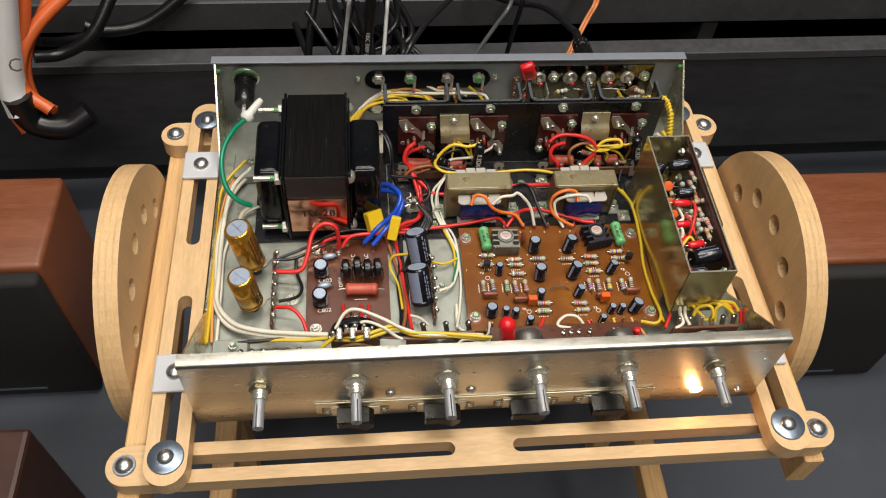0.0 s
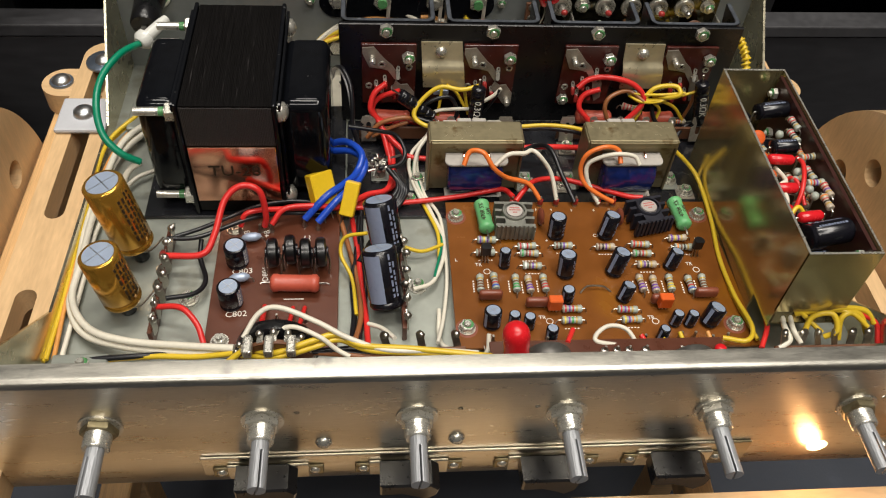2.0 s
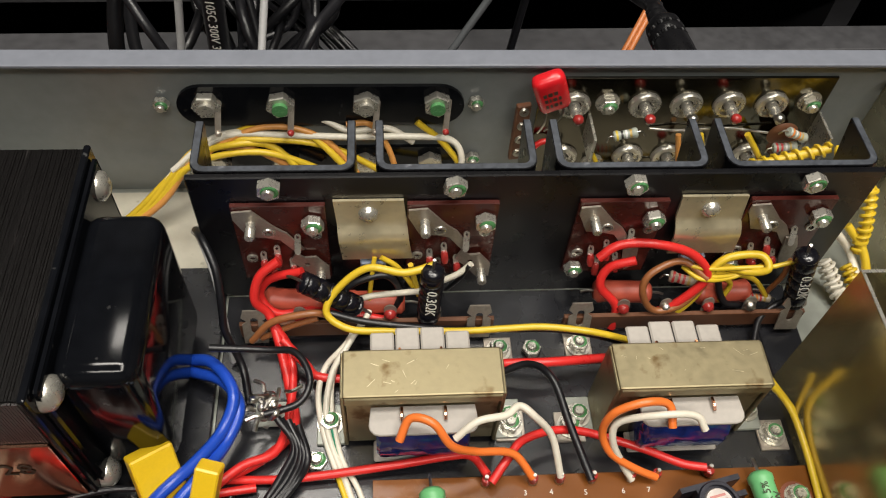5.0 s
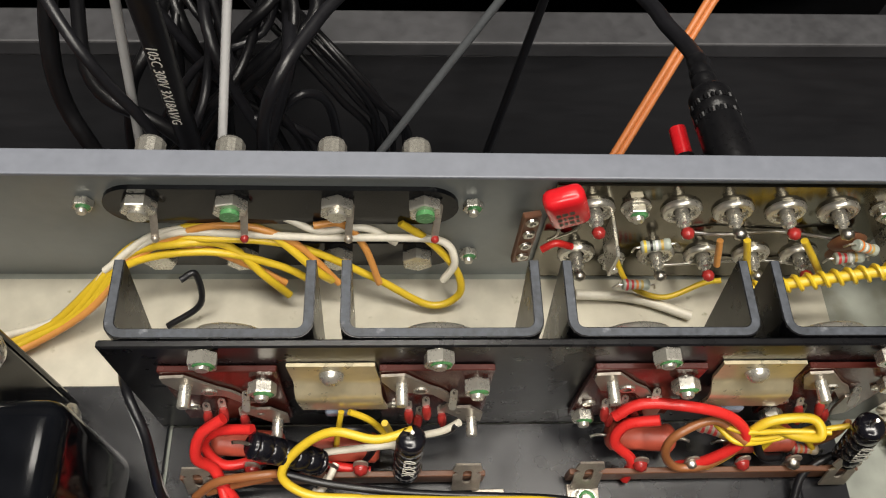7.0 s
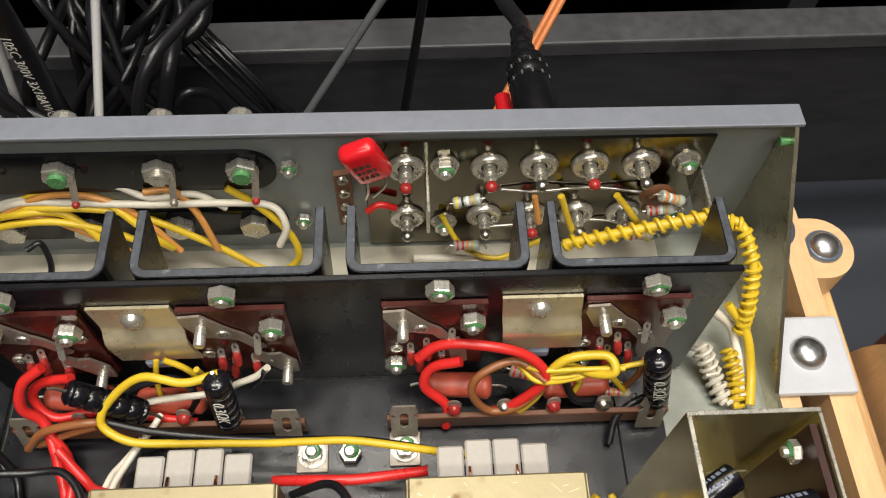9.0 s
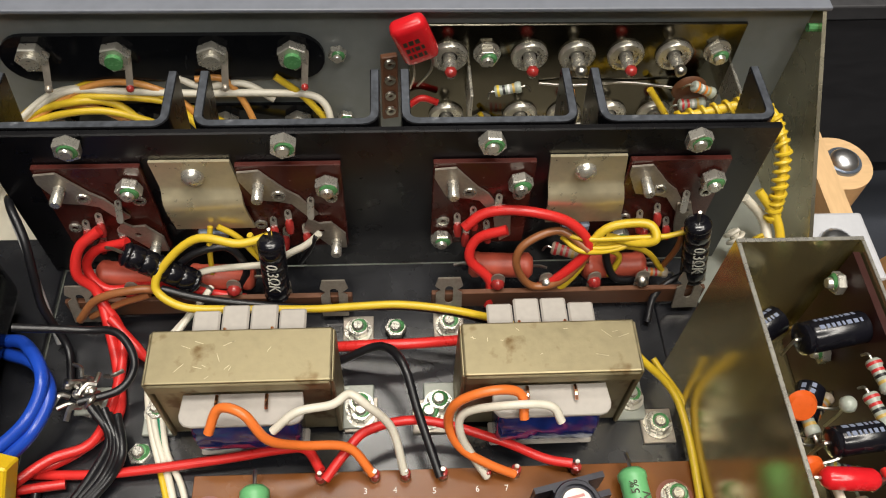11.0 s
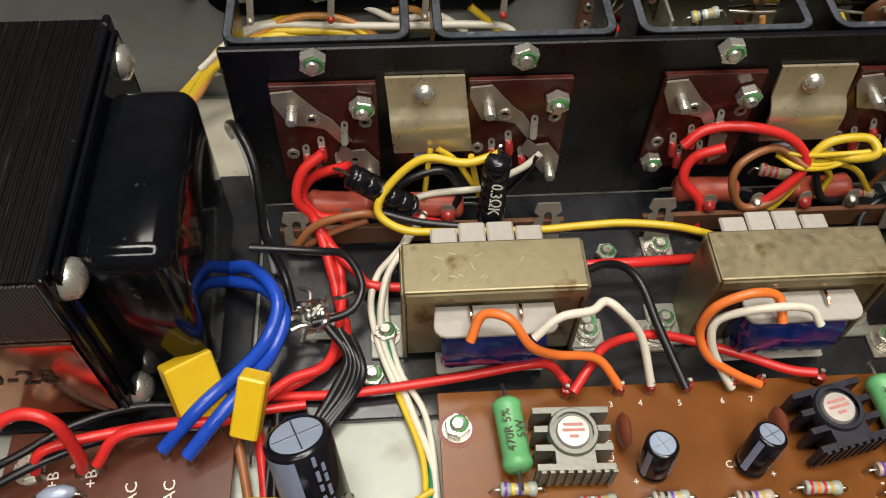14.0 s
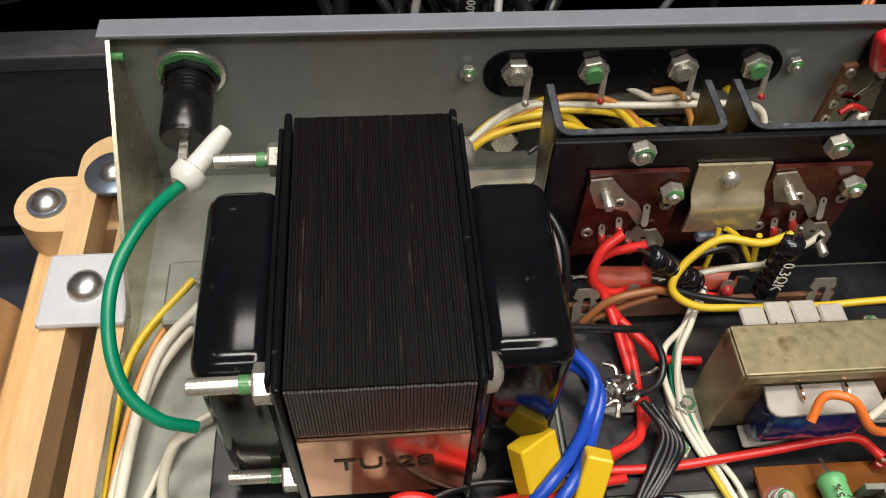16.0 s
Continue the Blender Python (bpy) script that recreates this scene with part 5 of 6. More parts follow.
# ---- back panel fittings ----
ter = thing("speaker_terminal_plate", "black oblong terminal plate with four large nuts on the back panel", "terminal", -6.5, 248.9, 47)
plate = slab([(x, y) for x, y in [(a, b) for b, a in stadium(0, -47.3, 47.3, 8.7, 12)]], 1.4)
part("plate", plate, M_BLACK_ENAMEL, ter, "black glossy insulator", at(0, 0, 0, 90, 0, 0))
for k, x in enumerate((-38.5, -14.8, 13.2, 36.8)):
    nut = part("nut", hexagon(4.8, 3.2), M_CHROME, ter, "large hexagon nut", at(x + 1.3, -1.4, 2.2, 90, 0, 0) @ pose(0, 0, 0, 0, 0, 12 * k))
    part("stud", lathe([(0, 0), (2.6, 0), (2.6, 4.6), (0, 4.6)], 14), M_GREENLOCK if k % 2 else M_CHROME, ter, "", at(x + 1.3, -1.4, 2.2, 90, 0, 0), True)
    lug = part("lug", slotted(stadium(0, -9.5, 3.0, 1.0, 8), [ring(0, -8.4, 0.45, 8)], 0.45), M_LUG, ter, "bent solder lug", at(x + 4.8, -3.6, 1.5, 68, 12, 14))
    part("solder", lathe([(0, 1.9), (1.3, 1.4), (1.8, 0.2), (1.3, -0.9), (0, -1.3)], 8), M_FLUX if k % 2 else M_LUG, lug, "lacquered joint", at(0, -8.6, 0.5) @ Matrix.Scale(0.7, 4), True)
ter2 = thing("speaker_terminal_plate", "black oblong terminal plate low on the back panel", "terminal", -6.5, 248.9, 20)
part("plate", slab([(a, b) for b, a in stadium(0, -47.3, 47.3, 6.9, 12)], 1.4), M_BLACK_ENAMEL, ter2, "black glossy insulator", at(0, 0, 0, 90, 0, 0))
for k, x in enumerate((-38.5, -14.8, 13.2, 36.8)):
    part("nut", hexagon(4.8, 3.2), M_CHROME, ter2, "large hexagon nut", at(x, -1.4, 0, 90, 0, 0) @ pose(0, 0, 0, 0, 0, 12 * k))
for x, z in ((-58.5, 48.5), (44.6, 48.5), (45.5, 21), (-56, 18)):
    sc = thing("panel_screw", "small green lacquered screw on the back panel", "screw", x, 248.9, z, 90, 0, 0, "screws on the back panel")
    nut_on(sc, 0, 0, 0, 2.8, 2.2, stud=3.0)
jack_plate = thing("phono_socket_plate", "plated steel plate with phono sockets on the back panel", "socket", 115, 248.9, 33)
part("plate", block(-49, 52, -1.2, 0, -28, 26, 0.3), mat("dark_mirror_plate", (0.13, 0.12, 0.095), 0.14, 1.0, 0.12, 20, 0.05, 300), jack_plate, "shiny plated plate")
for row, z in ((0, 14.2), (1, -11.5)):
    for x in (78.2, 102.6, 117.2, 132.3, 147.4):
        so = part("socket", turned(lathe([(2.4, 0), (5.6, 0), (5.7, 0.9), (5.0, 1.7), (4.0, 1.7), (3.8, 0.9), (2.4, 0.9)], 24), "y"), M_CHROME, jack_plate, "phono socket ring", at(x - 115, -1.2, z, 180, 0, 0), True)
        part("core", turned(lathe([(0, 0), (2.0, 0), (2.0, 5), (1.2, 5.6), (1.2, 9), (0, 9)], 12), "y"), M_CHROME, so, "centre pin", None, True)
        part("joint", lathe([(0, 1.8), (1.5, 1.3), (2.0, 0.2), (1.5, -0.9), (0, -1.5)], 8), M_FLUX if (x + row) % 2 < 1 else M_SOLDER, so, "lacquered joint", at(0, 8.5, -1.5), True)
for x, z in ((89.6, 48.2), (160.6, 48.4), (90, 18), (163, 22)):
    nut_on(jack_plate, x - 115, -1.2, z - 33, 3.4, 2.6, (90, 0, 0), True, 3.0, 4.2)
for x in (84.5, 167):
    part("earth_tag", block(x - 115 - 0.5, x - 115 + 0.5, -14, -1, -2, 10, 0.2), M_CHROME, jack_plate, "earth tag")
for x, z, t, c in ((96, 41, 14, ("yellow", "black", "white", "gold")), (97, 16, 0, ("red", "red", "orange", "gold")), (157, 40, -25, ("orange", "white", "orange", "gold")), (155, 34, 8, ("red", "red", "white", "gold")), (152, 20, 6, ("red", "red", "orange", "gold"))):
    r1 = resistor(x, 239.5, z, 8.2, 1.8, 0, M_RESBODY, c, "small resistor soldered across the phono sockets", "resistors at the phono sockets")
    r1.matrix_basis = at(x, 239.5, z, 0, -t, 0)
for x, z in ((154, 37), (156, 31)):
    di = thing("ceramic_capacitor", "tan ceramic disc capacitor at the phono sockets", "capacitor", x, 243, z)
    part("disc", turned(lathe([(0, -1.2), (4.4, -1.0), (5.4, 0), (4.4, 1.0), (0, 1.2)], 20), "y"), M_TAGBROWN, di, smooth=True)
rcap = thing("dipped_capacitor", "glossy red film capacitor on long leads by the back panel", "capacitor", 70.0, 241, 52.8, 4, -20, 6)
part("body", block(-5.4, 5.4, -3.0, 3.0, 0, 16, 2.4, 3), M_REDFILM, rcap, smooth="block")
for s in (-3, 3):
    part("lead", tube([(s, 0, 1), (s * 0.9 - 2, -1, -5), (s * 0.4 - 7, 1, -12)], 0.4, 6, 4), M_SOLDER, rcap)
mk = bmesh.new()
for row in range(3):
    xx = -3.0
    while xx < 2.2:
        ln = random.uniform(0.6, 1.5)
        block(xx, xx + ln, -3.1, -2.98, 3.8 + row * 2.7, 5.4 + row * 2.7, bm=mk)
        xx += ln + 0.5
part("print", mk, M_INK_BROWN, rcap, "unreadable black print")
ptag = thing("tag_strip", "short brown tag strip on the back panel", "terminal strip", 60, 243, 40, 0, 0, 10)
part("strip", block(-2.5, 2.5, -1, 1, -14, 12, 0.3), M_TAGBROWN, ptag)
for k in range(4):
    part("eyelet", turned(lathe([(0.8, 0), (1.8, 0), (1.6, 0.8), (0.8, 0.8)], 12), "y"), M_SOLDER, ptag, "eyelet", at(0, -1.1, -10 + 6.5 * k, 180, 0, 0))

fuse = thing("fuse_holder", "black fuse holder with a green lacquered nut on the back panel", "fuse holder", -140.8, 248.0, 51, 98, 0, 0)
part("ring", lathe([(0, 0), (10.2, 0), (10.2, 1.0), (9.6, 1.6), (0, 1.6)], 30), M_CHROME, fuse, "plated ring", smooth=True)
part("nut", lathe([(0, 1.6), (8.6, 1.6), (8.6, 4.2), (8.0, 4.6), (0, 4.6)], 8), M_PLASTIC, fuse, "black ring nut")
part("lacquer", lathe([(0, 1.5), (8.8, 1.5), (9.0, 2.6), (0, 2.8)], 20), M_GREENLOCK, fuse, "green lacquer", at(0, 1.2, 0))
part("barrel", lathe([(0, 4), (6.6, 4), (6.6, 11), (7.0, 11.4), (7.0, 24), (6.2, 25.2), (0, 25.2)], 28), M_PLASTIC, fuse, "black barrel", smooth=True)
for k in range(4):
    part("thread", lathe([(6.5, 5 + k * 1.4), (7.2, 5.5 + k * 1.4), (6.5, 6.0 + k * 1.4)], 24), M_PLASTIC, fuse)
part("end_tag", block(-1.4, 1.4, -0.5, 0.5, 25, 32, 0.2), M_SOLDER, fuse, "tinned end tag")

# ---- screened preamplifier box ----
sbx = thing("screening_box", "open brass-coloured screening can with a circuit board inside", "shield can", 153.3, 106.5, 4)
part("left_side", block(-15.0, -14.0, -57, 57, 18, 64.5), M_SHIELD, sbx)
part("right_side", block(14.2, 15.0, -57, 57, 18, 64.5), M_SHIELD, sbx)
part("front_end", block(-15, 15, -57.2, -56.2, 28, 64.5), M_SHIELD, sbx)
part("back_end", block(-14, 14, 56.2, 57.2, 18, 64.5), M_SHIELD, sbx)
part("bottom", block(-14, 14, -56, 56, 18, 19), M_SHIELD, sbx)
part("support", block(-15.0, -14.0, -40, 57, 0, 18), M_SHIELD, sbx)
# Bright strips laid on the cut edges stand in for their highlight.
for x0, x1, y0, y1 in ((-15.0, -14.0, -56, 56), (14.2, 15.0, -56, 56), (-15, 15, -57.2, -56.2), (-15, 15, 56.2, 57.2)):
    part("rim", block(x0, x1, y0, y1, 64.52, 64.8, 0.1), M_CHROME, sbx, "cut edge with a bright strip for the light it catches")
# Board colour is set darker to stand in for shade inside the can.
part("board", block(12.2, 13.8, -54, 54, 20, 63), mat("shadowed_board", (0.035, 0.010, 0.008), 0.35, 0.0, 0.2, 30), sbx, "red-brown board on its edge, darkened for the shade in the can")
for y, z in ((50, 56), (40, 40), (-52, 57)):
    nut_on(sbx, 12, y, z, 2.8, 2.0, (0, -90, 0))




def lying_cap(x, y, z, length, r, turn, label):
    """A wrapped electrolytic lying on its side, with pale print along it."""
    ob = thing("electrolytic_capacitor", label, "capacitor", x, y, z, 0, 0, turn, "capacitors in the screening can")
    b = length / 2
    part("sleeve", turned(lathe([(0, -b), (r * 0.8, -b), (r, -b + 0.5), (r, -b * 0.80), (r * 0.9, -b * 0.74), (r, -b * 0.68), (r, b - 0.5), (r * 0.8, b), (0, b)], 24), "x"), M_CAPBLACK, ob, smooth=True)
    bars = bmesh.new()
    for row in range(2):
        a = math.radians(48 + row * 38)
        xx = -b * 0.55
        while xx < b * 0.7:
            ln = random.uniform(0.5, 1.3)
            join(bars, block(xx, xx + ln, -0.5, 0.5, -0.05, 0.05), Matrix.Rotation(a - math.pi / 2, 4, "X") @ Matrix.Translation((0, 0, r * 1.005)))
            xx += ln + 0.5
    part("print", bars, M_CAPSTRIPE, ob, "unreadable pale print")
    for k in (-1, 1):
        part("lead", tube([(k * b * 0.98, 0, 0), (k * (b + 1.0), 0, -0.5), (k * (b + 1.4), 0, -7)], 0.4, 6, 4), M_SOLDER, ob)
    return ob


for x, y, z, length, r, turn in ((157.5, 143, 61, 16, 3.7, 10), (155.0, 118.6, 60.5, 12, 3.2, 6), (155.6, 67.5, 60, 20, 5.2, 12), (150, 62, 50, 16, 4.2, 5), (152, 130, 50, 12, 3.2, 60), (149, 152, 46, 13, 3.6, 30), (157, 84, 48, 12, 3.2, -40)):
    lying_cap(x, y, z, length, r, turn, "black electrolytic capacitor lying on its side in the screening can")
for x, y, z, turn, ln in ((151, 110.4, 60.5, -4, 6.0), (147.6, 92.8, 60.5, 3, 4.8), (151.5, 76, 61, 9, 5.6), (147, 84, 54, 60, 5.0), (146, 60, 52, 80, 5.0)):
    rc = thing("dipped_capacitor", "glossy red tubular capacitor in the screening can", "capacitor", x, y, z, 0, 0, turn, "red capacitors in the screening can")
    part("body", turned(lathe([(0, -ln), (1.5, -ln * 0.95), (2.3, -ln * 0.75), (2.4, 0), (2.3, ln * 0.75), (1.5, ln * 0.95), (0, ln)], 16), "x"), M_REDFILM, rc, smooth=True)
    for k in (-1, 1):
        part("lead", tube([(k * ln * 0.97, 0, 0), (k * (ln + 1.4), 0, -0.4), (k * (ln + 1.8), 0, -7)], 0.4, 6, 4), M_SOLDER, rc)
for x, y, z, r in ((147.0, 127.3, 58, 3.6), (145, 113.8, 58, 2.8), (145.6, 104.1, 57, 2.8), (144, 122, 52, 3.0), (148, 98, 53, 3.0)):
    oc = thing("ceramic_capacitor", "orange ceramic capacitor in the screening can", "capacitor", x, y, z, random.uniform(35, 60), random.uniform(-20, 20), random.uniform(-20, 20), "orange capacitors in the screening can")
    part("body", lathe([(0, -1.6), (r * 0.8, -1.2), (r, 0), (r * 0.8, 1.2), (0, 1.6)], 16), M_ORANGE, oc, smooth=True)
    part("lead", tube([(r * 0.5, 0, 0), (r + 3, 0, 0.8), (r + 6, 0, -1)], 0.35, 6, 3), M_SOLDER, oc)
for x, y, z, t in ((164, 131.6, 62.5, -80), (161.4, 124.3, 61.5, -78), (163, 110.4, 62, 8), (160.5, 95, 61.5, 3), (163.6, 90.1, 62, -84), (161.3, 83.6, 61.5, -86), (163, 104, 58, -80), (164, 118, 57, -84), (158, 104, 55, 20), (156, 94, 52, 60)):
    resistor(x, y, z, 7.6, 1.7, t, M_RESBODY if t > -81 else M_RESBEIGE, (random.choice(["red", "brown", "orange"]), "red", random.choice(["violet", "black", "orange"]), "gold"), "small banded resistor in the screening can", "resistors in the screening can")
for x, y, z in ((155.5, 126, 61), (156, 103, 60), (158, 88, 60.5), (154, 99, 59), (157.5, 92.5, 60)):
    dc = thing("tantalum_capacitor", "tiny grey-green bead capacitor in the screening can", "capacitor", x, y, z, group="bead capacitors in the screening can")
    part("bead", lathe([(0, -2.0), (1.2, -1.6), (1.9, 0), (1.4, 1.4), (0, 2.0)], 12), M_RESBODY, dc, smooth=True)
    part("lead", tube([(0, 0, -1.8), (0.4, 0, -6), (0.2, 0, -12)], 0.35, 6, 3), M_SOLDER, dc)
for k in range(14):
    x, y, z = random.uniform(143, 162), random.uniform(58, 152), random.uniform(40, 54)
    resistor(x, y, z, 8.0, 1.7, random.uniform(-90, 90), random.choice([M_RESBODY, M_RESBEIGE]), (random.choice(["red", "brown", "orange", "yellow"]), "black", random.choice(["violet", "black", "orange"]), "gold"), "small banded resistor in the screening can", "resistors in the screening can")
wire("red wire crossing the screening can", "red", 1.0, (150, 84, 52), (154, 92, 61), (158, 104, 63), (159, 112, 60))
wire("white wire crossing the screening can", "white", 1.0, (143, 84, 54), (145, 94, 60), (149, 98, 60), (150, 110, 56))
wire("white wire crossing the screening can", "white", 1.0, (145, 82, 50), (147, 88, 58), (144, 94, 60), (142, 88, 56))
wire("yellow wire crossing the screening can", "yellow", 1.0, (144, 78, 54), (150, 84, 58), (154, 82, 55))
wire("red wire crossing the screening can", "red", 0.9, (146, 96, 52), (152, 101, 58), (154, 96, 60), (156, 88, 55))


def laced(label, colour, pts, core_r=1.5, coil_r=2.4, turns=12):
    """A bundle of wire with a lacing wound round it."""
    ob = tagged(part("laced_loom", tube(pts, core_r), W[colour], smooth=True), label, "wire")
    p = [Vector(q) for q in pts]
    seg = [(b - a).length for a, b in zip(p, p[1:])]
    path, n = [], turns * 8
    for k in range(n + 1):
        d = sum(seg) * k / n
        i = 0
        while i < len(seg) - 1 and d > seg[i]:
            d -= seg[i]
            i += 1
        way = (p[i + 1] - p[i]).normalized()
        side = way.cross(Vector((0.2, 0.9, 0.4))).normalized()
        up = way.cross(side)
        a = 2 * math.pi * turns * k / n
        path.append(p[i] + way * d + coil_r * (math.cos(a) * side + math.sin(a) * up))
    part("lacing", tube(path, 0.7, 6, 1), W[colour], ob, smooth=True)
    return ob


laced("yellow wire loom with spiral lacing by the phono sockets", "yellow", [(126, 233, 26), (143, 233, 32), (158, 233, 37), (167, 233, 40)], 1.6, 2.1, 12)
laced("yellow wire loom with spiral lacing at the heat sink end", "yellow", [(168, 232, 41), (175, 228, 42), (178, 218, 36), (178, 210, 26), (178, 206, 16)], 1.4, 2.0, 17)
laced("white wire loom with spiral lacing on the chassis floor", "white", [(165, 203, 16), (169, 196, 10), (172, 187, 7)], 1.6, 2.6, 8)
laced("yellow wire loom with spiral lacing on the chassis floor", "yellow", [(174, 202, 14), (176, 194, 10), (175, 186, 7)], 1.3, 2.2, 8)
cap = thing("wire_joint_cap", "clear nylon crimp cap joining the green wire to the fuse", "connector", -138, 205.5, 51)
turn = Vector((10, 15, 3)).to_track_quat("Z", "Y").to_matrix().to_4x4()
part("cap", lathe([(0, -2), (3.0, -2), (4.8, 0), (4.8, 3), (3.0, 4), (2.7, 14), (2.2, 18), (0, 19)], 16), M_NYLON, cap, "", turn, True)
for x in (-43.3, -21.8, 6.1, 29.5):
    bp = thing("binding_post", "clear and black screw terminal on the back of the amplifier", "terminal", x, 251.8, 49, -90, 0, 0, "binding posts")
    part("post", lathe([(0, 0), (5, 0), (5, 8), (3.4, 9), (3.4, 14), (0, 14)], 14), M_PLASTIC, bp, smooth=True)
    part("screw_cap", lathe([(3.0, 9), (4.1, 9.2), (4.1, 14.4), (3.6, 15.4), (0, 15.6)], 12), M_CHROME, bp, "bright plated cap")
plug = thing("phono_plug", "black phono plug with ribbed grip in the back of the amplifier", "plug", 117.2, 272, 51, -97, 0, 2)
plug.matrix_basis = plug.matrix_basis @ Matrix.Scale(0.87, 4)
grip = part("grip", lathe([(0, -20), (7.2, -20), (7.6, -18), (7.6, 2), (7.2, 3), (7.2, 5), (7.6, 5.5), (7.6, 8.5), (7.0, 9), (7.0, 11), (7.3, 11.6), (7.3, 15), (6.2, 17), (0, 17)], 28), M_PLASTIC, plug, "black ribbed grip", smooth=True)
for k in (3.8, 10.0):
    for a in range(36):
        part("knurl", block(-0.35, 0.35, -0.35, 0.35, k - 0.9, k + 0.9), M_ALU if a % 3 == 0 else M_PLASTIC, grip, "", at(7.2 * math.cos(a * math.pi / 18), 7.2 * math.sin(a * math.pi / 18), 0))
part("relief", lathe([(4.8, 17), (4.7, 19.6), (4.2, 20), (4.5, 22), (4.3, 24), (3.9, 24.4), (4.1, 26.4), (3.8, 29), (3.4, 29.4), (3.5, 34), (0, 34)], 18), M_PLASTIC, plug, "ribbed strain relief", smooth=True)
redp = thing("phono_plug", "red phono plug with a black grip behind the amplifier", "plug", 110.5, 273, 38, -88, 0, 4)
redp.matrix_basis = redp.matrix_basis @ Matrix.Scale(0.72, 4)
part("grip", lathe([(0, -10), (3.6, -10), (3.6, 12), (0, 12)], 18), M_REDFILM, redp, "red grip", smooth=True)
part("collar", lathe([(3.7, -16), (5.2, -16), (5.4, -4), (4.4, -2), (3.7, -2)], 18), M_PLASTIC, redp, "black collar", smooth=True)

# ---- wires inside the amplifier, and cables behind it ----
wire("thick red supply wire looping over the boards", "red", 1.5, (-117, 97, 16), (-101, 96, 18), (-96, 104, 22), (-92, 117, 30), (-85, 122, 34), (-77, 121, 32), (-75, 118, 20), (-76, 117, 13))
wire("thin black wire lying among the parts", "black", 1.0, (-115, 109, 15), (-104, 113, 16), (-90, 119, 18), (-79, 127, 16), (-65, 132, 14), (-46, 132, 12), (-29, 133, 8))
wire("thick red supply wire looping over the boards", "red", 1.4, (-73, 118, 13), (-67, 123, 18), (-54, 125, 18), (-41, 128, 14), (-29, 138, 12), (-19, 144, 10), (-16, 162, 9), (-17, 175, 12), (-22, 182, 18))
wire("thick red supply wire looping over the boards", "red", 1.3, (-87, 117, 13), (-83, 120, 19), (-67, 125, 16), (-49, 129, 12), (-25, 133, 8))
wire("thick blue mains wire beside the transformer", "blue", 1.8, (-48, 172, 14), (-39, 168, 19), (-31.5, 157, 21), (-34, 147, 18), (-40, 137, 20), (-48, 128, 21), (-58, 121, 13))
wire("thick blue mains wire beside the transformer", "blue", 1.8, (-47, 169, 12), (-36, 163, 17), (-30, 154, 18), (-33, 144, 16), (-38, 134, 19), (-44, 126, 19), (-52, 119, 13))
wire("red wire lying behind the amplifier board", "red", 1.3, (-35, 136, 7), (-14, 135, 9), (14, 137, 11), (30, 138, 14), (37, 137, 16), (41, 131, 17))
wire("red wire lying behind the amplifier board", "red", 1.3, (42, 129, 16), (47, 135, 18), (53, 141, 18), (67, 144, 16), (86, 139, 14), (98, 133, 15), (105, 131, 16))
wire("orange lead from a driver transformer", "orange", 1.2, (16, 135, 34), (19, 139, 39), (25, 137, 40), (30, 133, 34), (37, 134, 27), (48, 135, 22), (54, 130, 16))
wire("white lead from a driver transformer", "white", 1.1, (31, 135, 34), (37, 138, 38), (45, 140, 37), (49, 143, 36), (53, 141, 34), (59, 138, 26), (62, 130, 16))
wire("black wire arching down to the amplifier board", "black", 1.2, (45, 163, 14), (56, 164, 20), (62, 157, 24), (66, 144, 20), (71, 129, 15))
wire("orange lead from a driver transformer", "orange", 1.2, (91, 136, 34), (90, 141, 38), (83, 141, 40), (75, 140, 36), (73, 138, 28), (76, 134, 22), (83, 131, 18), (90, 129, 15))
wire("white lead from a driver transformer", "white", 1.1, (100, 135, 34), (97, 138, 37), (87, 138, 38), (77, 139, 32), (76, 136, 26), (80, 132, 18), (83, 129, 14))
wire("red wire lying behind the amplifier board", "red", 1.5, (40, 167, 14), (52, 166, 17), (63, 165.5, 18), (82, 168, 15))
wire("red wire lying behind the amplifier board", "red", 1.4, (-19, 177, 16), (-12, 170, 13), (-8, 167, 10), (4, 166, 9))
wire("yellow wire lying in front of the tag strips", "yellow", 1.1, (15, 176, 21), (28, 175.5, 21.5), (39, 175, 22), (51, 174.6, 23.7), (62, 174, 25), (74, 172, 25.5), (84, 171, 23), (93, 171, 18))
wire("black wire lying in front of the tag strips", "black", 1.1, (-4, 182, 23), (6, 180, 21), (22, 178, 20), (38, 177, 19), (54, 176, 20.5), (66, 175, 21.5), (78, 173, 21), (88, 172, 17))
wire("yellow wire looping at the output stage", "yellow", 1.2, (28, 189, 38), (19, 187, 37), (8, 189, 37), (-1, 186, 31), (-5, 181, 25), (2, 177, 21.5), (15, 176, 21))
wire("yellow wire looping at the output stage", "yellow", 0.9, (21, 192, 34), (22, 192, 28), (24, 191, 18))
wire("yellow wire looping at the output stage", "yellow", 0.9, (12, 195, 34), (17, 194, 30), (22, 192, 22))
wire("red wire looped at the output transistors", "red", 1.5, (-19, 193, 36), (-25, 190, 32), (-27, 186, 25), (-23, 184, 19), (-20, 176, 14), (-17, 164, 8), (-15, 151, 8), (-23, 142, 8), (-34, 136, 8))
wire("red wire looped at the output transistors", "red", 1.4, (-12, 191, 33), (-22, 192, 28), (-26, 190, 22), (-21, 186, 17), (-8, 188, 15), (17, 185, 12))
wire("red wire looped at the output transistors", "red", 1.5, (80, 193, 34), (86, 195, 38), (96, 194, 40), (109, 192, 37), (115, 188, 30), (108, 185, 20), (101, 185, 13))
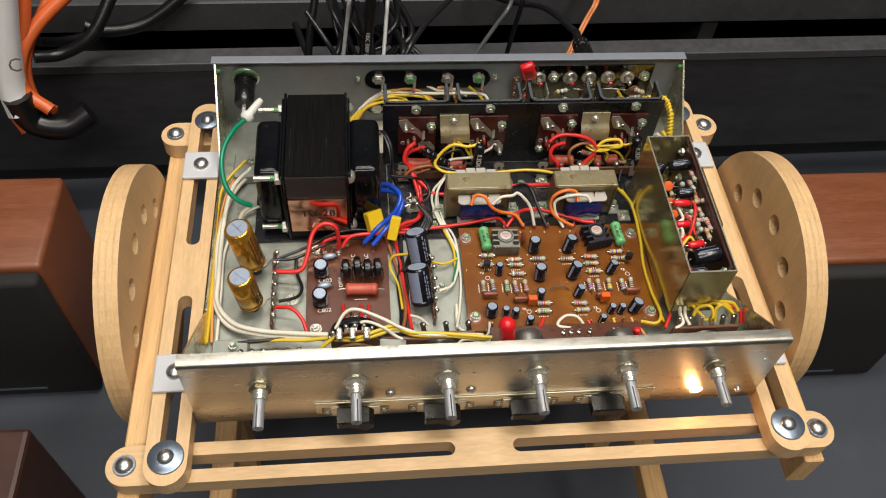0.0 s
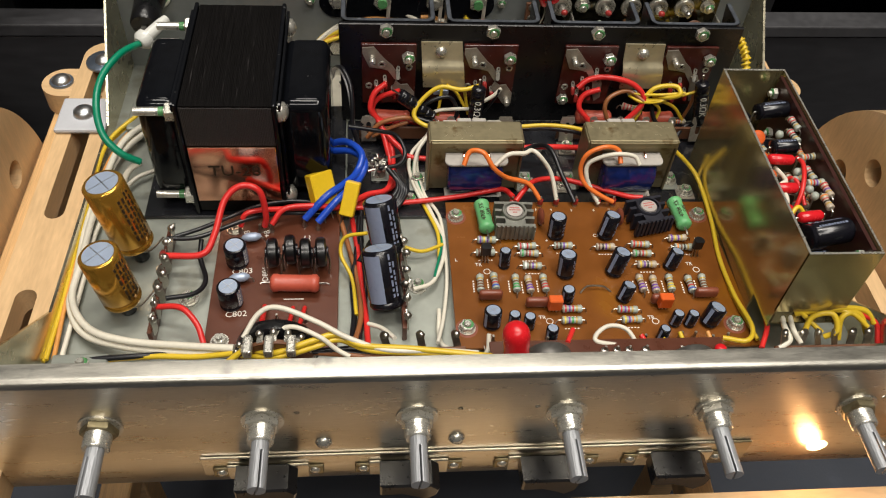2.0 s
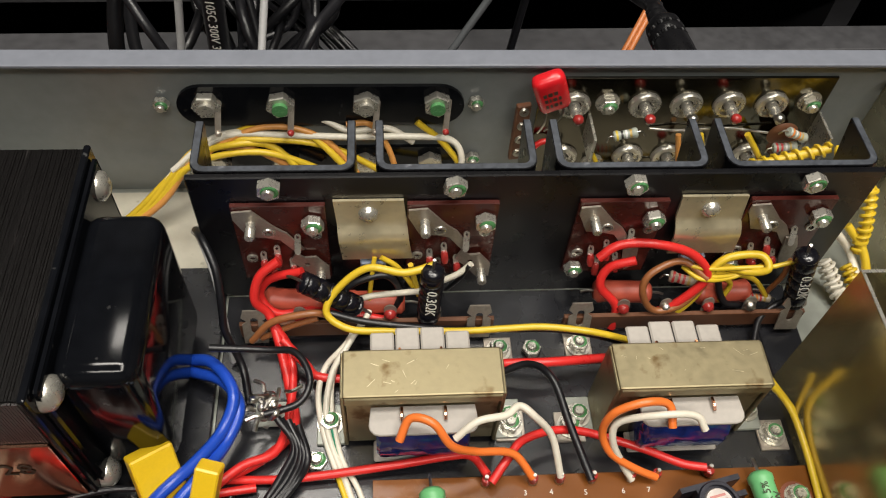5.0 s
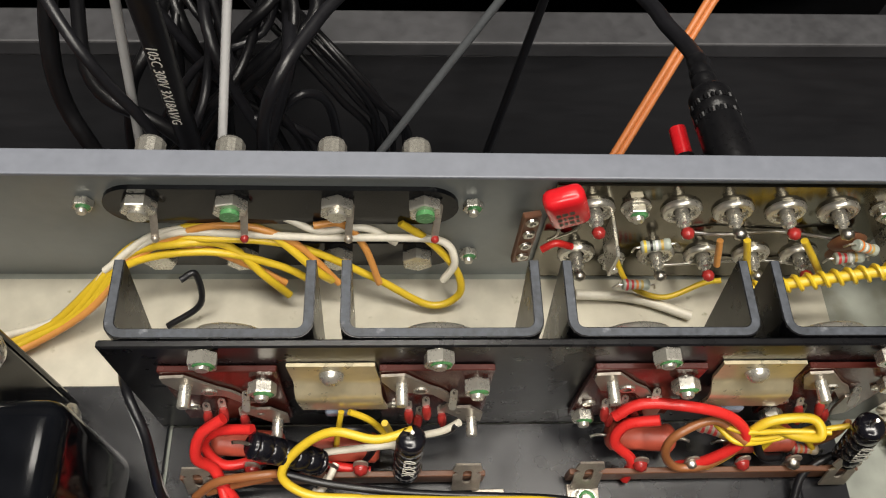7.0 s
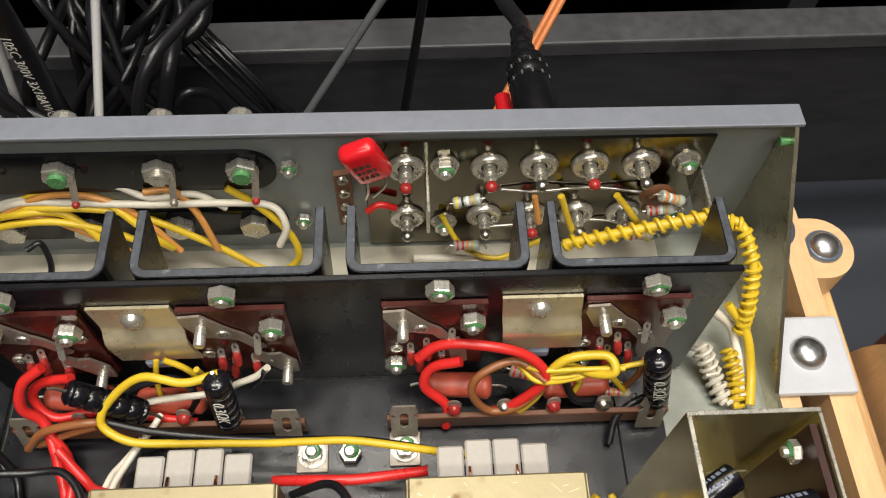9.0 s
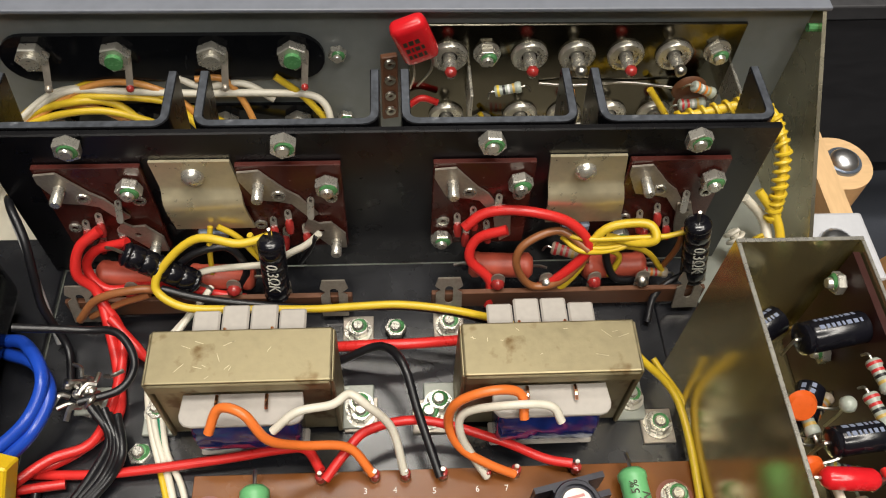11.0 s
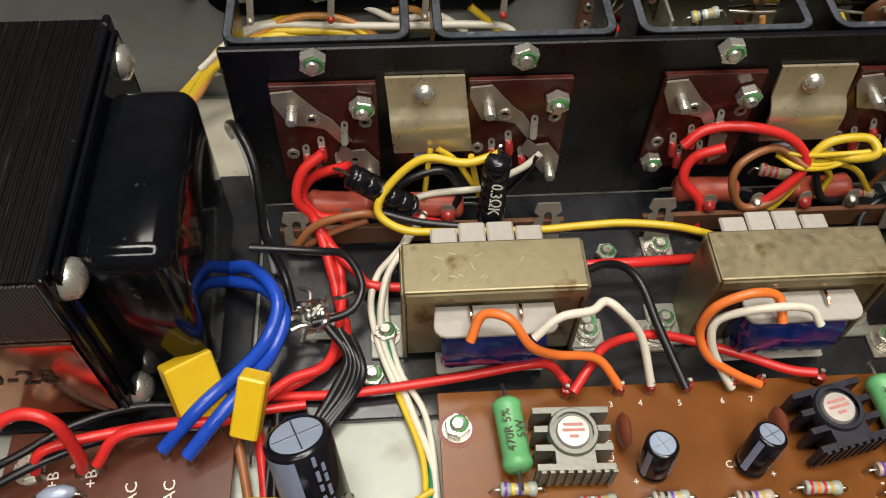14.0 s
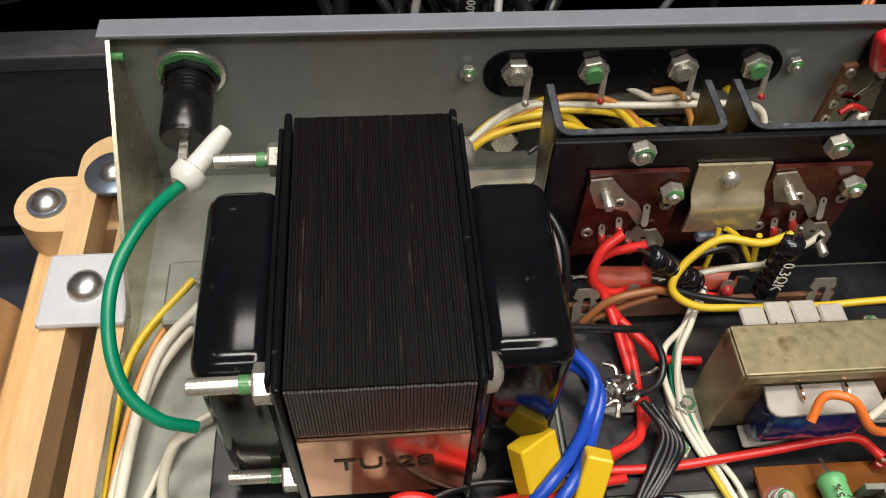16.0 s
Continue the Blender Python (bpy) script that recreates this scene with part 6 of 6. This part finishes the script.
wire("red wire looped at the output transistors", "red", 1.5, (92, 192, 34), (84, 192, 30), (82, 189, 24), (88, 186, 17), (88, 183, 8))
wire("brown wire coiled at the output transistors", "brown", 1.2, (115, 187, 30), (107, 192, 33), (97, 189, 31), (95, 186, 25), (100, 184, 17), (108, 184, 19), (115, 187, 27))
wire("yellow wire looping at the output stage", "yellow", 1.3, (107, 184, 12), (113, 186, 22), (116, 189, 31), (121, 191, 36), (131, 191, 37), (133, 187, 35), (128, 188, 32), (121, 192, 30))
wire("yellow wire looping at the output stage", "yellow", 0.9, (115, 189, 30), (125, 190, 28), (134, 191, 23), (140, 189, 16))
wire("yellow wire looping at the output stage", "yellow", 0.9, (121, 189, 28), (126, 190, 22), (124, 188, 15))
wire("yellow wire looping at the output stage", "yellow", 0.8, (107, 192, 32), (114, 189, 33), (125, 189, 33), (136, 188, 35))
wire("yellow wire looping at the output stage", "yellow", 0.8, (108, 192, 30), (113, 187, 30), (123, 188, 29), (133, 190, 33))
wire("yellow wire looping at the output stage", "yellow", 0.8, (109, 192, 31), (116, 188, 30), (127, 189, 30), (142, 190, 34))
wire("brown wire at the output transistors", "brown", 0.9, (142, 191, 34), (142, 190, 26), (140, 190, 16))
wire("yellow wire looping at the output stage", "yellow", 0.8, (10, 195, 34), (9, 192, 28), (8, 190, 18))
wire("white wire at the output transistors", "white", 1.0, (40, 192, 34), (36, 191, 30), (30, 191, 25), (25, 191, 18))
wire("thin black wire at the output transistors", "black", 0.7, (39, 191, 34), (37, 191, 28), (33, 193, 18))
wire("thin black wire lying among the parts", "black", 1.2, (125, 192, 29), (122, 191, 23), (125, 187, 16), (131, 187, 14))
wire("thin black wire lying among the parts", "black", 1.1, (135, 176, 8), (137, 182, 12), (141, 185, 15), (146, 187, 16))
wire("thin black wire lying among the parts", "black", 1.1, (-2, 189, 22), (5, 191, 27), (14, 192, 28), (18, 190, 20), (15, 187, 14))
wire("brown wire at the output tag strip", "brown", 1.2, (-29, 179, 12), (-22, 181, 20), (-10, 182, 23), (-4, 183, 20))
wire("brown wire at the output tag strip", "brown", 1.0, (-26, 180, 12), (-17, 181, 17), (-8, 182, 20))
wire("white wire crossing the ceramic resistors", "white", 1.0, (3, 188, 20), (9, 188, 23), (20, 189, 23), (26, 190, 22))
wire("white wire down beside a driver transformer", "white", 1.0, (8, 186, 17), (5, 180, 17), (-1, 174, 14), (-6, 170, 10), (-8, 161, 9), (-6, 149, 8), (-2, 137, 7))
wire("green and white wire beside a driver transformer", "green", 0.6, (-5, 166, 9), (-6, 156, 8), (-3, 143, 7), (3, 127, 7))
wire("thin white wire running down between the boards", "white", 1.0, (6, 183, 16), (1, 174, 16), (-4, 165, 13), (-5, 150, 9), (2, 130, 7), (7, 110, 7), (1, 88, 8), (-9, 81, 10))
wire("thin white wire running down between the boards", "white", 0.9, (3, 180, 15), (-2, 171, 13), (-4, 160, 10), (-1, 142, 8), (6, 126, 7), (7, 94, 7), (4, 69, 7), (0, 51, 12))
wire("thin white wire running down between the boards", "green", 0.6, (4, 180, 14), (-3, 170, 12), (-5, 158, 10), (1, 132, 7), (6, 114, 7), (1, 89, 9))
wire("thin white wire running down between the boards", "yellow", 0.9, (-6, 153, 8), (-2, 137, 7), (4, 118, 7), (4, 102, 7))
wire("green and yellow wire looping to a tag", "yellow", 0.9, (-14, 105, 12), (-4, 104, 9), (6, 109, 8))
wire("black wire of a loose bundle beside the transformer", "black", 1.15, (-19, 150, 18), (-14, 143, 14), (-18, 135, 10), (-24, 125, 8), (-27, 113, 8), (-33, 99, 8))
wire("black wire of a loose bundle beside the transformer", "black", 1.15, (-18, 150, 17), (-13, 142, 14), (-16, 135, 10), (-23, 125, 8), (-26, 113, 8), (-32, 99, 8))
wire("black wire of a loose bundle beside the transformer", "black", 1.15, (-16, 150, 16), (-12, 141, 14), (-15, 134, 10), (-22, 125, 8), (-25, 113, 8), (-30, 99, 8))
wire("black wire of a loose bundle beside the transformer", "black", 1.15, (-15, 149, 15), (-11, 140, 14), (-14, 134, 10), (-21, 125, 8), (-25, 113, 8), (-28, 98, 8))
wire("black wire of a loose bundle beside the transformer", "black", 1.15, (-13, 149, 14), (-10, 139, 14), (-13, 134, 10), (-20, 125, 8), (-24, 113, 8), (-27, 98, 8))
wire("black wire of a loose bundle beside the transformer", "black", 1.1, (-38, 167, 30), (-22, 168, 26), (-14, 169, 22), (-10, 163, 17), (-13, 156, 15), (-23, 152, 16))
wire("black wire of a loose bundle beside the transformer", "black", 1.2, (-47, 214, 24), (-45, 205, 36), (-41, 197, 42), (-37, 189, 38), (-36, 182, 29), (-36, 178, 20), (-32, 172, 9), (-29, 160, 8))
wire("grey wire down the end of the heat sink", "grey", 0.9, (-48, 215, 20), (-46, 206, 34), (-42, 198, 41), (-38, 189, 36), (-36, 181, 24), (-35, 174, 8))
wire("thick white wire running along the chassis wall", "white", 1.6, (-139, 193, 12), (-151, 174, 12), (-155, 140, 11), (-155, 98, 10), (-154, 78, 10), (-143, 61, 13), (-126, 53, 15), (-102, 48, 18), (-82, 45, 20))
wire("thick white wire running along the chassis wall", "white", 1.6, (-140, 190, 9), (-152, 168, 9), (-158, 130, 8), (-156, 92, 8), (-155, 76, 8), (-145, 60, 10), (-126, 52, 12), (-103, 47, 15), (-82, 44, 17))
wire("thick white wire running along the chassis wall", "white", 1.1, (-132, 160, 8), (-143, 151, 8), (-153, 123, 7), (-153, 86, 7), (-153, 51, 7))
wire("yellow wire running along the chassis wall", "yellow", 1.1, (-143, 199, 14), (-157, 178, 12), (-160, 154, 10), (-160, 114, 8), (-159, 79, 7), (-159, 50, 7))
wire("yellow wire running along the chassis wall", "yellow", 1.0, (-145, 199, 11), (-159, 174, 10), (-161, 147, 8), (-161, 108, 7), (-160, 72, 7), (-160, 49, 7))
wire("yellow wire running along the chassis wall", "amber", 1.0, (-144, 201, 9), (-155, 174, 8), (-159, 139, 7), (-158, 86, 7), (-156, 50, 7))
wire("green earth wire arching from the fuse holder", "green", 1.7, (-138, 206, 50), (-145, 191, 54), (-151, 176, 52), (-152, 162, 47), (-149, 151, 39), (-142, 146, 32), (-134, 146, 26))
wire("white wire joined to the green earth wire", "white", 1.5, (-134, 146, 26), (-140, 144, 22), (-144, 139, 14), (-145, 133, 8))
wire("white wire looping over the selector switch", "white", 1.1, (-77, 43, 30), (-71, 51, 35), (-63, 52, 37), (-48, 46, 35), (-36, 41, 31), (-21, 38, 27), (2, 39, 24), (15, 39, 22))
wire("white wire looping over the selector switch", "white", 1.0, (-68, 42, 30), (-59, 45, 34), (-48, 41, 33), (-41, 38, 28), (-36, 36, 26))
wire("yellow wire of the loom behind the front panel", "yellow", 1.3, (-86, 36, 20), (-76, 40, 26), (-65, 37, 28), (-51, 40, 31), (-41, 43, 31), (-31, 39, 29), (-11, 39, 26), (20, 36, 24))
wire("yellow wire of the loom behind the front panel", "yellow", 1.2, (-78, 39, 24), (-63, 36, 27), (-49, 39, 29), (-40, 42, 29), (-28, 38, 27), (-6, 38, 24), (17, 36, 22))
wire("yellow wire of the loom behind the front panel", "yellow", 1.2, (-138, 46, 12), (-115, 46, 14), (-97, 44, 16), (-79, 43, 20))
wire("dark wire of the loom behind the front panel", "black", 1.0, (-56, 41, 22), (-36, 41, 24), (-21, 40, 22), (-5, 40, 20))
wire("dark wire of the loom behind the front panel", "black", 1.0, (-55, 41, 22), (-36, 39, 24), (-21, 39, 22), (-5, 40, 20))
wire("dark wire of the loom behind the front panel", "brown", 1.0, (-53, 41, 22), (-36, 38, 24), (-21, 38, 22), (-5, 40, 20))
wire("dark wire of the loom behind the front panel", "black", 1.2, (-148, 46, 12), (-125, 46, 14), (-103, 47, 14), (-84, 44, 16))
wire("wire of the loom between the boards", "brown", 1.2, (-43, 131, 9), (-39, 114, 7), (-34, 91, 7), (-32, 69, 8), (-35, 49, 14))
wire("wire of the loom between the boards", "red", 1.3, (-37, 130, 8), (-34, 110, 7), (-32, 88, 7), (-30, 70, 7), (-29, 51, 12))
wire("wire of the loom between the boards", "black", 1.2, (-33, 127, 8), (-34, 108, 7), (-36, 88, 7), (-35, 70, 7), (-36, 51, 12))
wire("wire of the loom between the boards", "black", 1.2, (-32, 132, 8), (-32, 111, 6), (-30, 88, 6), (-32, 68, 7), (-33, 50, 12))
wire("yellow wire looping to a black capacitor", "yellow", 0.9, (-29, 104, 22), (-39, 105, 18), (-41, 100, 12), (-36, 89, 8), (-34, 69, 8))
wire("white stub wire by the tag strip", "white", 1.0, (-29, 63, 10), (-23, 59, 12), (-18, 51, 16))
wire("thick red supply wire looping over the boards", "red", 1.3, (-117, 70, 15), (-106, 67, 18), (-99, 60, 16), (-96, 53, 12))
wire("thin black wire lying among the parts", "black", 1.1, (-118, 107, 16), (-104, 108, 16), (-85, 118, 16), (-69, 125, 13), (-48, 127, 10))
wire("thin black wire lying among the parts", "black", 1.1, (-114, 75, 14), (-103, 80, 11), (-100, 89, 9), (-104, 102, 8), (-104, 110, 12))
wire("thick red supply wire looping over the boards", "red", 1.2, (-72, 58, 20), (-73, 73, 10))
wire("thick red supply wire looping over the boards", "red", 1.0, (-61, 56, 20), (-61, 72, 10))
wire("thick red supply wire looping over the boards", "red", 1.0, (-57, 55, 20), (-56, 72, 10))
wire("yellow wire of the knotted bundle at the volume control", "yellow", 1.3, (152, 54, 24), (159, 51, 30), (167, 50, 33), (178, 50, 31), (183, 47, 26))
wire("yellow wire of the knotted bundle at the volume control", "yellow", 1.2, (152, 44, 24), (155, 48, 30), (162, 47, 33), (164, 42, 28), (160, 42, 24))
wire("yellow wire of the knotted bundle at the volume control", "yellow", 1.2, (167, 42, 22), (167, 47, 31), (175, 48, 31), (180, 42, 22))
wire("yellow wire of the knotted bundle at the volume control", "yellow", 1.1, (163, 63, 18), (163, 52, 30), (171, 48, 32), (178, 44, 28))
wire("yellow wire of the knotted bundle at the volume control", "yellow", 1.1, (157, 67, 16), (154, 52, 26), (160, 44, 24))
wire("white wire at the volume control", "white", 1.2, (154, 68, 14), (145, 49, 24), (145, 41, 24), (140, 38, 22))
wire("white wire at the volume control", "white", 1.1, (157, 67, 14), (147, 46, 26), (149, 39, 24))
wire("red wire at the volume control", "red", 1.2, (146, 67, 12), (141, 52, 18), (135, 41, 18))
wire("red wire at the volume control", "red", 1.1, (176, 49, 30), (184, 47, 26), (185, 41, 20))
wire("yellow wire running along the screening can", "yellow", 1.1, (125, 157, 24), (136, 147, 16), (137, 120, 13), (134, 95, 13), (134, 72, 14), (135, 53, 17), (130, 45, 18), (121, 48, 16))
wire("yellow wire running along the screening can", "yellow", 0.9, (131, 159, 18), (140, 142, 12), (137, 110, 10), (134, 78, 12), (137, 48, 14))
wire("yellow wire of the loom by the back panel", "yellow", 1.3, (-94, 219, 8), (-82, 225, 9), (-67, 232, 14), (-53, 243, 27), (-36, 244, 33), (-24, 245, 30), (-14, 240, 20), (-8, 238, 12))
wire("yellow wire of the loom by the back panel", "yellow", 1.3, (-93, 222, 8), (-76, 229, 11), (-55, 242, 25), (-33, 248, 36), (-14, 247, 36), (1, 240, 24), (5, 240, 18))
wire("yellow wire of the loom by the back panel", "yellow", 1.2, (-95, 221, 8), (-72, 230, 12), (-50, 245, 30), (-28, 245, 34), (-5, 245, 30), (17, 241, 18), (34, 236, 9), (43, 238, 12), (42, 242, 20), (34, 245, 32), (25, 247, 40))
wire("yellow wire of the loom by the back panel", "amber", 1.1, (1, 246, 40), (9, 247, 39), (15, 244, 31), (19, 239, 18))
wire("yellow wire of the loom by the back panel", "amber", 1.2, (-95, 217, 8), (-79, 225, 9), (-63, 233, 16), (-50, 244, 28), (-34, 245, 30), (-19, 243, 22), (-9, 241, 14))
wire("yellow wire of the loom by the back panel", "yellow", 1.2, (-97, 219, 8), (-81, 227, 10), (-65, 233, 15), (-52, 241, 26), (-30, 243, 30), (-11, 243, 22), (0, 241, 14))
wire("yellow wire of the loom by the back panel", "amber", 1.1, (-97, 217, 8), (-78, 228, 10), (-58, 240, 22), (-36, 246, 35), (-20, 247, 38), (-5, 245, 32), (7, 240, 16))
wire("white wire of the loom by the back panel", "white", 1.2, (-92, 225, 10), (-73, 231, 12), (-55, 242, 26), (-39, 246, 35), (-20, 246, 35), (2, 245, 35), (23, 245, 35), (37, 245, 33), (41, 242, 26), (38, 240, 18))
wire("white wire of the loom by the back panel", "white", 1.1, (-59, 240, 24), (-44, 246, 34), (-28, 248, 36), (-10, 249, 40), (2, 246, 37), (15, 247, 37), (24, 245, 32))
wire("black wire stub by the back panel", "black", 1.0, (-38, 238, 22), (-34, 240, 22), (-34, 235, 12), (-44, 230, 7))
wire("bare wire linking the phono sockets", "bare", 0.5, (107, 247, 36), (118, 246, 36), (135, 247, 36), (153, 245, 35))
wire("bare wire linking the phono sockets", "bare", 0.5, (102, 245, 18), (118, 246, 18), (136, 247, 18), (154, 245, 18))
wire("green and yellow wire at the phono sockets", "yellow", 0.9, (89, 246, 24), (96, 241, 13), (107, 238, 10), (119, 241, 14), (124, 241, 16))
wire("thick white wire on the chassis floor", "white", 1.6, (80, 240, 8), (99, 239, 7), (116, 233, 7))
wire("yellow stub wire at the phono sockets", "yellow", 1.1, (125, 244, 36), (130, 241, 22), (133, 239, 18))
wire("yellow stub wire at the phono sockets", "yellow", 1.1, (142, 244, 36), (148, 242, 28), (155, 239, 18))
wire("orange stub wire at the phono sockets", "amber", 1.0, (117, 244, 36), (119, 241, 26))
wire("red stub wire by the tag strip", "red", 1.1, (66, 244, 30), (70, 245, 32), (75, 245, 30))
wire("thick yellow wire beside the heat sink", "yellow", 1.5, (173, 212, 24), (179, 205, 18), (181, 196, 10), (179, 186, 8))
wire("thick white wire beside the heat sink", "white", 1.5, (169, 211, 22), (177, 207, 14), (177, 189, 8))
wire("white wire loop on the amplifier board", "white", 1.0, (80, 42, 20), (65, 43, 22), (65, 47, 22), (71, 51, 22), (78, 49, 22), (83, 42, 18))
wire("white wire at the amplifier board edge", "white", 1.0, (21, 51, 18), (20, 45, 14), (15, 42, 12), (4, 43, 10), (0, 40, 10))
wire("white wire at the amplifier board edge", "white", 1.0, (2, 72, 7), (2, 54, 7), (14, 48, 8), (19, 42, 12))
wire("yellow wire at the amplifier board edge", "yellow", 1.0, (102, 50, 18), (104, 44, 16), (110, 41, 14))
wire("yellow wire at the amplifier board edge", "yellow", 1.0, (94, 47, 18), (98, 42, 16), (104, 42, 14))
wire("amber wire at the amplifier board edge", "amber", 1.0, (114, 50, 18), (116, 44, 16), (120, 43, 14), (123, 39, 12))
wire("red wire at the amplifier board edge", "red", 1.1, (85, 49, 18), (88, 44, 16))
wire("red wire at the amplifier board edge", "red", 1.1, (56, 51, 20), (52, 43, 22))
wire("thick orange cable hanging before the black shelf", "bright_orange", 6.2, (-295, 420, 14), (-335, 390, -10), (-353, 370, -31), (-358, 360, -61), (-338, 350, -77), name="cable", cat="cable")
wire("thick orange cable hanging before the black shelf", "bright_orange", 5.6, (-336, 400, 29), (-348, 380, -14), (-368, 365, -52), (-377, 360, -82), (-368, 350, -103), name="cable", cat="cable")
wire("thick orange cable hanging before the black shelf", "bright_orange", 4.5, (-314, 430, 19), (-350, 380, -33), (-355, 365, -73), (-337, 355, -82), name="cable", cat="cable")
wire("thick black cable lying on the black shelf", "dark", 6, (-273, 430, 1), (-297, 400, -31), (-326, 390, -45), (-347, 380, -40), name="cable", cat="cable")
wire("thick black cable lying on the black shelf", "dark", 6, (-217, 470, -34), (-262, 450, -58), (-298, 440, -60), (-317, 440, -53), name="cable", cat="cable")
wire("thick black cable lying on the black shelf", "dark", 4.5, (-296, 450, -65), (-330, 420, -55), (-347, 400, -40), name="cable", cat="cable")
wire("thick pale sleeved cable with a printed letter", "sleeve", 13, (-346, 380, 43), (-358, 370, -6), (-367, 360, -55), (-364, 350, -80), name="cable", cat="cable")
wire("thick dark cable curving below the sleeve", "dark", 13, (-363, 352, -61), (-358, 350, -90), (-330, 350, -98), (-309, 360, -90), name="cable", cat="cable")
def hanging(label, colour, r, top, low, name="cable"):
    """A cable running straight down behind the amplifier and back over the shelf at its upper end."""
    a, b = Vector(top), Vector(low)
    d = a - b
    pts = [b - d * 1.6, b - d * 0.7, b, (a + b) / 2, a, a + d * 0.28, a + d * 0.5 + Vector((0, 22, -12)), Vector((a.x + d.x * 0.8, 455, -30)), Vector((a.x + d.x, 560, -50))]
    return wire(label, colour, r, *[tuple(p) for p in pts], name=name, cat="cable")


BLACK_LEAD = "black cable hanging behind the amplifier"
hanging("thin pale grey cable hanging behind the amplifier", "grey", 1.75, (-34, 344, 27), (-39, 311, -10))
hanging("thin pale grey cable hanging behind the amplifier", "grey", 1.75, (-66, 330, 40), (-75, 323, -27))
hanging("thick black mains cable with white print behind the amplifier", "black", 4.4, (-48, 306, 65), (-55, 320, -32))
hanging("smoky grey cable hanging behind the amplifier", "smoke", 2.0, (69, 395, -23), (21, 362, -82))
hanging(BLACK_LEAD, "dark", 2.2, (88, 394, -22), (74, 388, -125))
wire(BLACK_LEAD, "black", 2.6, (30, 400, 10), (2, 358, 13), (-7, 341, 14), (-16, 324, 12), (-24, 316, -6), (-27, 316, -40), (-30, 320, -120), name="cable", cat="cable")
wire(BLACK_LEAD, "black", 2.2, (-100, 350, 30), (-86, 330, 20), (-76, 322, 4), (-66, 318, -20), (-60, 318, -90), name="cable", cat="cable")
wire(BLACK_LEAD, "dark", 3.4, (-92, 360, 40), (-99, 340, 10), (-100, 330, -14), (-92, 320, -40), (-88, 320, -100), name="cable", cat="cable")
wire(BLACK_LEAD, "black", 2.0, (-50, 380, 0), (-44, 362, -24), (-40, 350, -40), (-30, 345, -44), (-14, 348, -30), (-4, 356, -50), (-2, 360, -110), name="cable", cat="cable")
for k in range(17):
    x0, x1 = random.uniform(-100, -5), random.uniform(-95, 0)
    y0 = random.uniform(345, 400)
    wire("black cable in a tangled bundle behind the amplifier", random.choice(["dark", "dark", "black"]), random.uniform(1.7, 3.4), (x0 + random.uniform(-20, 10), y0 + 60, random.uniform(-40, -10)), (x0, y0, random.uniform(-30, 0)), ((x0 + x1) / 2 + random.uniform(-8, 8), y0 - 15, random.uniform(-60, -30)), (x1, y0 - 20, random.uniform(-100, -80)), (x1 + random.uniform(-15, 15), y0, -170), name="cable", cat="cable")
for k in range(7):
    x0 = random.uniform(-5, 20)
    wire("thin dark cable in a tangled bundle behind the amplifier", "dark", random.uniform(1.2, 2.0), (x0 - 50, 420, -40), (x0 - 25, 385, -35), (x0, 370, -60), (x0 + random.uniform(4, 22), 372, -95), (x0 + random.uniform(0, 18), 372, -170), name="cable", cat="cable")
for dx in (0, 2.7):
    hanging("orange twin speaker cable behind the amplifier", "twin_orange", 1.4, (142.5 + dx, 361, 12), (109.5 + dx, 316, -25))
wire("black cable of a phono plug", "black", 2.9, (118, 300, 47), (119, 315, 38), (116, 329, 33), (113, 345, 28), (104, 375, 16), (88, 430, -20), (40, 500, -50), name="cable", cat="cable")


def along(a, b, lift):
    """The place of print on a cable from a to b."""
    p, q = Vector(a), Vector(b)
    x = (q - p).normalized()
    z = Vector((0, -0.75, 0.66))
    z = (z - x * z.dot(x)).normalized()
    y = z.cross(x)
    m = Matrix((x, y, z)).transposed().to_4x4()
    m.translation = ((p + q) / 2 + z * lift) * MM
    return m


mains = [o for o in scene.objects if o.get("label", "").startswith("thick black mains cable")][0]
part("print", words("105C 300V 3X18AWG", 5.0, 0.1), M_WHITE_INK, mains, "white printed 105C 300V 3X18AWG", along((-48.6, 307, 58), (-53.5, 316.5, -12), 4.7))
sleeve = [o for o in scene.objects if o.get("label", "").startswith("thick pale sleeved cable")][0]
part("letter", words("C", 16, 0.1), M_INK_BROWN, sleeve, "black printed letter C", at(-343, 333.5, -10, 42, 0, 4))

earth = thing("earth_tag", "soldered earth tag with a cluster of wire ends", "terminal", -22, 156, 7)
part("tag", block(-5, 5, -4, 4, 0, 0.8, 0.2), M_ZINC, earth)
part("post", lathe([(0, 0.8), (2.4, 0.8), (2.0, 8), (0, 9)], 10), M_LUG, earth)
for k in range(11):
    x, y, z, a = random.uniform(-7, 5), random.uniform(-5, 4), random.uniform(6.5, 10), random.uniform(0, 6.28)
    part("strand", tube([(x, y, z), (x + 2.2 * math.cos(a), y + 2.2 * math.sin(a), z + random.uniform(0, 2)), (x + 5 * math.cos(a + 0.5), y + 5 * math.sin(a + 0.5), z + random.uniform(-1, 1))], random.uniform(0.55, 0.85), 6, 4), M_SOLDER, earth, "twisted tinned wire end", smooth=True)
for k in range(4):
    part("solder", lathe([(0, 1.2), (1.0, 0.9), (1.5, 0.1), (1.0, -0.7), (0, -1.0)], 8), M_SOLDER, earth, "solder blob", at(random.uniform(-5, 4), random.uniform(-3, 3), random.uniform(8, 10), random.uniform(-40, 40), random.uniform(-40, 40), 0), True)
